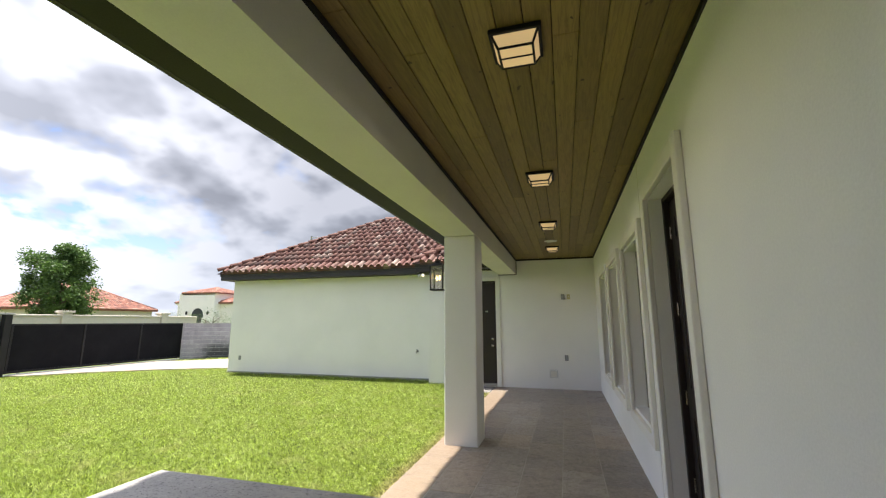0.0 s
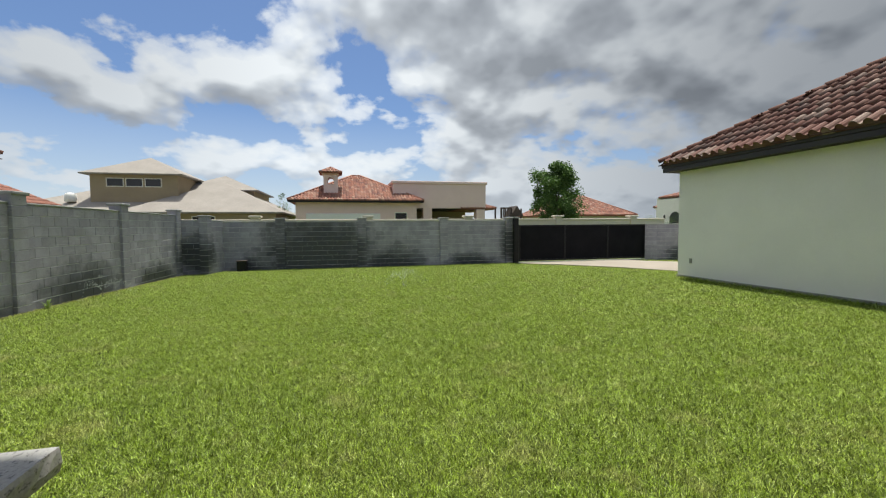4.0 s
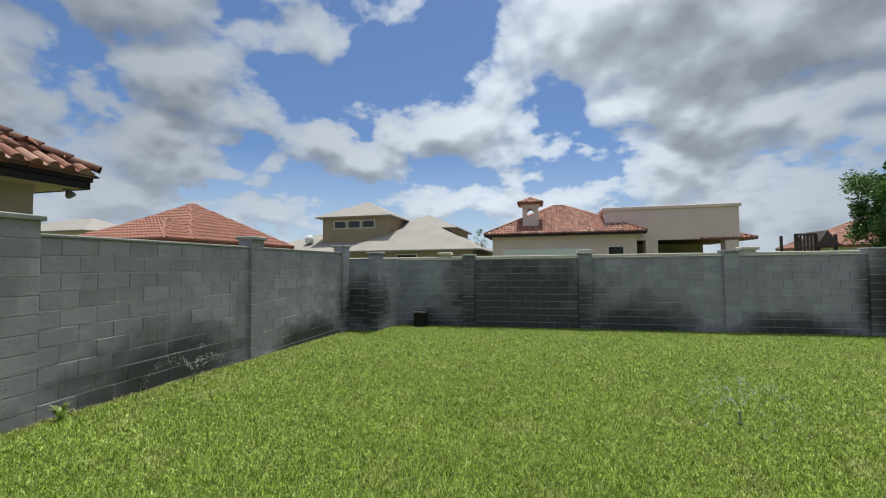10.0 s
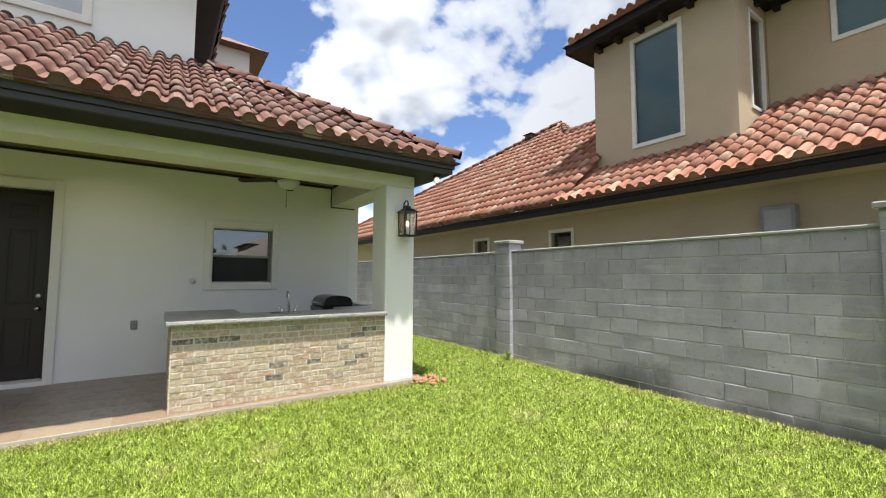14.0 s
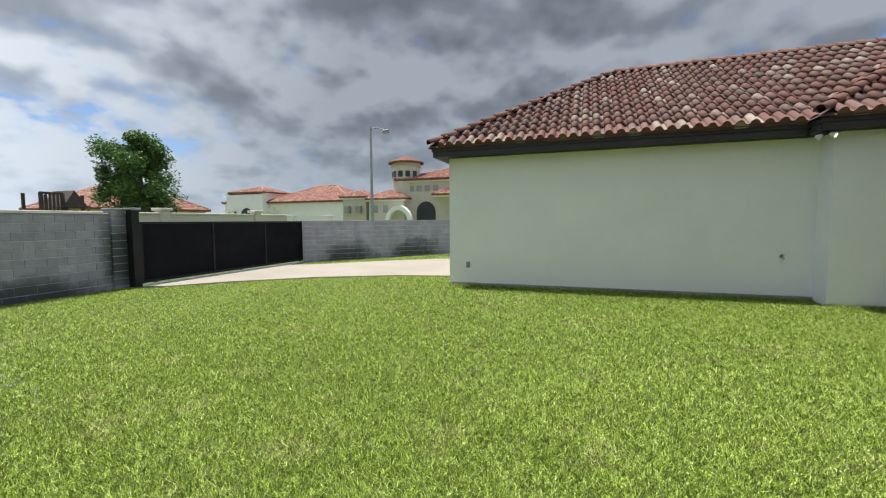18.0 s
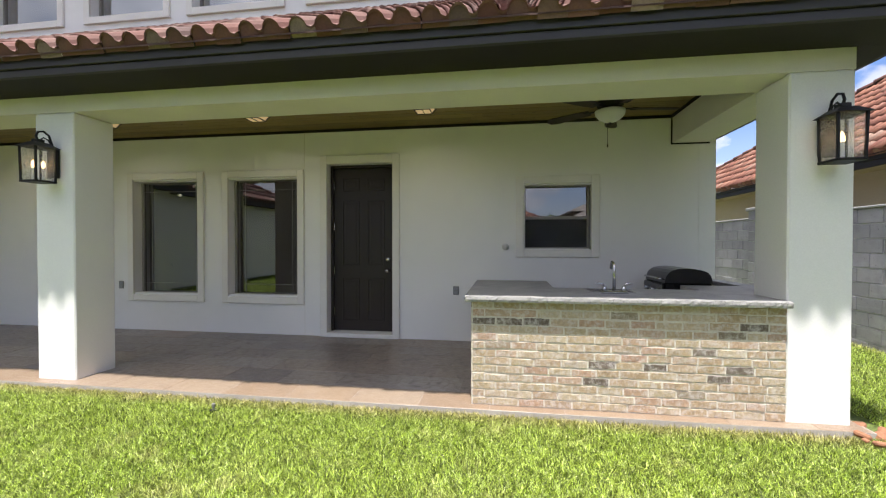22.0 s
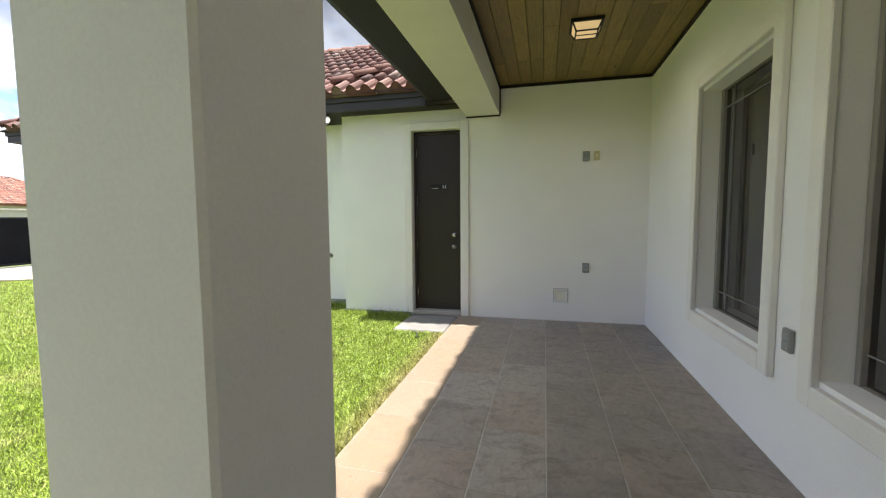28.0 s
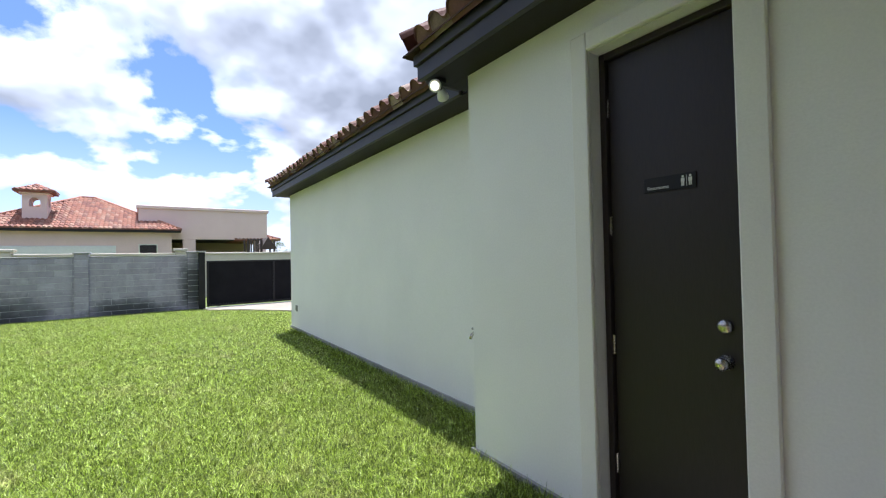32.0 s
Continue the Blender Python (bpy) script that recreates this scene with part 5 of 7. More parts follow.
# ---- neighbour's house to the south ----
NY, NW = -4.95, -11.65
NE, NZ = -4.38, 2.88       # eave line and its height
HX = NW - 0.5
nb = thing("neighbour_house", "tan stucco neighbouring house with a clay-tile roof behind the wall", "house")
nholes = [(-1.62, -1.08, 2.02, 2.36), (1.08, 1.62, 2.02, 2.36)]
part("wall", wall_shape("y", NY, NY - 0.25, NW, 14.0, -0.3, 2.78, nholes), M["tan_stucco"], nb)
part("wall", Shape().box(NW, NW + 0.25, -16.0, NY - 0.252, -0.3, 2.78), M["tan_stucco"], nb)
for a, b, c, d in nholes:
    w = part("window", Shape().box(a - 0.07, b + 0.07, NY + 0.001, NY + 0.03, c - 0.07, c, 0.004).box(a - 0.07, b + 0.07, NY + 0.001, NY + 0.03, d, d + 0.07, 0.004).box(a - 0.07, a, NY + 0.001, NY + 0.03, c, d, 0.004).box(b, b + 0.07, NY + 0.001, NY + 0.03, c, d, 0.004), M["stucco_trim"], nb, "small window with cream trim")
    part("pane", Shape().pane_y(NY - 0.094, a, b, c, d), M["pane"], w)
    # near-black back in place of the unlit room
    part("back", Shape().box(a, b, NY - 0.24, NY - 0.23, c, d), M["unlit_shade"], w)
for xx in (-6.9, -8.1):
    part("control_joint", Shape().box(xx - 0.006, xx + 0.006, NY + 0.001, NY + 0.006, 0.0, 2.7), M["dark_paint"], nb)


SB, AX, AD, WD, HE = 0.80, 2.05, 4.75, 3.65, 0.42    # the steeper eastern part: slope, peak and its depth, depth west of it, fall of the eastern hip


def n_inside(x, y):
    d = NE - y
    return x < -1.62 and x > HX + d and d < 2.95 and not (x > -4.5 and d > 1.62) and not (-8.75 < x < -4.3 and d > 2.95)


part("deck", Shape().poly([(-1.7, NE, NZ), (HX, NE, NZ), (HX + 2.95, NE - 2.95, NZ + 2.95 * S), (-1.7, NE - 2.95, NZ + 2.95 * S)], 0.012)
     .poly([(13.4, NE, NZ), (-1.7, NE, NZ), (-1.7, NE - WD, NZ + WD * SB), (AX - AD + WD, NE - WD, NZ + WD * SB), (AX, NE - AD, NZ + AD * SB)], 0.012)
     .poly([(AX - AD + WD, NE - WD, NZ + WD * SB - 0.01), (AX - AD + WD, NE - 2 * AD + WD, NZ + WD * SB - 0.01), (AX, NE - AD, NZ + AD * SB - 0.01)][::-1], 0.012)
     .poly([(18.0, NE, NZ), (10.9, NE, NZ), (10.9, NE - 1.02, NZ + 1.02 * SB), (18.0, NE - 1.02, NZ + 1.02 * SB)], 0.010)
     .poly([(HX, NE, NZ), (HX, NE - 14, NZ), (HX + 6, NE - 8, NZ + 6 * S), (HX + 6, NE - 6, NZ + 6 * S)][::1], 0.012), M["deck"], nb)
tile_field(nb, (-1.60, NE), (-1, 0), (0, -1), S, NZ, 10.6, 3.0, n_inside, M["tile_orange"], 300)
tile_field(nb, (17.5, NE), (-1, 0), (0, -1), SB, NZ, 19.1, AD, lambda x, y: NE - y < (max(1.0, AD - HE * (x - AX)) if x > AX else max(WD, AD - (AX - x))), M["tile_orange"], 0)
tile_field(nb, (AX - AD + WD, NE), (0, -1), (1, 0), SB, NZ + WD * SB, 2 * AD, AD - WD, lambda x, y: x - (AX - AD) < min(NE - y, y - (NE - 2 * AD)), M["tile_orange"], 0)
tile_field(nb, (HX, NE), (0, -1), (1, 0), S, NZ, 6.0, 3.0, lambda x, y: x - HX < NE - y, M["tile_orange"], 0)
ridge_run(nb, (HX + 0.02, NE - 0.02, NZ + 0.06), (HX + 3.2, NE - 3.2, NZ + 3.2 * S + 0.06), M["ridge_tile"])
ridge_run(nb, (AX - AD + WD, NE - WD, NZ + WD * SB + 0.06), (AX, NE - AD, NZ + AD * SB + 0.06), M["ridge_tile"])
ridge_run(nb, (AX + 8.9, NE - AD + HE * 8.9, NZ + (AD - HE * 8.9) * SB + 0.05), (AX, NE - AD, NZ + AD * SB + 0.07), M["ridge_tile"])
ridge_run(nb, (-1.6, NE - WD, NZ + WD * SB + 0.04), (AX - AD + WD, NE - WD, NZ + WD * SB + 0.04), M["ridge_tile"])
part("roof_step", Shape().add([(-1.66, NE, NZ), (-1.66, NE - WD, NZ + WD * S - 0.02), (-1.66, NE - WD, NZ + WD * SB + 0.05), (-1.66, NE, NZ + 0.05), (-1.60, NE, NZ), (-1.60, NE - WD, NZ + WD * S - 0.02), (-1.60, NE - WD, NZ + WD * SB + 0.05), (-1.60, NE, NZ + 0.05)],
     [(0, 1, 2, 3), (7, 6, 5, 4), (3, 2, 6, 7), (0, 3, 7, 4)]), M["tile_orange"], nb, "clay step between two roof slopes")
part("roof_vent", Shape().box(-0.16, 0.16, -0.14, 0.14, 0.0, 0.16, 0.02).box(-0.2, 0.2, -0.18, 0.18, 0.16, 0.19, 0.008).moved(pose(3.0, -8.6, NZ + SB * (NE + 8.6) + 0.06)), M["deck"], nb, "small dark roof vent")
part("fascia", Shape().box(HX + 0.08, 14.0, NE - 0.12, NE - 0.08, NZ - 0.2, NZ - 0.09, 0.004).box(HX + 0.06, 14.0, NE - 0.14, NE - 0.055, NZ - 0.087, NZ - 0.015, 0.004).box(HX + 0.08, HX + 0.12, -16.0, NE - 0.122, NZ - 0.2, NZ - 0.02, 0.004), M["dark_paint"], nb, "dark brown fascia")
part("soffit", Shape().box(HX + 0.12, 14.0, NY + 0.002, NE - 0.12, NZ - 0.19, NZ - 0.178).box(HX + 0.12, NW - 0.002, -16.0, NY, NZ - 0.19, NZ - 0.178), M["tan_stucco"], nb, "pale soffit")


def corbelled_block(name, x0, x1, y0, y1, z0, z1, over, roof_h, front_holes, side_hole=None):
    b = part(name, wall_shape("y", y1, y1 - 0.25, x0, x1, z0, z1, front_holes), M["tan_stucco"], nb, "tan stucco upper block")
    sh = wall_shape("x", x0, x0 + 0.25, y0, y1 - 0.252, z0, z1, [side_hole] if side_hole else [])
    part("side_wall", sh, M["tan_stucco"], b)
    part("side_wall", Shape().box(x1 - 0.25, x1, y0, y1 - 0.252, z0, z1), M["tan_stucco"], b)
    for a, c, d, e in front_holes:
        part("window_frame", Shape().box(a - 0.05, a + 0.03, y1 - 0.05, y1 + 0.02, d - 0.05, e + 0.05, 0.004).box(c - 0.03, c + 0.05, y1 - 0.05, y1 + 0.02, d - 0.05, e + 0.05, 0.004).box(a + 0.03, c - 0.03, y1 - 0.05, y1 + 0.02, d - 0.05, d + 0.03, 0.004).box(a + 0.03, c - 0.03, y1 - 0.05, y1 + 0.02, e - 0.03, e + 0.05, 0.004), M["white_plastic"], b, "pale window frame")
        part("pane", Shape().pane_y(y1 - 0.034, a + 0.03, c - 0.03, d + 0.03, e - 0.03), M["pane_thin"], b)
        sl, z = Shape(), d
        while z < e:
            sl.add([(a, y1 - 0.1, z), (c, y1 - 0.1, z), (c, y1 - 0.075, z + 0.045), (a, y1 - 0.075, z + 0.045)], [(0, 1, 2, 3)])
            z += 0.055
        part("blind", sl, M["blind_sky_tint"], b, "pale slatted blind behind the glass, tinted with the blue of reflected sky")
        part("back", Shape().box(a, c, y1 - 0.24, y1 - 0.23, d, e), M["unlit_shade"], b)
    if side_hole:
        a, c, d, e = side_hole
        part("window_frame", Shape().box(x0 - 0.02, x0 + 0.05, a - 0.04, a + 0.03, d - 0.04, e + 0.04, 0.004).box(x0 - 0.02, x0 + 0.05, c - 0.03, c + 0.04, d - 0.04, e + 0.04, 0.004).box(x0 - 0.02, x0 + 0.05, a + 0.03, c - 0.03, d - 0.04, d + 0.03, 0.004).box(x0 - 0.02, x0 + 0.05, a + 0.03, c - 0.03, e - 0.03, e + 0.04, 0.004), M["white_plastic"], b, "pale window frame")
        part("pane", Shape().pane_x(x0 + 0.03, a + 0.03, c - 0.03, d + 0.03, e - 0.03), M["pane"], b)
        part("back", Shape().box(x0 + 0.22, x0 + 0.23, a, c, d, e), M["unlit_shade"], b)
    X0, X1, Y0, Y1 = x0 - over, x1 + over, y0 - over, y1 + over
    part("eave_board", Shape().box(X0 + 0.05, X1 - 0.05, Y1 - 0.1, Y1 - 0.06, z1 + 0.02, z1 + 0.2, 0.004).box(X0 + 0.05, X0 + 0.09, Y0, Y1 - 0.102, z1 + 0.02, z1 + 0.2, 0.004).box(X1 - 0.09, X1 - 0.05, Y0, Y1 - 0.102, z1 + 0.02, z1 + 0.2, 0.004), M["dark_paint"], b)
    part("eave_soffit", Shape().box(X0 + 0.09, X1 - 0.09, Y0 + 0.05, Y1 - 0.1, z1 + 0.03, z1 + 0.045), M["dark_paint"], b)
    xx = x0 + 0.2
    while xx < x1 - 0.05:
        part("corbel", Shape().box(xx - 0.05, xx + 0.05, y1 + 0.002, y1 + 0.22, z1 - 0.1, z1 + 0.028, 0.006), M["dark_paint"], b)
        xx += (x1 - x0 - 0.4) / max(1, round((x1 - x0) / 0.62))
    yy = y1 - 0.3
    while yy > y1 - 2.0:
        part("corbel", Shape().box(x0 - 0.22, x0 - 0.002, yy - 0.05, yy + 0.05, z1 - 0.1, z1 + 0.028, 0.006), M["dark_paint"], b)
        yy -= 0.62
    zt = z1 + 0.2
    cx0, cx1 = (X0 + X1) / 2 - max(0.0, (X1 - X0 - (Y1 - Y0)) / 2), (X0 + X1) / 2 + max(0.0, (X1 - X0 - (Y1 - Y0)) / 2)
    my = (Y0 + Y1) / 2
    slope = roof_h / min((X1 - X0) / 2, (Y1 - Y0) / 2)
    part("roof_deck", Shape().add([(X0, Y0, zt), (X1, Y0, zt), (X1, Y1, zt), (X0, Y1, zt), (cx0, my, zt + roof_h), (cx1, my, zt + roof_h)], [(0, 1, 5, 4), (1, 2, 5), (2, 3, 4, 5), (3, 0, 4), (3, 2, 1, 0)]), M["deck"], b)
    tile_field(nb, (X1, Y1 + 0.04), (-1, 0), (0, -1), slope, zt, X1 - X0, 1.5, lambda x, y: x > X0 + (Y1 - y) and x < X1 - (Y1 - y), M["tile_orange"], 0)
    tile_field(nb, (X0 - 0.04, Y1), (0, -1), (1, 0), slope, zt, Y1 - Y0, 1.5, lambda x, y: y < Y1 - (x - X0) and y > Y0 + (x - X0), M["tile_orange"], 0)


corbelled_block("tower", -4.42, -1.62, -8.9, -5.85, 3.3, 6.52, 0.5, 0.75, [(-3.5, -2.55, 4.1, 6.33)], (-7.05, -6.45, 4.45, 6.25))
corbelled_block("upper_block", -8.72, -4.43, -10.9, -7.25, 4.2, 6.5, 0.5, 0.8, [(-7.4, -5.4, 5.5, 6.22)])
part("flashing", Shape().box(-8.74, -4.3, -7.248, -7.2, 4.5, 4.62, 0.004).box(-4.44, -1.6, -5.848, -5.80, 3.72, 3.82, 0.004), M["deck"], nb, "dark flashing at the foot of the wall")

dish = thing("satellite_dish", "dark grey satellite dish on an arm at the eave", "dish", "", (-8.70, -4.26, 2.51))
DISH = Vector((-0.17, 0.06, 0.72))
bowl = Shape()
prof = [(0.001, 0.0), (0.12, 0.010), (0.24, 0.040), (0.345, 0.085), (0.352, 0.094), (0.34, 0.092), (0.23, 0.047), (0.11, 0.018), (0.001, 0.008)]
bowl.lathe(prof, n=28)
bowl.v = [(a * 0.98, b * 1.08, c) for a, b, c in bowl.v]
m = look((0, 0, 0), (0.61, 0.03, -0.79)).to_3x3().to_4x4()
part("reflector", bowl.moved(Matrix.Translation(DISH) @ m), M["gate_mesh"], dish, "oval dark bowl", True)
mast = part("arm", Shape().tube([(0, 0, 0.0), (0.02, 0.03, 0.08), DISH * 0.8 + Vector((0.05, 0.0, -0.03)), DISH * 0.97 + Vector((0.02, 0.0, -0.03))], 0.024, 8), M["grey_plastic"], dish, "", True)
part("clamp", Shape().box(-0.06, 0.06, -0.08, 0.08, -0.07, 0.012, 0.01).moved(Matrix.Translation(DISH) @ m), M["grey_plastic"], mast)
part("strut", Shape().tube([DISH * 0.45, (0.55, -0.02, 0.12)], 0.009, 6), M["grey_plastic"], dish)
part("bracket", Shape().box(-0.10, 0.06, -0.04, 0.06, -0.16, -0.13, 0.006).box(-0.10, -0.07, -0.05, 0.06, -0.16, 0.02, 0.006).box(-0.03, 0.03, -0.03, 0.03, -0.13, 0.03, 0.006), M["grey_plastic"], dish)
low = DISH + m @ Vector((-0.02, -0.37, 0.09))
feed = DISH + m @ Vector((0.0, -0.22, 0.52))
part("feed_arm", Shape().tube([low, (low + feed) / 2 + Vector((-0.02, 0, -0.01)), feed], 0.012, 6), M["grey_plastic"], dish, "", True)
part("feed_horn", Shape().box(-0.05, 0.05, -0.035, 0.035, -0.09, 0.03, 0.012).moved(Matrix.Translation(feed) @ m), M["grey_plastic"], dish)
box = thing("meter_box", "grey metal meter box on the neighbour's wall", "utility box", "", (-5.2, NY, 1.7))
part("cabinet", Shape().box(-0.19, 0.19, 0.001, 0.2, 0.0, 0.68, 0.01), M["grey_plastic"], box)
part("cover", Shape().box(-0.16, 0.16, 0.2, 0.215, 0.3, 0.62, 0.006), M["cap_stone"], box)
lamp = thing("eave_floodlight", "small white floodlight under the neighbour's eave", "floodlight", "", (-11.95, -4.75, 2.69))
part("mount", Shape().lathe([(0.001, 0.0), (0.05, 0.0), (0.05, -0.03), (0.001, -0.03)], n=12), M["grey_plastic"], lamp)
part("head", Shape().lathe([(0.02, 0.0), (0.06, -0.05), (0.065, -0.1), (0.001, -0.1)], n=12).moved(pose(0, 0, -0.03, 0, 40, 0)), M["grey_plastic"], lamp, "", True)


# ---- patio kitchen ----
CX, CY0, CY1 = -2.216, -0.33, 2.053     # bar front, its south end and its north end
kit = thing("brick_bar", "reclaimed-brick patio bar with smeared lime mortar", "bar counter", "", (0, 0, 0))
for k in ((CX - 0.0035, -1.592, CY0 + 0.002, CY1 + 0.0035, -0.012, 0.872), (-1.592, -0.8465, 1.3565, CY1 + 0.0035, -0.012, 0.872), (CX + 0.2, -1.10, -0.74, -0.102, -0.012, 0.872), (-1.10, -0.34, -0.74, -0.102, -0.012, 0.64), (-0.34, -0.03, -0.74, -0.102, -0.012, 0.872)):
    part("mortar_bed", Shape().box(*k), M["lime_mortar"], kit, "smeared lime mortar bed")


def brick_shape(seed, w, h):
    """A worn brick seen from the front at y = 0, uneven at its edges."""
    r = random.Random(seed)
    s, c = Shape(), 0.004
    n = 6
    h += r.uniform(-0.003, 0.003)
    top = [(w * k / n, h + r.uniform(-0.004, 0.003)) for k in range(n + 1)]
    bot = [(w * k / n, r.uniform(-0.003, 0.004)) for k in range(n + 1)]
    face = [(x, -0.0085 + r.uniform(-0.0022, 0.002), z + (-c if z > h / 2 else c)) for x, z in bot + top]
    face = [(min(max(x, c), w - c), y, z) for x, y, z in face]
    rim = [(x, 0.010, z) for x, z in bot + top]
    m = n + 1
    f = [(k, k + 1, m + k + 1, m + k) for k in range(n)]
    o = 2 * m
    f += [(o + k, o + k + 1, k + 1, k) for k in range(n)] + [(m + k, m + k + 1, o + m + k + 1, o + m + k) for k in range(n)] + [(o, 0, m, o + m), (n, o + n, o + m + n, m + n)]
    return s.add(face + rim, f)


COURSE = 0.0672
LONG = (0.198, 0.182, 0.207, 0.170, 0.190, 0.214, 0.200)
brick_meshes = [(brick_shape(k, w, 0.0605).mesh("brick", M["brick"], False), w + 0.008) for k, w in enumerate(LONG)]
end_bricks = {}
short_meshes = [brick_shape(20 + k, 0.098, 0.0605).mesh("short_brick", M["brick"], False) for k in range(3)]
rnd = random.Random(11)


def brick_face(base, length):
    z, k = 0.004, 0
    while z < 0.82:
        x = 0.0
        if k % 2:
            ob = part("brick", short_meshes[k % 3], None, kit)
            ob.matrix_basis = base @ Matrix.Translation((x + 0.004, 0, z)) @ pose(0, rnd.uniform(-0.003, 0.003), 0)
            x += 0.105
        while x < length - 0.05:
            left = length - x
            if left < 0.30:
                w = left if left < 0.225 else left / 2
                key = round(w, 2)
                if key not in end_bricks:
                    end_bricks[key] = brick_shape(40 + len(end_bricks), key - 0.007, 0.0605).mesh("end_brick", M["brick"], False)
                me = end_bricks[key]
            else:
                me, w = rnd.choice(brick_meshes)
            ob = part("brick", me, None, kit)
            ob.matrix_basis = base @ Matrix.Translation((x + 0.004, rnd.uniform(-0.001, 0.002), z + rnd.uniform(-0.002, 0.002))) @ pose(0, 0, 0, 0, rnd.uniform(-0.8, 0.8), rnd.uniform(-0.2, 0.2))
            x += w
        z += COURSE
        k += 1


# base axes: x along the face, -y out of it
west = Matrix(((0, 1, 0, CX), (-1, 0, 0, CY1), (0, 0, 1, 0), (0, 0, 0, 1)))
brick_face(west, CY1 - CY0)
northf = Matrix(((-1, 0, 0, -0.85), (0, -1, 0, CY1), (0, 0, 1, 0), (0, 0, 0, 1)))
brick_face(northf, 1.36)
eastf = Matrix(((0, -1, 0, -0.85), (1, 0, 0, 1.36), (0, 0, 1, 0), (0, 0, 0, 1)))
brick_face(eastf, 0.69)
southf = Matrix(((1, 0, 0, -1.59), (0, 1, 0, 1.36), (0, 0, 1, 0), (0, 0, 0, 1)))
brick_face(southf, 0.73)

top = thing("granite_worktop", "speckled grey granite worktop with a rough edge on the brick bar", "worktop", "", (0, 0, 0))
ZT0, ZT1 = 0.873, 0.922
SX0, SX1, SY0, SY1 = -1.88, -1.62, 0.66, 1.03       # sink cut-out


def weld(ob):
    """Joins the meeting corners of a mesh built cell by cell."""
    bm = bmesh.new()
    bm.from_mesh(ob.data)
    bmesh.ops.remove_doubles(bm, verts=bm.verts, dist=0.0002)
    bm.to_mesh(ob.data)
    bm.free()


def rough_slab(cells, z0, z1, seed):
    """A slab over plan boxes that meet edge to edge, with a chipped outer edge. cells: (x0, x1, y0, y1)."""
    r = random.Random(seed)
    X, Y = sorted({v for c in cells for v in c[:2]}), sorted({v for c in cells for v in c[2:]})

    def full(i, j):
        return 0 <= i < len(X) - 1 and 0 <= j < len(Y) - 1 and any(c[0] <= X[i] and X[i + 1] <= c[1] and c[2] <= Y[j] and Y[j + 1] <= c[3] for c in cells)

    s = Shape()
    for i in range(len(X) - 1):
        for j in range(len(Y) - 1):
            if not full(i, j):
                continue
            a, b, c, d = X[i], X[i + 1], Y[j], Y[j + 1]
            s.add([(a, c, z1), (b, c, z1), (b, d, z1), (a, d, z1), (a, c, z0), (b, c, z0), (b, d, z0), (a, d, z0)], [(0, 1, 2, 3), (7, 6, 5, 4)])
            for di, dj, p, q, o in ((-1, 0, (a, d), (a, c), (-1, 0)), (1, 0, (b, c), (b, d), (1, 0)), (0, -1, (a, c), (b, c), (0, -1)), (0, 1, (b, d), (a, d), (0, 1))):
                if full(i + di, j + dj):
                    continue
                n = max(1, int(math.dist(p, q) / 0.022))
                vs = []
                for k in range(n + 1):
                    x, y = p[0] + (q[0] - p[0]) * k / n, p[1] + (q[1] - p[1]) * k / n
                    for z, e in ((z0, 0.0), (z0 + 0.4 * (z1 - z0), r.uniform(0.002, 0.008)), (z0 + 0.8 * (z1 - z0), r.uniform(0.001, 0.005)), (z1, 0.0)):
                        vs.append((x + o[0] * e, y + o[1] * e, z))
                s.add(vs, [(4 * k + h, 4 * k + 4 + h, 4 * k + 5 + h, 4 * k + 1 + h) for k in range(n) for h in range(3)])
    return s


weld(part("slab", rough_slab([(-2.29, SX0, -0.328, 2.106), (SX1, -1.53, -0.328, 1.31), (SX0, SX1, SY1, 2.106), (SX0, SX1, -0.328, SY0), (SX1, -0.795, 1.31, 2.106)], ZT0, ZT1, 5), M["granite"], top))
weld(part("slab", rough_slab([(-1.78, -1.09, -0.76, -0.328), (-1.53, -1.09, -0.328, -0.02), (-1.09, -0.35, -0.76, -0.60), (-0.35, -0.02, -0.76, -0.02)], ZT0, ZT1, 6), M["granite"], top))
sink = thing("bar_sink", "small stainless bar sink set into the granite", "sink", "", ((SX0 + SX1) / 2, (SY0 + SY1) / 2, ZT1))
hw, hl = (SX1 - SX0) / 2, (SY1 - SY0) / 2
part("basin", Shape().box(-hw, -hw + 0.006, -hl, hl, -0.16, 0.003).box(hw - 0.006, hw, -hl, hl, -0.16, 0.003).box(-hw + 0.006, hw - 0.006, -hl, -hl + 0.006, -0.16, 0.003).box(-hw + 0.006, hw - 0.006, hl - 0.006, hl, -0.16, 0.003).box(-hw, hw, -hl, hl, -0.168, -0.16), M["chrome"], sink)
part("rim", Shape().box(-hw - 0.012, -hw, -hl - 0.012, hl + 0.012, 0.0005, 0.005).box(hw, hw + 0.012, -hl - 0.012, hl + 0.012, 0.0005, 0.005).box(-hw, hw, -hl - 0.012, -hl, 0.0005, 0.005).box(-hw, hw, hl, hl + 0.012, 0.0005, 0.005), M["chrome"], sink)
tap = thing("bar_faucet", "chrome two-handle bar faucet with a tall spout", "faucet", "", (-1.955, 0.85, ZT1))
part("base_plate", Shape().box(-0.03, 0.03, -0.115, 0.115, 0.0, 0.025, 0.008), M["chrome"], tap)
part("spout", Shape().tube([(0, 0, 0.02), (0, 0, 0.20), (0.006, 0, 0.235), (0.028, 0, 0.262), (0.058, 0, 0.272), (0.088, 0, 0.262), (0.105, 0, 0.235), (0.108, 0, 0.205)], [0.014, 0.012, 0.011, 0.011, 0.011, 0.011, 0.011, 0.012], 10), M["chrome"], tap, "", True)
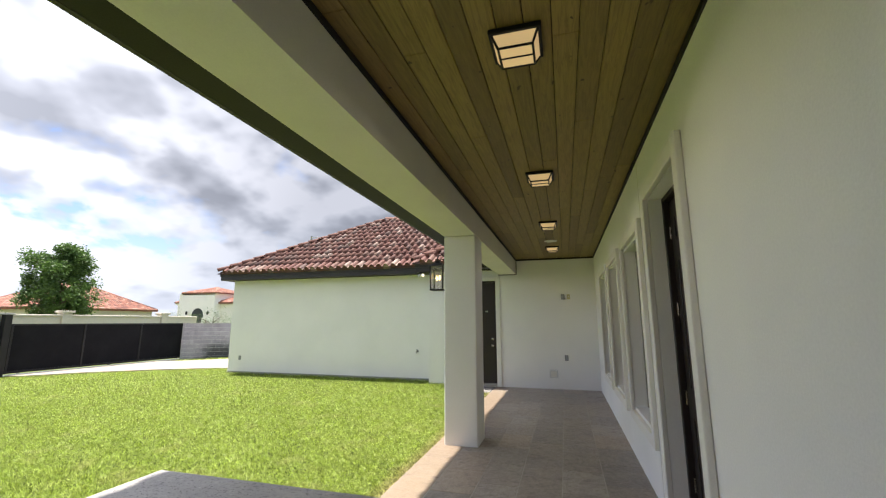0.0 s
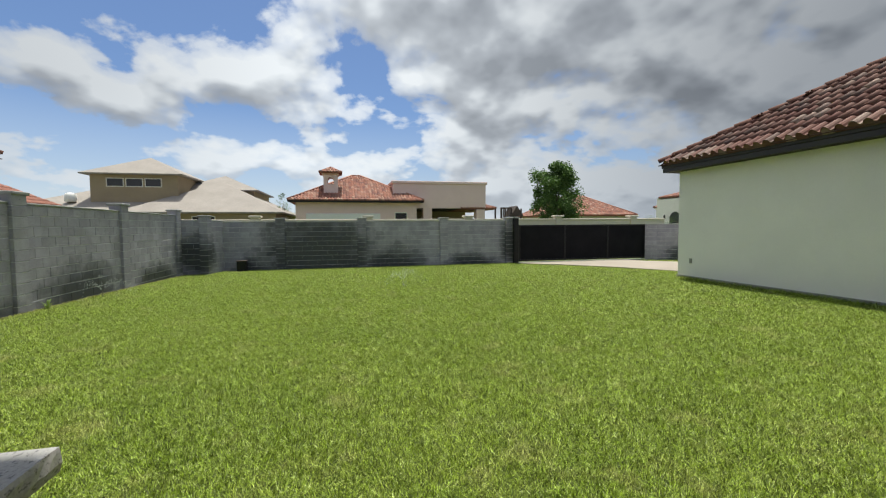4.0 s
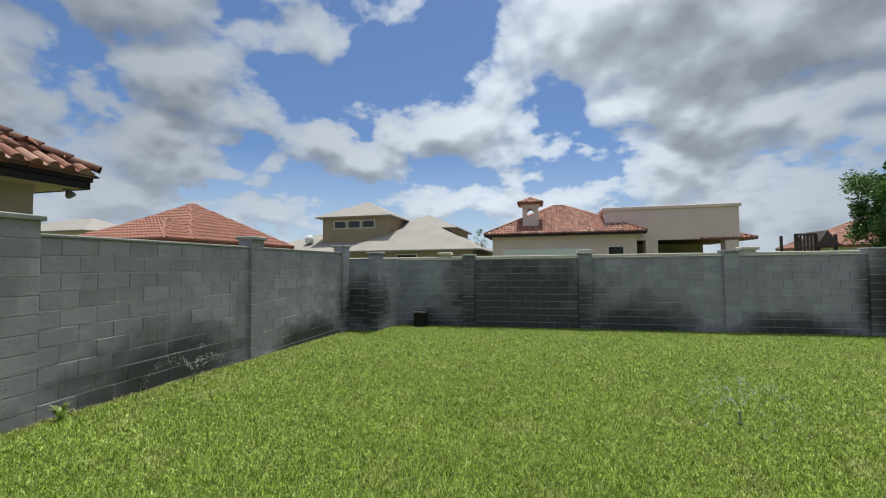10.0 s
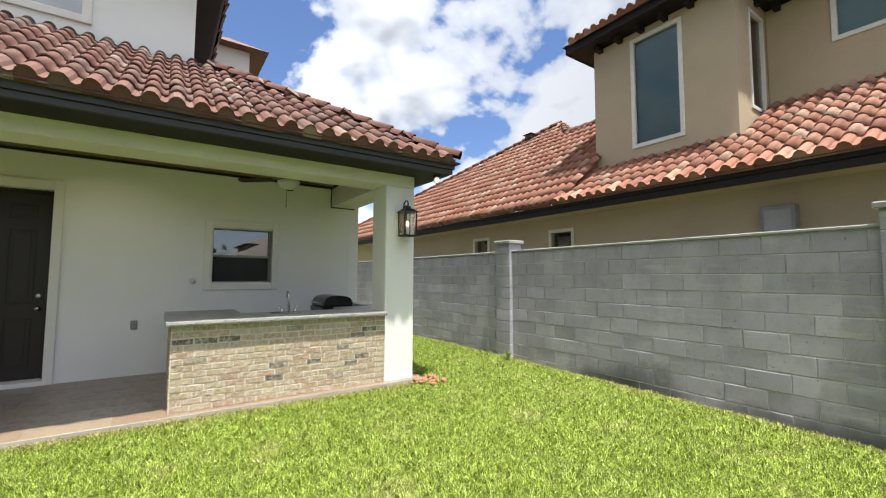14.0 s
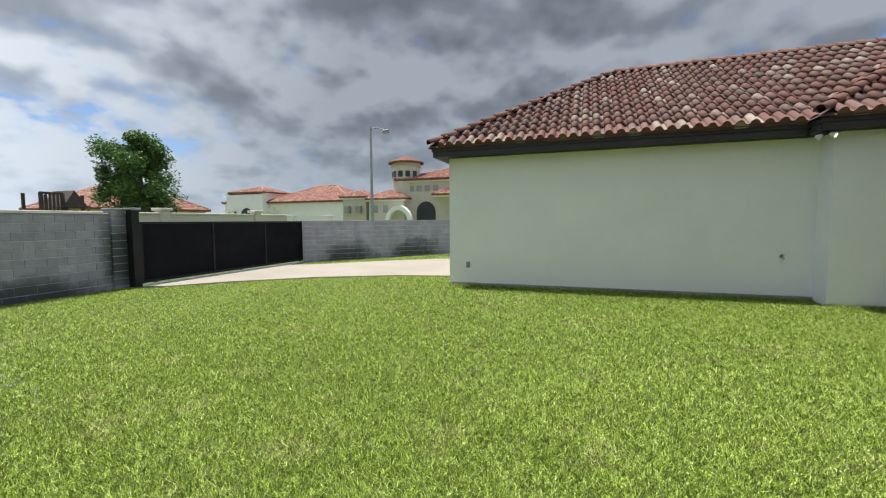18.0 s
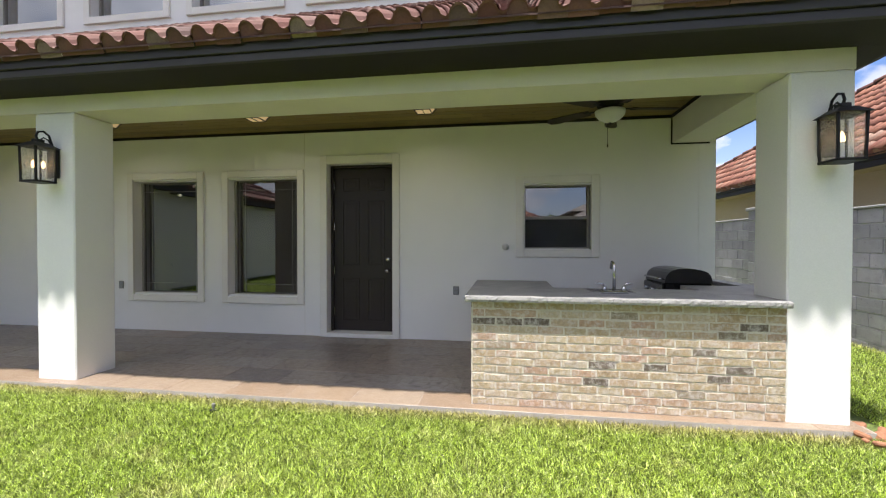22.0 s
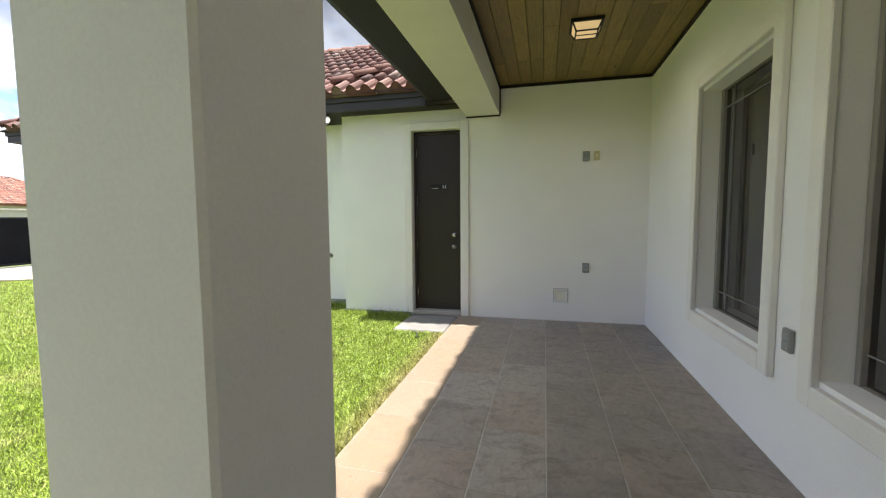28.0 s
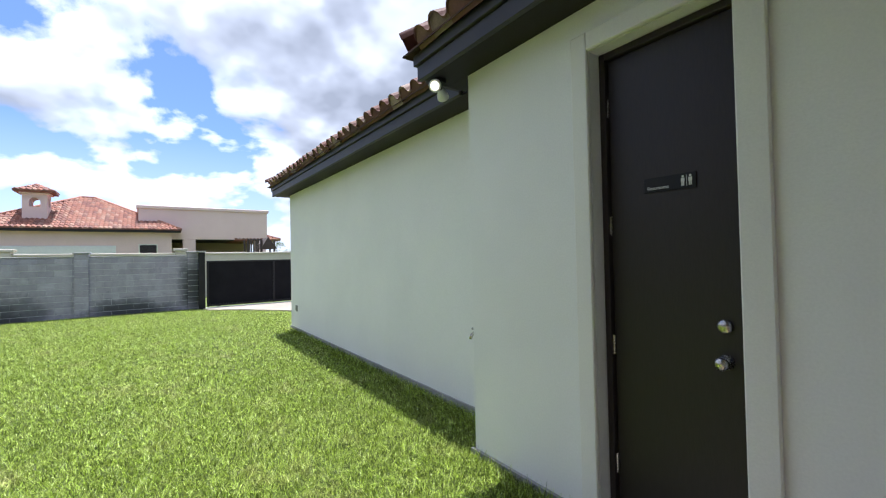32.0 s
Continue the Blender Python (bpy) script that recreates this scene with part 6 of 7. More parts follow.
for q in (-1, 1):
    h = part("handle_base", Shape().lathe([(0.022, 0.025), (0.02, 0.05), (0.012, 0.065), (0.001, 0.068)], (0, q * 0.078, 0), 12), M["chrome"], tap, "", True)
    part("lever", Shape().tube([(0, q * 0.078, 0.062), (0, q * 0.10, 0.085), (0, q * 0.15, 0.09)], [0.008, 0.009, 0.006], 8), M["chrome"], h, "", True)

grill = thing("gas_grill", "black built-in gas grill with a closed hood", "grill", "", (-0.72, -0.12, ZT0))
part("firebox", Shape().box(-0.29, 0.29, -0.24, 0.225, -0.20, 0.06, 0.01), M["black_enamel"], grill)
hood, n = Shape(), 12
arc = [(y * 0.76, z * 1.12) for y, z in [(0.30, 0.055), (0.295, 0.09), (0.275, 0.125), (0.24, 0.155), (0.19, 0.178), (0.12, 0.19), (0.0, 0.194), (-0.11, 0.188), (-0.20, 0.174), (-0.26, 0.155), (-0.295, 0.125), (-0.31, 0.09), (-0.315, 0.055)]]
vs = [(x, y, z) for x in (-0.30, 0.30) for y, z in arc]
hood.add(vs, [(k, k + 1, n + 1 + k + 1, n + 1 + k) for k in range(n)] + [tuple(range(n + 1))[::-1], tuple(range(n + 1, 2 * n + 2))])
part("hood", hood, M["black_enamel"], grill, "rounded black hood")
part("handle", Shape().tube([(-0.22, 0.215, 0.10), (-0.22, 0.26, 0.105), (0.22, 0.26, 0.105), (0.22, 0.215, 0.10)], 0.011, 8), M["chrome"], grill, "chrome hood handle", True)
part("control_panel", Shape().box(-0.30, 0.30, 0.226, 0.25, -0.10, 0.045, 0.008), M["black_enamel"], grill)
for k in range(3):
    part("knob", Shape().lathe([(0.001, 0.0), (0.024, 0.0), (0.022, 0.025), (0.001, 0.027)], n=12).moved(Matrix.Translation((-0.2 + 0.2 * k, 0.25, -0.03)) @ pose(0, 0, 0, -90, 0, 0)), M["chrome"], grill)

# ---- lights, fan, speakers ----
def ceiling_light(y):
    l = thing("ceiling_light", "square dark-metal ceiling light with lit frosted glass", "ceiling light", "patio ceiling lights", (-0.88, y, CEIL))
    part("canopy", Shape().box(-0.135, 0.135, -0.135, 0.135, -0.03, -0.0005, 0.004), M["black_metal"], l)
    a, b, h = 0.118, 0.086, 0.09
    gl = Shape().add([(-a, -a, -0.03), (a, -a, -0.03), (a, a, -0.03), (-a, a, -0.03), (-b, -b, -h), (b, -b, -h), (b, b, -h), (-b, b, -h)], [(0, 4, 5, 1), (1, 5, 6, 2), (2, 6, 7, 3), (3, 7, 4, 0), (4, 7, 6, 5)])
    part("diffuser", gl, M["lit_glass"], l, "lit frosted glass")
    fr = Shape()
    cs = [(-1, -1), (1, -1), (1, 1), (-1, 1)]
    for k in range(4):
        (px, py), (qx, qy) = cs[k], cs[(k + 1) % 4]
        fr.tube([(px * a, py * a, -0.03), (px * (b + 0.003), py * (b + 0.003), -h)], 0.007, 6)
        fr.tube([(px * (b + 0.003), py * (b + 0.003), -h), (qx * (b + 0.003), qy * (b + 0.003), -h)], 0.007, 6)
    fr.tube([(-b, 0, -h - 0.002), (b, 0, -h - 0.002)], 0.005, 6)
    part("cage", fr, M["black_metal"], l)
    return l


for y in (2.74, 4.90, 7.09, 9.28):
    ceiling_light(y)


def ceiling_speaker(y):
    sp = thing("ceiling_speaker", "round cream speaker grille flush in the ceiling", "speaker", "ceiling speakers", (-0.89, y, CEIL))
    part("rim", Shape().lathe([(0.09, -0.001), (0.115, -0.001), (0.112, -0.009), (0.092, -0.009)], n=28), M["stucco_trim"], sp)
    part("grille", Shape().lathe([(0.001, -0.004), (0.092, -0.004), (0.092, -0.007), (0.001, -0.007)], n=28), M["white_plastic"], sp)


ceiling_speaker(8.58)
ceiling_speaker(2.0)

fan = thing("ceiling_fan", "dark ceiling fan with five brown blades and a frosted bowl light", "ceiling fan", "", (-0.98, 0.66, CEIL))
part("canopy", Shape().lathe([(0.001, -0.0005), (0.07, -0.0005), (0.065, -0.04), (0.02, -0.06), (0.001, -0.06)], n=16), M["dark_paint"], fan, "", True)
part("downrod", Shape().tube([(0, 0, -0.05), (0, 0, -0.12)], 0.013, 10), M["dark_paint"], fan)
part("motor", Shape().lathe([(0.03, -0.075), (0.11, -0.085), (0.14, -0.115), (0.135, -0.165), (0.10, -0.195), (0.05, -0.20)], n=24), M["dark_paint"], fan, "", True)
part("light_bowl", Shape().lathe([(0.13, -0.205), (0.158, -0.215), (0.15, -0.255), (0.12, -0.295), (0.07, -0.325), (0.02, -0.337), (0.001, -0.338)], n=24), M["white_plastic"], fan, "frosted white glass bowl", True)
part("finial", Shape().lathe([(0.012, -0.337), (0.012, -0.35), (0.004, -0.36), (0.001, -0.36)], n=10), M["dark_paint"], fan)
part("pull_chain", Shape().tube([(0.02, 0.02, -0.33), (0.02, 0.02, -0.56)], 0.0025, 5).lathe([(0.001, -0.60), (0.008, -0.595), (0.006, -0.56), (0.001, -0.56)], (0.02, 0.02, 0), 8), M["dark_paint"], fan)
for k in range(5):
    arm = part("blade_iron", Shape().box(0.10, 0.26, -0.018, 0.018, -0.195, -0.187, 0.003).box(0.22, 0.28, -0.045, 0.045, -0.197, -0.191, 0.002), M["dark_paint"], fan)
    arm.matrix_basis = pose(0, 0, 0, 0, 0, 72 * k - 14)
    bl, pts = Shape(), [(0.22, -0.05), (0.35, -0.062), (0.64, -0.072), (0.71, -0.055), (0.735, 0.0), (0.71, 0.055), (0.64, 0.072), (0.35, 0.062), (0.22, 0.05)]
    bl.poly([(x, y, 0.004) for x, y in pts], 0.008)
    part("blade", bl.moved(pose(0, 0, -0.186, 11, 1.5, 0)), M["wood_toy"], arm, "dark brown wooden blade")


def lantern(y):
    l = thing("wall_lantern", "black metal wall lantern with lit bulbs on the column", "wall lantern", "column lanterns", (-2.218, y, 2.12))
    l.matrix_basis = pose(-2.218, y, 2.10) @ Matrix.Scale(1.08, 4)
    part("back_plate", Shape().box(-0.022, 0.0, -0.06, 0.06, -0.10, 0.16, 0.006), M["black_metal"], l)
    part("scroll", Shape().tube([(-0.012, 0, 0.10), (-0.02, 0, 0.20), (-0.045, 0, 0.275), (-0.09, 0, 0.305), (-0.135, 0, 0.29), (-0.15, 0, 0.25), (-0.135, 0, 0.215)], 0.009, 8), M["black_metal"], l, "", True)
    part("scroll", Shape().tube([(-0.015, 0.0, 0.17), (-0.05, 0.0, 0.235), (-0.09, 0.0, 0.25), (-0.12, 0, 0.22)], 0.006, 6), M["black_metal"], l, "", True)
    c = -0.135
    part("hood", Shape().add([(c - 0.108, -0.108, 0.15), (c + 0.108, -0.108, 0.15), (c + 0.108, 0.108, 0.15), (c - 0.108, 0.108, 0.15), (c - 0.05, -0.05, 0.195), (c + 0.05, -0.05, 0.195), (c + 0.05, 0.05, 0.195), (c - 0.05, 0.05, 0.195)],
                             [(0, 1, 5, 4), (1, 2, 6, 5), (2, 3, 7, 6), (3, 0, 4, 7), (4, 5, 6, 7), (3, 2, 1, 0)]).box(c - 0.032, c + 0.032, -0.032, 0.032, 0.195, 0.225, 0.004), M["black_metal"], l)
    fr = Shape()
    for px in (-1, 1):
        for py in (-1, 1):
            fr.add([(c + px * 0.083 - 0.007, py * 0.083 - 0.007, 0.15), (c + px * 0.083 + 0.007, py * 0.083 - 0.007, 0.15), (c + px * 0.083 + 0.007, py * 0.083 + 0.007, 0.15), (c + px * 0.083 - 0.007, py * 0.083 + 0.007, 0.15),
                    (c + px * 0.078 - 0.007, py * 0.078 - 0.007, -0.14), (c + px * 0.078 + 0.007, py * 0.078 - 0.007, -0.14), (c + px * 0.078 + 0.007, py * 0.078 + 0.007, -0.14), (c + px * 0.078 - 0.007, py * 0.078 + 0.007, -0.14)],
                   [(0, 4, 5, 1), (1, 5, 6, 2), (2, 6, 7, 3), (3, 7, 4, 0)])
    fr.box(c - 0.088, c + 0.088, -0.088, 0.088, -0.158, -0.14, 0.003)
    part("frame", fr, M["black_metal"], l)
    gl = Shape()
    for k in range(4):
        ca, sa = [(1, 0), (0, 1), (-1, 0), (0, -1)][k]
        q = []
        for r, z in ((0.081, 0.148), (0.076, -0.138)):
            for sgn in (-1, 1):
                q.append((c + ca * r - sa * sgn * (r - 0.004), sa * r + ca * sgn * (r - 0.004), z))
        gl.add(q, [(0, 1, 3, 2)])
    g = part("glass", gl, M["lantern_glass"], l, "clear seeded glass")
    g.visible_shadow = False
    part("candle", Shape().lathe([(0.012, -0.14), (0.012, -0.03), (0.001, -0.03)], (c - 0.025, 0.02, 0), 8).lathe([(0.012, -0.14), (0.012, -0.03), (0.001, -0.03)], (c + 0.025, -0.02, 0), 8), M["white_plastic"], l)
    for dx, dy in ((-0.025, 0.02), (0.025, -0.02)):
        part("bulb", Shape().lathe([(0.006, -0.03), (0.015, -0.008), (0.014, 0.015), (0.001, 0.042)], (c + dx, dy, 0), 10), M["bulb"], l, "lit candle bulb", True)
    return l


lantern(6.18)
lantern(-0.58)

# ---- fittings on the walls ----
def outlet(name, label, m, lidded=True):
    o = thing(name, label, "outlet", "", (0, 0, 0))
    o.matrix_basis = m
    part("box", Shape().box(-0.04, 0.04, -0.022, 0.0, -0.06, 0.06, 0.006), M["grey_plastic"], o)
    if lidded:
        part("lid", Shape().box(-0.03, 0.03, -0.027, -0.022, 0.005, 0.045, 0.003), M["cap_stone"], o)
        part("lid", Shape().box(-0.03, 0.03, -0.027, -0.022, -0.045, -0.005, 0.003), M["cap_stone"], o)
    return o


on_east = lambda y, z: pose(-0.001, y, z, 0, 0, -90)
on_north = lambda x, y, z: pose(x, y, z)
outlet("outlet", "grey weatherproof outlet on the white patio wall", on_east(2.452, 0.70))
outlet("outlet", "grey weatherproof outlet between the patio windows", on_east(7.766, 0.70))
outlet("outlet", "grey weatherproof outlet high on the end wall", on_north(-0.724, 10.799, 2.073))
outlet("outlet", "grey weatherproof outlet low on the end wall", on_north(-0.705, 10.799, 0.69))
outlet("outlet", "grey weatherproof outlet low on the garage wall", on_north(-10.10, 11.239, 0.45))
jack = thing("cable_jack", "pale yellow cable wall plate", "wall plate", "", (-0.60, 10.799, 2.075))
part("plate", Shape().box(-0.035, 0.035, -0.008, 0, -0.057, 0.057, 0.003), M["yellow_plastic"], jack)
part("socket", Shape().box(-0.012, 0.012, -0.011, -0.008, -0.015, 0.015, 0.002), M["white_plastic"], jack)
vent = thing("wall_vent", "small white square wall vent with a raised frame", "vent", "", (-1.004, 10.799, 0.329))
part("frame", Shape().box(-0.085, 0.085, -0.022, 0, 0.065, 0.085, 0.003).box(-0.085, 0.085, -0.022, 0, -0.085, -0.065, 0.003).box(-0.085, -0.065, -0.022, 0, -0.065, 0.065, 0.003).box(0.065, 0.085, -0.022, 0, -0.065, 0.065, 0.003), M["white_plastic"], vent)
part("cover", Shape().box(-0.064, 0.064, -0.005, 0, -0.064, 0.064), M["stucco_trim"], vent)
# slightly larger grey sheet draws the frame's shadow on the wall
part("gasket", Shape().box(-0.089, 0.089, -0.003, 0.001, -0.089, 0.089), M["grey_plastic"], vent, "grey sheet drawing the shadow round the frame")
bell = thing("round_valve", "small round white gas valve cover on the patio wall", "valve", "", (-0.001, 1.775, 1.307), -90.0)
part("plate", Shape().lathe([(0.001, 0.0), (0.046, 0.0), (0.045, 0.008), (0.036, 0.014), (0.034, 0.03), (0.040, 0.034), (0.040, 0.048), (0.022, 0.052), (0.001, 0.052)], n=24).moved(pose(0, 0, 0, 90, 0, 0)), M["white_plastic"], bell, "", True)
part("key_socket", Shape().lathe([(0.017, 0.052), (0.017, 0.066), (0.010, 0.070), (0.001, 0.070)], n=6).moved(pose(0, 0, 0, 90, 0, 0)), M["white_plastic"], bell)
bib = thing("hose_bib", "brass hose tap with a grey handle on the garage wall", "tap", "", (-4.465, 11.239, 0.745))
part("flange", Shape().lathe([(0.001, 0.0), (0.032, 0.0), (0.03, 0.008), (0.001, 0.008)], n=14).moved(pose(0, 0, 0, 90, 0, 0)), M["grey_plastic"], bib)
part("spout", Shape().tube([(0, 0, 0), (0, -0.06, 0), (0, -0.09, -0.02), (0, -0.10, -0.05)], 0.014, 8), M["nickel"], bib, "", True)
part("handle", Shape().lathe([(0.001, 0.0), (0.03, 0.0), (0.03, 0.012), (0.001, 0.012)], (0, -0.05, 0.03), 10), M["grey_plastic"], bib)

def floodlight(at, yaws, label):
    fl = thing("corner_floodlight", label, "floodlight", "eave floodlights", at)
    part("canopy", Shape().lathe([(0.001, 0.0), (0.055, 0.0), (0.05, -0.025), (0.001, -0.025)], n=14), M["black_metal"], fl)
    for yaw in yaws:
        arm = part("arm", Shape().tube([(0, 0, -0.02), (0.05, 0, -0.05)], 0.014, 8), M["black_metal"], fl)
        arm.matrix_basis = pose(0, 0, 0, 0, 0, yaw)
        part("head", Shape().lathe([(0.020, 0.0), (0.030, 0.02), (0.044, 0.06), (0.047, 0.085), (0.041, 0.087)], n=14).moved(pose(0.045, 0, -0.048, 0, 118, 0)), M["white_plastic"], arm, "white lamp head", True)
        part("lens", Shape().lathe([(0.041, 0.083), (0.033, 0.088), (0.001, 0.09)], n=14).moved(pose(0.045, 0, -0.048, 0, 118, 0)), M["flood"], arm, "lit lens", True)


floodlight((-4.18, 10.66, 2.751), (130, 310), "white twin-head floodlight under the eave corner, lit")
floodlight((-2.47, -0.98, 2.799), (150,), "white single floodlight under the patio eave corner, lit")

# ---- small things on the lawn ----
def sprinkler(x, y, up=0.1, spray=0.0):
    s = thing("sprinkler_head", "small black pop-up sprinkler head in the lawn", "sprinkler", "lawn sprinklers", (x, y, lawn_z(x, y) - 0.04))
    part("sleeve", Shape().lathe([(0.001, 0.0), (0.03, 0.0), (0.03, 0.035), (0.012, 0.037)], n=12), M["black_metal"], s)
    part("riser", Shape().lathe([(0.009, 0.03), (0.009, 0.03 + up), (0.014, 0.035 + up), (0.014, 0.055 + up), (0.001, 0.057 + up)], n=10), M["grey_plastic"], s)
    if spray:
        # drops along a few low arcs round the nozzle
        r, drops = random.Random(int(x * 100)), Shape()
        for k in range(7):
            a, reach, rise = k * 0.9 + r.uniform(-0.2, 0.2), spray * r.uniform(0.6, 1.2), spray * r.uniform(0.25, 0.5)
            for i in range(60):
                u = r.uniform(0.05, 1.0)
                p = Vector((math.cos(a) * reach * u, math.sin(a) * reach * u, 0.06 + up + 4 * rise * u * (1 - u) - 0.1 * u)) + Vector((r.gauss(0, 1), r.gauss(0, 1), r.gauss(0, 1))) * 0.045 * u
                q = r.uniform(0.0025, 0.0055)
                drops.add([p + Vector((q, 0, 0)), p + Vector((-q, q, 0)), p + Vector((-q, -q, 0)), p + Vector((0, 0, 2 * q)), p - Vector((0, 0, 2 * q))], [(0, 1, 3), (1, 2, 3), (2, 0, 3), (1, 0, 4), (2, 1, 4), (0, 2, 4)])
        tagged(part("water_drops", drops, M["water"], s, "fine spray of clear water drops"), kind="stuff")


sprinkler(-12.02, 4.12, 0.1, 0.8)
sprinkler(-12.3, -2.75, 0.08, 0.8)
sprinkler(-2.6, 4.17, 0.03)
sprinkler(-2.6, 9.75, 0.03)
binn = thing("valve_box", "dark upright utility box at the foot of the block wall", "utility box", "", (-19.05, -1.3, -0.34))
part("body", Shape().box(-0.13, 0.13, -0.17, 0.17, 0.0, 0.42, 0.02), M["black_metal"], binn)
part("lid", Shape().box(-0.15, 0.15, -0.19, 0.19, 0.42, 0.46, 0.012), M["wood_toy"], binn)
rub = thing("rubble_heap", "scattered orange clay rubble at the foot of the column", "rubble", "", (-2.4, -0.95, -0.05))
rnd = random.Random(4)
for k in range(26):
    a, r = rnd.uniform(0, 6.28), rnd.uniform(0, 0.28)
    q = rnd.uniform(0.02, 0.055)
    sh = Shape().box(-q, q, -q * 0.7, q * 0.7, -q * 0.4, q * 0.5, q * 0.3).moved(pose(r * math.cos(a), r * math.sin(a) * 0.8, rnd.uniform(0.0, 0.04), rnd.uniform(-25, 25), rnd.uniform(-25, 25), rnd.uniform(0, 180)))
    part("chunk", sh, M["rubble"], rub)
for wx, wy in ((-10.65, -2.85), (-1.95, -2.8)):
    wd = thing("weed", "small bright weed at the foot of the block wall", "weed", "wall weeds", (wx, wy, lawn_z(wx, wy) - 0.02))
    lv = Shape()
    for k in range(16):
        a, h, o = rnd.uniform(0, 6.28), rnd.uniform(0.08, 0.2), rnd.uniform(0.05, 0.14)
        dx, dy = math.cos(a), math.sin(a)
        lv.add([(dy * 0.008, -dx * 0.008, 0), (-dy * 0.008, dx * 0.008, 0), (dx * o * 0.5 - dy * 0.016, dy * o * 0.5 + dx * 0.016, h * 0.8), (dx * o * 0.5 + dy * 0.016, dy * o * 0.5 - dx * 0.016, h * 0.8), (dx * o, dy * o, h)], [(0, 1, 2, 3), (3, 2, 4)])
    part("leaves", lv, M["weed"], wd)


# ---- distance: houses, trees, street lamp ----
def hip_roof(x0, x1, y0, y1, z, h, over=0.5, thick=0.18):
    X0, X1, Y0, Y1 = x0 - over, x1 + over, y0 - over, y1 + over
    w, l = X1 - X0, Y1 - Y0
    k = min(w, l) / 2
    mx, my = (X0 + X1) / 2, (Y0 + Y1) / 2
    a, b = ((X0 + k, my), (X1 - k, my)) if w >= l else ((mx, Y0 + k), (mx, Y1 - k))
    s = Shape()
    base = [(X0, Y0), (X1, Y0), (X1, Y1), (X0, Y1)]
    v = [(x, y, z) for x, y in base] + [(x, y, z + thick) for x, y in base] + [(*a, z + thick + h), (*b, z + thick + h)]
    f = [(3, 2, 1, 0)] + [(i, (i + 1) % 4, 4 + (i + 1) % 4, 4 + i) for i in range(4)]
    f += [(4, 5, 9, 8), (5, 6, 9), (6, 7, 8, 9), (7, 4, 8)] if w >= l else [(4, 5, 8), (5, 6, 9, 8), (6, 7, 9), (7, 4, 8, 9)]
    return s.add(v, f)


def tiled_hip(parent, x0, x1, y0, y1, z, h, over=0.5, thick=0.18, sides="ENSW", material="barrel", pitch=0.34, ridges=True):
    """A hip roof with stepped barrel rows on the named slopes and round tiles along its hips and ridge."""
    roof = part("roof", hip_roof(x0, x1, y0, y1, z, h, over, thick), M["far_tile"], parent)
    X0, X1, Y0, Y1 = x0 - over, x1 + over, y0 - over, y1 + over
    k = min(X1 - X0, Y1 - Y0) / 2
    slope, s, lip = h / k, Shape(), 0.42
    zt = z + thick
    ways = {"E": ((X1, Y0), (0, 1), (-1, 0), Y1 - Y0), "W": ((X0, Y1), (0, -1), (1, 0), Y1 - Y0),
            "S": ((X0, Y0), (1, 0), (0, 1), X1 - X0), "N": ((X1, Y1), (-1, 0), (0, -1), X1 - X0)}
    for side in sides:
        (ox, oy), (ax, ay), (bx, by), ln = ways[side]
        n = max(2, round(ln / pitch))
        p = ln / n
        prof = [(0.0, 0.0), (p * 0.2, 0.07), (p * 0.45, 0.09), (p * 0.7, 0.05), (p, 0.0)]
        for row in range(n):
            u = row * p
            d = min(k, u + p / 2, ln - u - p / 2)
            for step in range(max(1, round(d / lip))):
                a, b = step * lip - 0.05, min(d, (step + 1) * lip)
                rim = []
                for run, lift, full in ((a, 0.075, 1), (b, 0.02, 1), (a, 0.0, 0)):
                    rim += [(ox + ax * (u + q) + bx * run, oy + ay * (u + q) + by * run, zt + run * slope + lift + e * full) for q, e in prof]
                m = len(prof)
                s.add(rim, [(i, i + 1, m + i + 1, m + i) for i in range(m - 1)] + [(2 * m + i, 2 * m + i + 1, i + 1, i) for i in range(m - 1)])
    tagged(part("roof_covering", s, M[material], roof, "stepped barrel-tile covering"), kind="stuff")
    if ridges:
        mx, my = (X0 + X1) / 2, (Y0 + Y1) / 2
        e0, e1 = ((X0 + k, my), (X1 - k, my)) if X1 - X0 >= Y1 - Y0 else ((mx, Y0 + k), (mx, Y1 - k))
        top = zt + h + 0.08
        wide = X1 - X0 >= Y1 - Y0
        for (cx, cy), e in zip(((X0, Y0), (X1, Y0), (X1, Y1), (X0, Y1)), (e0, e1, e1, e0) if wide else (e0, e0, e1, e1)):
            part("hip_tiles", Shape().tube([(cx, cy, zt + 0.08), (*e, top)], 0.1, 6), M["far_ridge"], roof, "", True)
        part("ridge_tiles", Shape().tube([(*e0, top), (e1[0] + 0.01, e1[1], top)], 0.1, 6), M["far_ridge"], roof, "", True)
    return roof


def eave_moulding(parent, x0, x1, y0, y1, z, over=0.3):
    """A pale moulded band under a far roof."""
    return part("eave_moulding", Shape().box(x0 - over, x1 + over, y0 - over, y1 + over, z - 0.22, z - 0.003, 0.02), M["stucco_trim"], parent, "pale eave band")


def far_window(parent, x, y0, y1, z0, z1):
    w = part("window", Shape().box(x - 0.02, x + 0.05, y0 - 0.08, y1 + 0.08, z0 - 0.08, z0).box(x - 0.02, x + 0.05, y0 - 0.08, y1 + 0.08, z1, z1 + 0.08).box(x - 0.02, x + 0.05, y0 - 0.08, y0, z0, z1).box(x - 0.02, x + 0.05, y1, y1 + 0.08, z0, z1), M["stucco_trim"], parent)
    part("pane", Shape().box(x + 0.002, x + 0.02, y0, y1, z0, z1), M["black_enamel"], w)


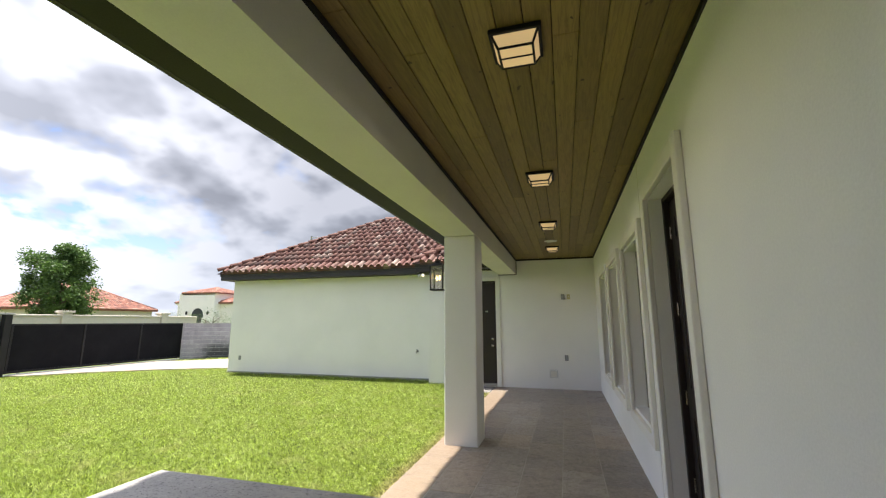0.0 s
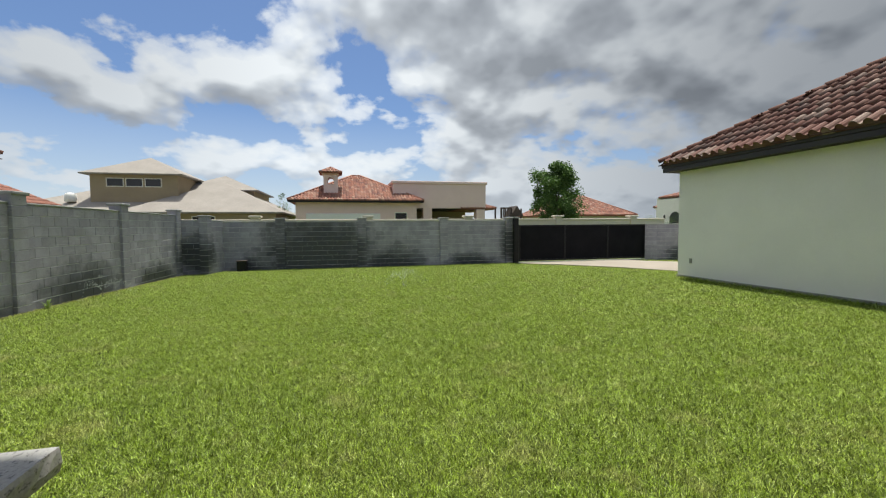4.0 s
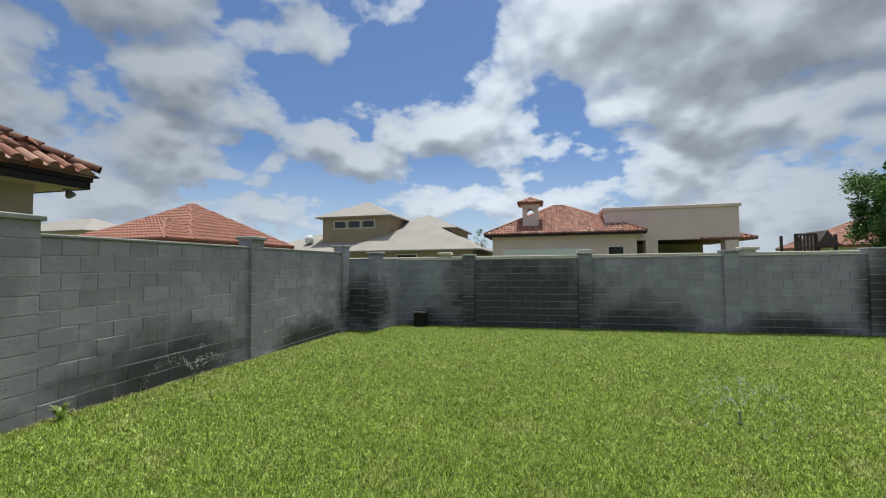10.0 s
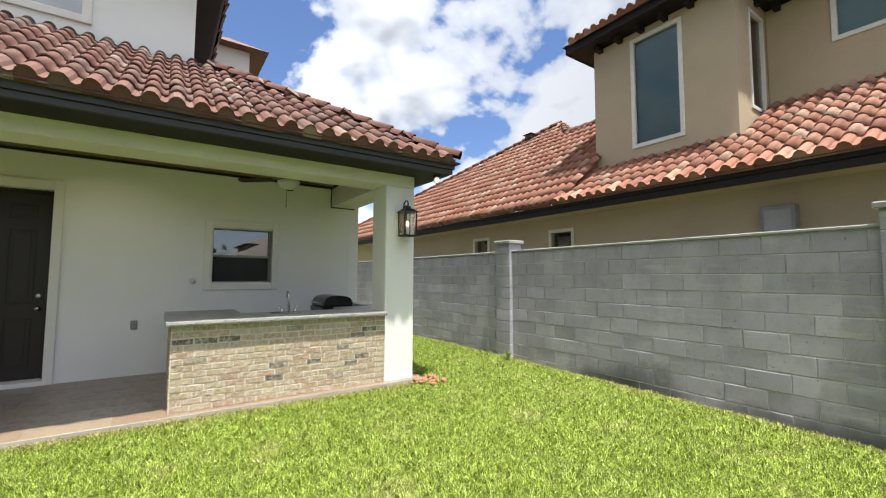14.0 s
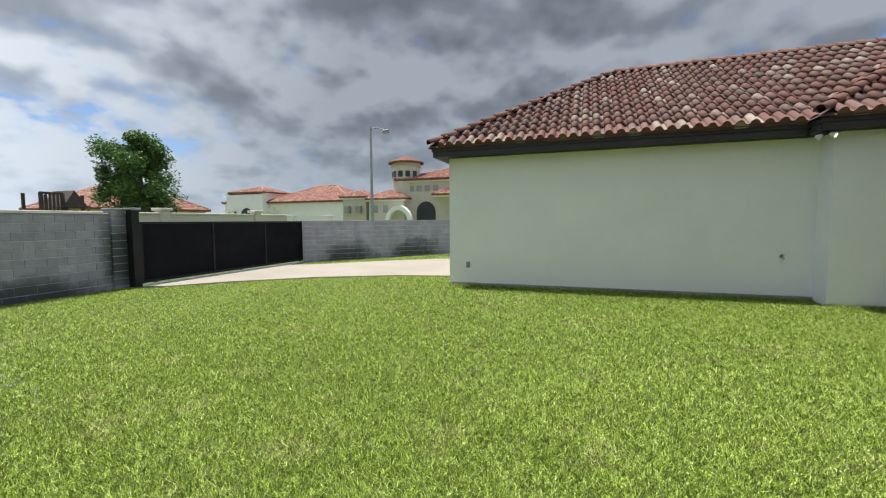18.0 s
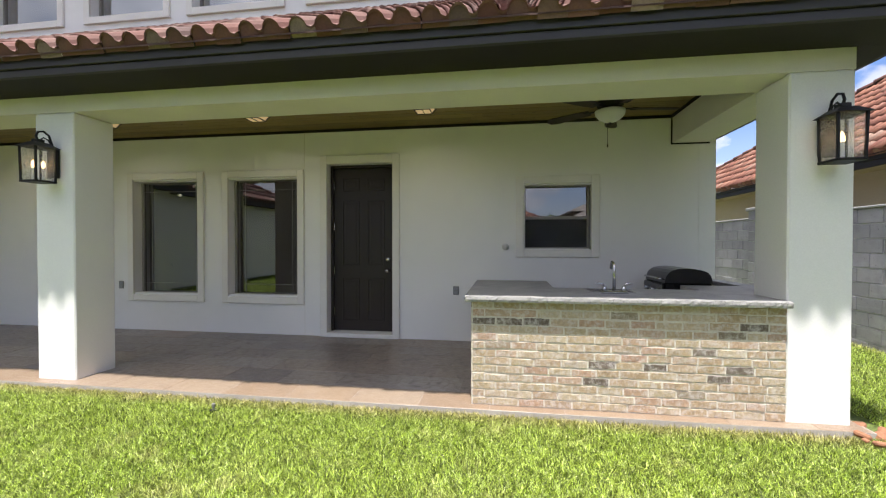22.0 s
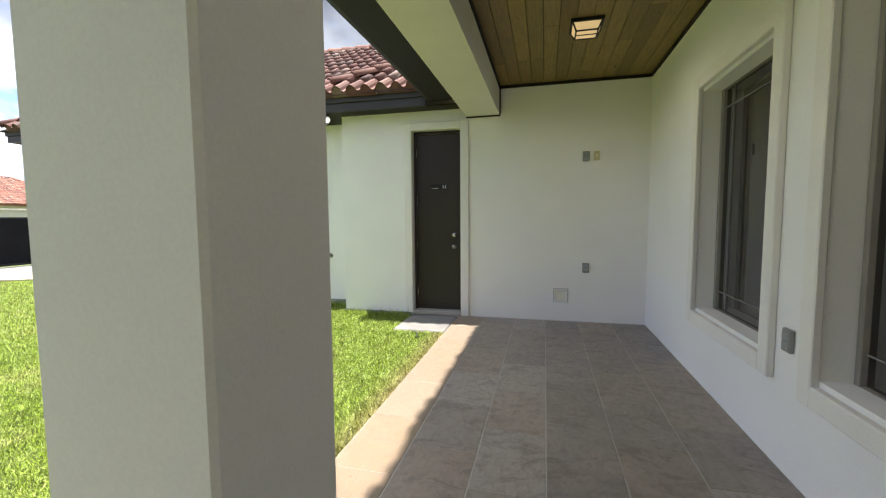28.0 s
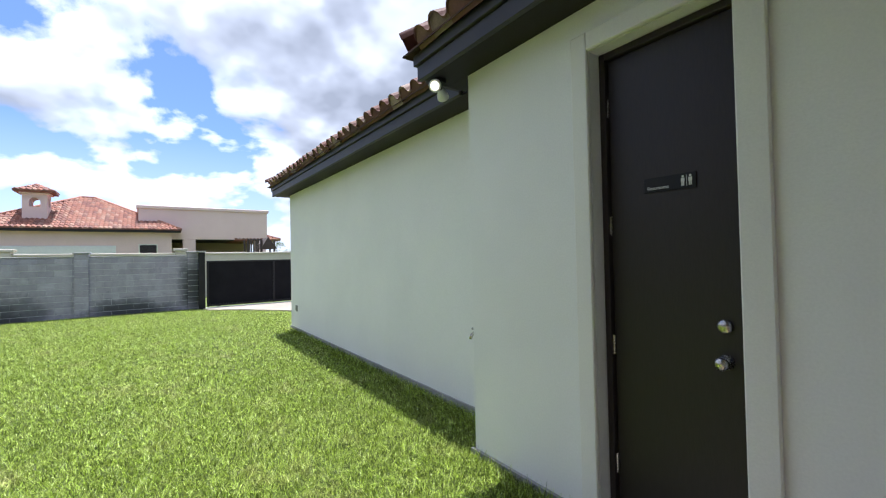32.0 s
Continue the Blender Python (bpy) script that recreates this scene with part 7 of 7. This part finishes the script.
# pink house with a cupola and a flat-topped porch, beyond the west wall
h = thing("pink_house", "pale pink stucco house with red tile roof and flat porch", "house", "", (0, 0, 0))
part("wall", Shape().box(-57, -45.6, -2.1, 10.3, -0.5, 4.1), M["pink_stucco"], h)
tiled_hip(h, -57, -45.6, -2.1, 10.3, 4.1, 3.2, 0.7, 0.15, "EN", "barrel", 0.3)
gd = part("garage_door", Shape().box(-45.62, -45.5, -1.1, 6.4, -0.3, 2.9, 0.02), M["white_plastic"], h, "white garage door")
for k in range(3):
    part("door_panel", Shape().box(-45.5, -45.47, -1.0, 6.3, -0.2 + k * 1.03, 0.78 + k * 1.03, 0.01), M["white_plastic"], gd)
far_window(h, -45.58, 8.0, 9.2, 1.6, 2.95)
part("eave_board", Shape().box(-44.98, -44.86, -2.75, 10.95, 4.0, 4.2, 0.01), M["dark_paint"], h)
cp = part("cupola", Shape().box(-47.9, -46.4, 0.65, 2.1, 4.6, 6.0).box(-47.9, -47.5, 0.65, 1.05, 6.0, 6.7).box(-46.8, -46.4, 0.65, 1.05, 6.0, 6.7).box(-47.9, -47.5, 1.7, 2.1, 6.0, 6.7).box(-46.8, -46.4, 1.7, 2.1, 6.0, 6.7).box(-47.9, -46.4, 0.65, 2.1, 6.7, 7.1).box(-48.05, -46.25, 0.5, 2.25, 6.98, 7.1, 0.02), M["pink_stucco"], h, "small open cupola")
tiled_hip(cp, -47.9, -46.4, 0.65, 2.1, 7.1, 0.6, 0.42, 0.12, "ENS", ridges=False)
span = [(1.375 + 0.325 * math.cos(math.pi * q / 10), 6.38 + 0.32 * math.sin(math.pi * q / 10)) for q in range(11)]
for fx in (-46.46, -47.9):
    part("arch", Shape().add([(fx + dx, a, b) for dx in (0.0, 0.06) for a, b in span + [(a, 6.72) for a, b in span]], [(q, q + 1, 12 + q, 11 + q) for q in range(10)] + [(22 + q, 33 + q, 34 + q, 23 + q) for q in range(10)] + [(q, 22 + q, 23 + q, q + 1) for q in range(10)]), M["pink_stucco"], cp)
por = part("porch", Shape().box(-54, -46.5, 7.9, 18.5, 3.5, 6.2, 0.03).box(-54.1, -46.35, 7.75, 18.65, 6.2, 6.5, 0.04), M["pink_stucco"], h, "flat-topped porch with a moulded edge")
for yy in (11.2, 17.4):
    part("porch_column", Shape().box(-47.5, -46.5, yy, yy + 1.0, -0.4, 3.5, 0.02), M["pink_stucco"], por)
part("porch_back", Shape().box(-54.0, -53.8, 8.2, 18.2, -0.4, 3.5), M["ochre_stucco"], por)
part("porch_ceiling", Shape().box(-53.8, -46.6, 8.4, 18.0, 3.45, 3.498), M["dark_paint"], por)
tiled_hip(h, -56, -47.0, 16.0, 19.3, 3.4, 0.8, 0.5, 0.12, "EN")
# grey-roofed house
h = thing("grey_roof_house", "two-storey ochre house with wide grey shingle roofs", "house", "", (0, 0, 0))
part("wall", Shape().box(-64, -47.2, -17.6, -4.2, -0.5, 3.1), M["ochre_stucco"], h)
part("wall", Shape().box(-62, -48.6, -29.0, -17.602, -0.5, 3.1), M["ochre_stucco"], h)
part("roof", hip_roof(-68, -47.2, -17.8, -4.0, 2.95, 3.75, 0.6, 0.15), M["grey_roof"], h)
part("roof", hip_roof(-64, -48.0, -29.5, -14.0, 2.95, 3.4, 0.6, 0.15), M["grey_roof"], h)
up = part("upper_wall", Shape().box(-58, -50.2, -22.1, -14.2, 4.2, 7.05), M["ochre_stucco"], h)
part("roof", hip_roof(-58, -50.2, -22.1, -14.2, 7.0, 2.25, 0.65, 0.12), M["grey_roof"], up)
part("upper_wall", Shape().box(-64, -54.2, -15.5, -7.6, 4.2, 5.9), M["ochre_stucco"], h)
part("roof", hip_roof(-64, -54.2, -15.8, -7.5, 5.8, 2.1, 0.5, 0.12), M["grey_roof"], up)
for k in range(3):
    far_window(up, -50.18, -20.6 + 1.72 * k, -19.2 + 1.72 * k, 5.85, 6.6)
far_window(h, -47.18, -12.0, -10.0, 1.7, 2.6)
ac = thing("roof_unit", "round white vent unit on the grey roof", "vent unit", "", (-49.8, -23.6, 4.2))
part("drum", Shape().lathe([(0.001, 0.0), (0.45, 0.0), (0.5, 0.3), (0.45, 0.75), (0.2, 0.9), (0.001, 0.9)], n=16), M["white_plastic"], ac, "", True)
# red-roofed bungalow
h = thing("red_roof_house", "low house with a broad orange-red tile roof behind the wall", "house", "", (0, 0, 0))
part("wall", Shape().box(-36.5, -27.5, -26.7, -17.7, -0.5, 2.95), M["tan_stucco"], h)
tiled_hip(h, -36.5, -27.5, -26.7, -17.7, 2.95, 3.03, 0.5, 0.15, "EN", "barrel_red", 0.26, False)
tiled_hip(h, -31.5, -25.8, -24.9, -17.9, 2.95, 1.55, 0.4, 0.15, "EN", "barrel_red", 0.26, False)
h = thing("far_tan_house", "distant house with a pale tan shingle roof", "house", "", (0, 0, 0))
part("wall", Shape().box(-68, -57, -84, -67, -0.5, 7.6), M["tan_stucco"], h)
part("roof", hip_roof(-68, -57, -84, -67, 7.5, 2.6, 0.6, 0.15), M["grey_roof"], h)
# beige neighbour wall behind the west fence
bw = thing("beige_garden_wall", "low beige stucco garden wall with capped posts", "garden wall", "", (-25.5, 0, -0.4))
part("wall", Shape().box(-0.1, 0.1, -14.0, 24.0, 0.0, 2.17), M["cream_stucco"], bw)
part("coping", Shape().box(-0.16, 0.16, -14.0, 24.0, 2.17, 2.27, 0.02), M["cream_stucco"], bw)
for yy in (-8.0, -2.0, 4.0, 10.0, 16.0, 21.5):
    part("post", Shape().box(-0.22, 0.22, yy - 0.22, yy + 0.22, 0.0, 2.35, 0.02).box(-0.3, 0.3, yy - 0.3, yy + 0.3, 2.35, 2.47, 0.02), M["cream_stucco"], bw)
# play fort
pf = thing("play_fort", "dark timber play fort with pitched roof and slatted rail", "play fort", "", (-30.2, 14.5, -0.3))
for dx in (-0.6, 0.6):
    for dy in (-0.75, 0.05, 0.8):
        part("post", Shape().box(dx - 0.05, dx + 0.05, dy - 0.05, dy + 0.05, 0.0, 3.0 if dy > 0 else 3.05, 0.004), M["wood_toy"], pf)
part("platform", Shape().box(-0.65, 0.65, -0.8, 0.85, 1.9, 2.0), M["wood_toy"], pf)
for k in range(6):
    part("rail_slat", Shape().box(0.6, 0.64, -0.75 + 0.14 * k, -0.67 + 0.14 * k, 2.0, 2.98), M["wood_toy"], pf)
part("rail", Shape().box(0.6, 0.66, -0.8, 0.05, 2.98, 3.08), M["wood_toy"], pf)
part("roof", Shape().add([(-0.75, -0.05, 2.45), (0.75, -0.05, 2.45), (0.75, 0.42, 3.2), (-0.75, 0.42, 3.2), (0.75, 0.95, 2.45), (-0.75, 0.95, 2.45)], [(0, 1, 2, 3), (3, 2, 4, 5), (1, 4, 2), (0, 3, 5)]), M["wood_toy"], pf)


def make_tree(name, label, at, height, radius, n, seed, trunk_r=0.14, base=0.28):
    t = thing(name, label, "tree" if height > 2.5 else "shrub", "", at)
    r = random.Random(seed)
    tr = Shape()
    tr.tube([(0, 0, 0), (0.05, 0.02, height * 0.25), (0.0, 0.06, height * 0.5), (0.05, 0.0, height * 0.8)], [trunk_r, trunk_r * 0.75, trunk_r * 0.5, trunk_r * 0.15], 8)
    tips = []
    for k in range(14):
        a, z0 = r.uniform(0, 6.28), height * r.uniform(0.22, 0.6)
        ln = radius * r.uniform(0.6, 1.0)
        e = (math.cos(a) * ln, math.sin(a) * ln, z0 + height * r.uniform(0.1, 0.32))
        tr.tube([(0, 0, z0), (e[0] * 0.5, e[1] * 0.5, (z0 + e[2]) / 2 + 0.1), e], [trunk_r * 0.4, trunk_r * 0.25, trunk_r * 0.08], 6)
        tips.append(e)
    part("trunk", tr, M["bark"], t, "", True)
    clumps = [(Vector(e), radius * r.uniform(0.22, 0.4)) for e in tips]
    for k in range(34 if height < 6.5 else 76):
        z = r.uniform(base, 1.0)
        w = math.sin(math.pi * min(1, (z - base) / (1 - base) * 0.85 + 0.12)) ** 0.7
        a, q = r.uniform(0, 6.28), radius * w * r.uniform(0.25, 0.95)
        clumps.append((Vector((math.cos(a) * q, math.sin(a) * q, height * z)), radius * (r.uniform(0.18, 0.36) if height < 6.5 else r.uniform(0.14, 0.27))))
    lv, per = Shape(), n // len(clumps)
    for c, cr in clumps:
        for k in range(per):
            d = Vector((r.gauss(0, 1), r.gauss(0, 1), r.gauss(0, 0.8))).normalized() * cr * r.uniform(0.3, 1.3)
            p = c + d
            s = r.uniform(0.03, 0.072) * max(0.6, height / 6)
            u = Vector((r.uniform(-1, 1), r.uniform(-1, 1), r.uniform(-0.7, 0.5))).normalized()
            v = u.orthogonal().normalized()
            v = (v + u.cross(v) * r.uniform(-1, 1)).normalized()
            lv.add([p - u * s * 1.5, p + v * s * 0.6, p + u * s * 1.5, p - v * s * 0.6], [(0, 1, 2, 3)])
    part("crown", lv, M["leaf"], t)
    return t


make_tree("yard_tree", "rounded dark green leafy tree beyond the gate", (-31.3, 19.2, -0.4), 6.75, 1.85, 36000, 3, 0.17, 0.3)
make_tree("shrub", "low green shrub beyond the gate", (-33.5, 25.0, -0.3), 2.2, 1.2, 1500, 8)
make_tree("shrub", "low green shrub beyond the wall", (-40.0, 40.0, -0.3), 3.0, 2.6, 2200, 9)
make_tree("shrub", "low green shrub beyond the wall", (-49.0, 43.0, -0.3), 3.0, 1.9, 1800, 10)
make_tree("far_tree", "green tree behind the pink house", (-56.0, -4.6, -0.3), 6.0, 1.3, 1500, 12)
make_tree("shrub", "low green shrub beyond the beige wall", (-33.0, 16.3, -0.3), 3.0, 1.0, 1500, 14)
# houses across the street
h = thing("white_villa", "white stucco villa with red tile roofs and arched entry", "house", "", (0, 0, 0))
part("wall", Shape().box(-68.5, -60.5, 60.5, 72.0, -0.5, 6.6), M["stucco"], h)
part("wall", Shape().box(-60.5, -44.4, 62.0, 74.0, -0.5, 4.9), M["stucco"], h)
part("wall", Shape().box(-71.0, -68.5, 62.5, 72.0, -0.5, 5.0), M["stucco"], h)
tiled_hip(h, -67.6, -60.5, 60.8, 68.0, 6.5, 1.2, 0.4, 0.15, "SE")
eave_moulding(h, -67.6, -60.5, 60.8, 68.0, 6.5)
tiled_hip(h, -60.5, -44.4, 62.0, 74.0, 4.7, 3.0, 0.6, 0.2, "SE")
eave_moulding(h, -60.5, -44.4, 62.0, 74.0, 4.7)
tiled_hip(h, -71.0, -66.0, 62.5, 72.0, 4.9, 1.0, 0.4, 0.15, "SE")
eave_moulding(h, -71.0, -66.0, 62.5, 72.0, 4.9)
arch = [(1.3 * math.cos(math.pi * k / 12), 2.6 + 1.3 * math.sin(math.pi * k / 12)) for k in range(13)]
# flat dark sheet on the wall draws the shade of the entry
part("arched_entry", Shape().add([(-64.0 + a, 60.44, b) for a, b in [(1.3, 0.0)] + arch + [(-1.3, 0.0)]], [tuple(range(15))]), M["unlit_shade"], h, "flat near-black sheet for the shade in the arched entry")
for xx in (-66.4, -61.6):
    part("wall_lantern", Shape().lathe([(0.02, 0.0), (0.16, 0.1), (0.18, 0.5), (0.02, 0.75)], (xx, 60.3, 2.7), 8), M["black_metal"], h)
for xx in (-67.4, -66.8, -66.2, -61.8, -61.2, -60.6):
    part("baluster", Shape().box(xx - 0.14, xx + 0.14, 59.4, 59.7, -0.5, 2.0, 0.03), M["stucco"], h)
for xx in (-67.1, -61.2):
    part("rail", Shape().box(xx - 0.75, xx + 0.75, 59.35, 59.75, 2.0, 2.18, 0.02), M["stucco"], h)
for xx in (-53.4, -46.2):
    part("gate_post", Shape().box(xx - 0.5, xx + 0.5, 58.4, 59.4, -0.5, 2.2, 0.04).box(xx - 0.65, xx + 0.65, 58.3, 59.55, 2.2, 2.45, 0.03), M["stucco"], h)
h = thing("tower_house", "cream stucco mansion with round tower and red tile roofs", "house", "", (0, 0, 0))
part("wall", Shape().box(-33.0, -20.0, 56.0, 68.0, -0.5, 7.2), M["cream_stucco"], h)
tiled_hip(h, -32.5, -20.0, 56.0, 68.0, 7.0, 2.0, 0.5, 0.2, "SW")
eave_moulding(h, -32.5, -20.0, 56.0, 68.0, 7.0)
tw = part("tower", Shape().lathe([(2.0, -0.5), (2.0, 8.9), (2.2, 9.1), (2.0, 9.3), (2.0, 9.6), (0.01, 9.6)], (-32.0, 57.5, 0), 20), M["cream_stucco"], h, "round tower")
part("cap", Shape().lathe([(2.55, 9.55), (2.55, 9.75), (0.01, 10.75)], (-32.0, 57.5, 0), 16), M["red_roof"], tw)
for k in range(5):
    a = math.radians(-150 + 30 * k)
    part("window", Shape().box(-0.32, 0.32, -0.05, 0.05, 7.6, 8.4).moved(pose(-32.0 + 2.0 * math.cos(a), 57.5 + 2.0 * math.sin(a), 0, 0, 0, math.degrees(a) + 90)), M["black_enamel"], tw)
pv = part("pavilion", Shape().box(-41.0, -37.2, 55.0, 59.0, -0.5, 4.9), M["cream_stucco"], h)
tiled_hip(pv, -41.0, -37.2, 55.0, 59.0, 4.8, 1.0, 0.4, 0.15, "SEW")
eave_moulding(pv, -41.0, -37.2, 55.0, 59.0, 4.8)
pv = part("bay", Shape().box(-36.4, -31.0, 54.4, 58.0, -0.5, 4.5), M["cream_stucco"], h)
tiled_hip(pv, -36.4, -31.0, 54.4, 58.0, 4.4, 1.1, 0.4, 0.15, "SEW")
eave_moulding(pv, -36.4, -31.0, 54.4, 58.0, 4.4)
tiled_hip(h, -26.5, -20.5, 54.5, 57.0, 4.8, 0.7, 0.4, 0.15, "SW")
eave_moulding(h, -26.5, -20.5, 54.5, 57.0, 4.8)
for xx in (-30.6, -29.4, -28.2, -27.0):
    part("window", Shape().box(xx - 0.4, xx + 0.4, 55.93, 56.02, 5.5, 6.3), M["cap_stone"], h)
for xx in (-40.0, -38.2, -35.4, -33.8):
    part("window", Shape().box(xx - 0.35, xx + 0.35, 54.3, 55.02, 2.6, 3.6), M["cap_stone"], h)
ring = [(1.9 * math.cos(math.pi * k / 16), 1.4 + 2.1 * math.sin(math.pi * k / 16)) for k in range(17)]
rin2 = [(1.35 * math.cos(math.pi * k / 16), 1.4 + 1.5 * math.sin(math.pi * k / 16)) for k in range(17)]
rs = Shape().add([(-31.4 + a, 53.2, b) for a, b in ring] + [(-31.4 + a, 53.2, b) for a, b in rin2] + [(-31.4 + a, 53.9, b) for a, b in ring] + [(-31.4 + a, 53.9, b) for a, b in rin2],
                 [(k, k + 1, 18 + k, 17 + k) for k in range(16)] + [(k, 34 + k, 35 + k, k + 1) for k in range(16)] + [(17 + k, 18 + k, 52 + k, 51 + k) for k in range(16)])
part("stone_arch", rs, M["stucco"], h, "free-standing round stone arch")
dr = [(1.4 * math.cos(math.pi * k / 12), 2.6 + 1.5 * math.sin(math.pi * k / 12)) for k in range(13)]
# the entry's shade as one flat dark arch
part("dark_entry", Shape().add([(-28.4 + a, 55.9, b) for a, b in [(1.4, 0.0)] + dr + [(-1.4, 0.0)]], [tuple(range(15))]), M["unlit_shade"], h, "flat near-black arch for the shade in the entry")
# the red roof seen past the tree
h = thing("far_red_house", "house with a bright red tile roof far behind the gate", "house", "", (0, 0, 0))
part("wall", Shape().box(-72, -60.5, 34.0, 49.0, -0.5, 3.2), M["cream_stucco"], h)
tiled_hip(h, -72, -60.5, 34.0, 49.0, 3.0, 3.4, 0.5, 0.2, "ES")
sl = thing("street_lamp", "tall grey street lamp with a curved arm", "street lamp", "", (-30.8, 45.0, -0.5))
part("pole", Shape().tube([(0, 0, 0), (0, 0, 12.6)], [0.22, 0.11], 10), M["cap_stone"], sl)
part("arm", Shape().tube([(0, 0, 12.4), (0.8, 0, 12.4), (1.7, 0, 12.2)], 0.06, 8), M["cap_stone"], sl)
part("head", Shape().box(1.5, 2.3, -0.2, 0.2, 11.75, 12.15, 0.08), M["cap_stone"], sl)


# ---- floor tiles of the patio ----
floor = hollow("floor", "slate-look floor tiles of the covered patio")
FW, FL = 0.405, 0.60
tile_cache = {}
rnd = random.Random(21)
lines = [-0.001, -0.41, -0.80, -1.19, -1.57, -1.965, -2.33]
for i in range(len(lines) - 1):
    x1, x0 = lines[i], lines[i + 1]
    y = -0.85 - ((i * 0.29) % FL)
    while y < 10.79:
        a, b = max(y, -0.84), min(y + FL, 10.795)
        if b - a > 0.06:
            key = (round(x1 - x0, 3), round(b - a, 3), i == 5)
            if key not in tile_cache:
                w, l, _ = key
                tile_cache[key] = Shape().box(0.0032, w - 0.0032, 0.001, l - 0.001, -0.012, 0.0, 0.002).mesh("floor_tile", M["edge_tile" if i == 5 else "floor_tile"])
            ob = part("floor_tile", tile_cache[key], None, floor)
            ob.matrix_basis = pose(x0, a, rnd.uniform(-0.001, 0.001))
        y += FL

# ---- grass ----
def grass_patch(name, label, boxes, height, width, seed):
    """Blades over boxes (x0, x1, y0, y1, blades per square metre, share kept at x and y)."""
    rg = np.random.default_rng(seed)
    P = []
    for x0, x1, y0, y1, dens, ok in boxes:
        n = int((x1 - x0) * (y1 - y0) * dens)
        q = np.column_stack((rg.uniform(x0, x1, n), rg.uniform(y0, y1, n)))
        q = q[rg.uniform(0, 1, len(q)) < ok(q[:, 0], q[:, 1])]
        P.append(q)
    P = np.concatenate(P)
    n = len(P)
    X, Y = P[:, 0], P[:, 1]
    base = ground_height(X, Y) - 0.028
    # small clumps whose blades lean alike
    table = rg.uniform(0, 1, (3, 512, 512))
    cx = np.floor((X + rg.normal(0, 0.007, n)) / 0.024).astype(int) % 512
    cy = np.floor((Y + rg.normal(0, 0.007, n)) / 0.024).astype(int) % 512
    lean_dir = table[0, cx, cy] * 2 * np.pi + rg.normal(0, 0.8, n)
    yaw = lean_dir + np.pi / 2 + rg.normal(0, 0.6, n)
    far = 1.0 / np.sqrt(np.clip(thickness(X, Y), 0.3, 1.0)) if name == "lawn_grass" else np.ones(n)
    hgt = height * rg.uniform(0.6, 1.15, n) * (0.55 + 0.8 * table[1, cx, cy])
    lean = height * rg.uniform(0.3, 1.3, n) * (0.4 + 1.3 * table[2, cx, cy])
    w = width * rg.uniform(0.6, 1.3, n) * far
    V = np.empty((n, 3, 3))
    wx, wy = np.cos(yaw) * w, np.sin(yaw) * w
    ux, uy = np.cos(lean_dir) * lean, np.sin(lean_dir) * lean
    tip = base + hgt
    V[:, 0] = np.column_stack((X - wx / 2, Y - wy / 2, base))
    V[:, 1] = np.column_stack((X + wx / 2, Y + wy / 2, base))
    V[:, 2] = np.column_stack((X + ux, Y + uy, tip))
    me = bpy.data.meshes.new(name)
    me.vertices.add(3 * n)
    me.vertices.foreach_set("co", V.ravel())
    me.loops.add(3 * n)
    me.loops.foreach_set("vertex_index", np.arange(3 * n, dtype=np.int32))
    me.polygons.add(n)
    me.polygons.foreach_set("loop_start", np.arange(0, 3 * n, 3, dtype=np.int32))
    me.update(calc_edges=True)
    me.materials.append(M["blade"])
    return tagged(new(name, me), label, "grass", kind="stuff")


def ground_height(X, Y):
    """lawn_z for whole arrays."""
    d = np.clip(-2.3 - X, 0.0, 17.2)
    near = np.clip((Y - 5.0) / 5.5, 0, 1) * np.clip((X + 14.5) / 4.0, 0, 1) * np.clip((14.0 - Y) / 2.0, 0, 1)
    return -0.02 - (0.008 * d + 0.0005 * d * d) * (1.0 - near) + 0.02 * near


def on_lawn(X, Y):
    ok = (X < -2.34) & (Y > -3.0) & ~((Y > 11.2) & (X > -10.53)) & ~((Y > 10.77) & (X > -4.02)) & ~((Y > 9.98) & (X > -3.0))
    edge = np.interp(X, [-19.2, -18.1, -17.1, -15.1, -12.7, -10.4], [10.2, 10.5, 11.4, 12.6, 13.1, 13.1])
    ok &= Y < np.where(X < -10.4, edge, 99.0)
    ok &= ~((X < -17.85) & (Y < -2.15)) & (X > -19.3)
    return ok


def thickness(X, Y):
    """Share of the full density: thick along the middle of the lawn and the patio, thinning out smoothly."""
    d1 = np.hypot(np.maximum(np.maximum(-8.6 - X, X + 2.3), 0.0), Y - 2.2)
    d2 = np.hypot(X + 2.3, np.maximum(np.maximum(2.2 - Y, Y - 9.6), 0.0))
    return 0.13 + 0.87 * np.exp(-(np.minimum(d1, d2 * 1.15) / 4.6) ** 2)


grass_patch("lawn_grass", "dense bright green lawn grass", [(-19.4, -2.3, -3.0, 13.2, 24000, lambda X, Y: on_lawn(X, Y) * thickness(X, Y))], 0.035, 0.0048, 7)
grass_patch("side_grass", "green grass strip beside the house", [(-2.3, 2.5, -3.0, -1.06, 7000, lambda X, Y: (Y < -0.86) * 1.0), (-18.8, -13.5, 16.6, 23.0, 1500, lambda X, Y: ((Y > 16.6 + 0.7 * (X + 17.6)) & (Y < 0.977 * X + 35.4)) * 1.0)], 0.05, 0.0072, 9)
grass_patch("edge_grass", "longer uncut grass along the foot of the garage wall", [(-10.5, -4.02, 11.07, 11.235, 9000, lambda X, Y: X < 0.0), (-4.02, -3.02, 10.62, 10.765, 9000, lambda X, Y: X < 0.0)], 0.085, 0.006, 12)
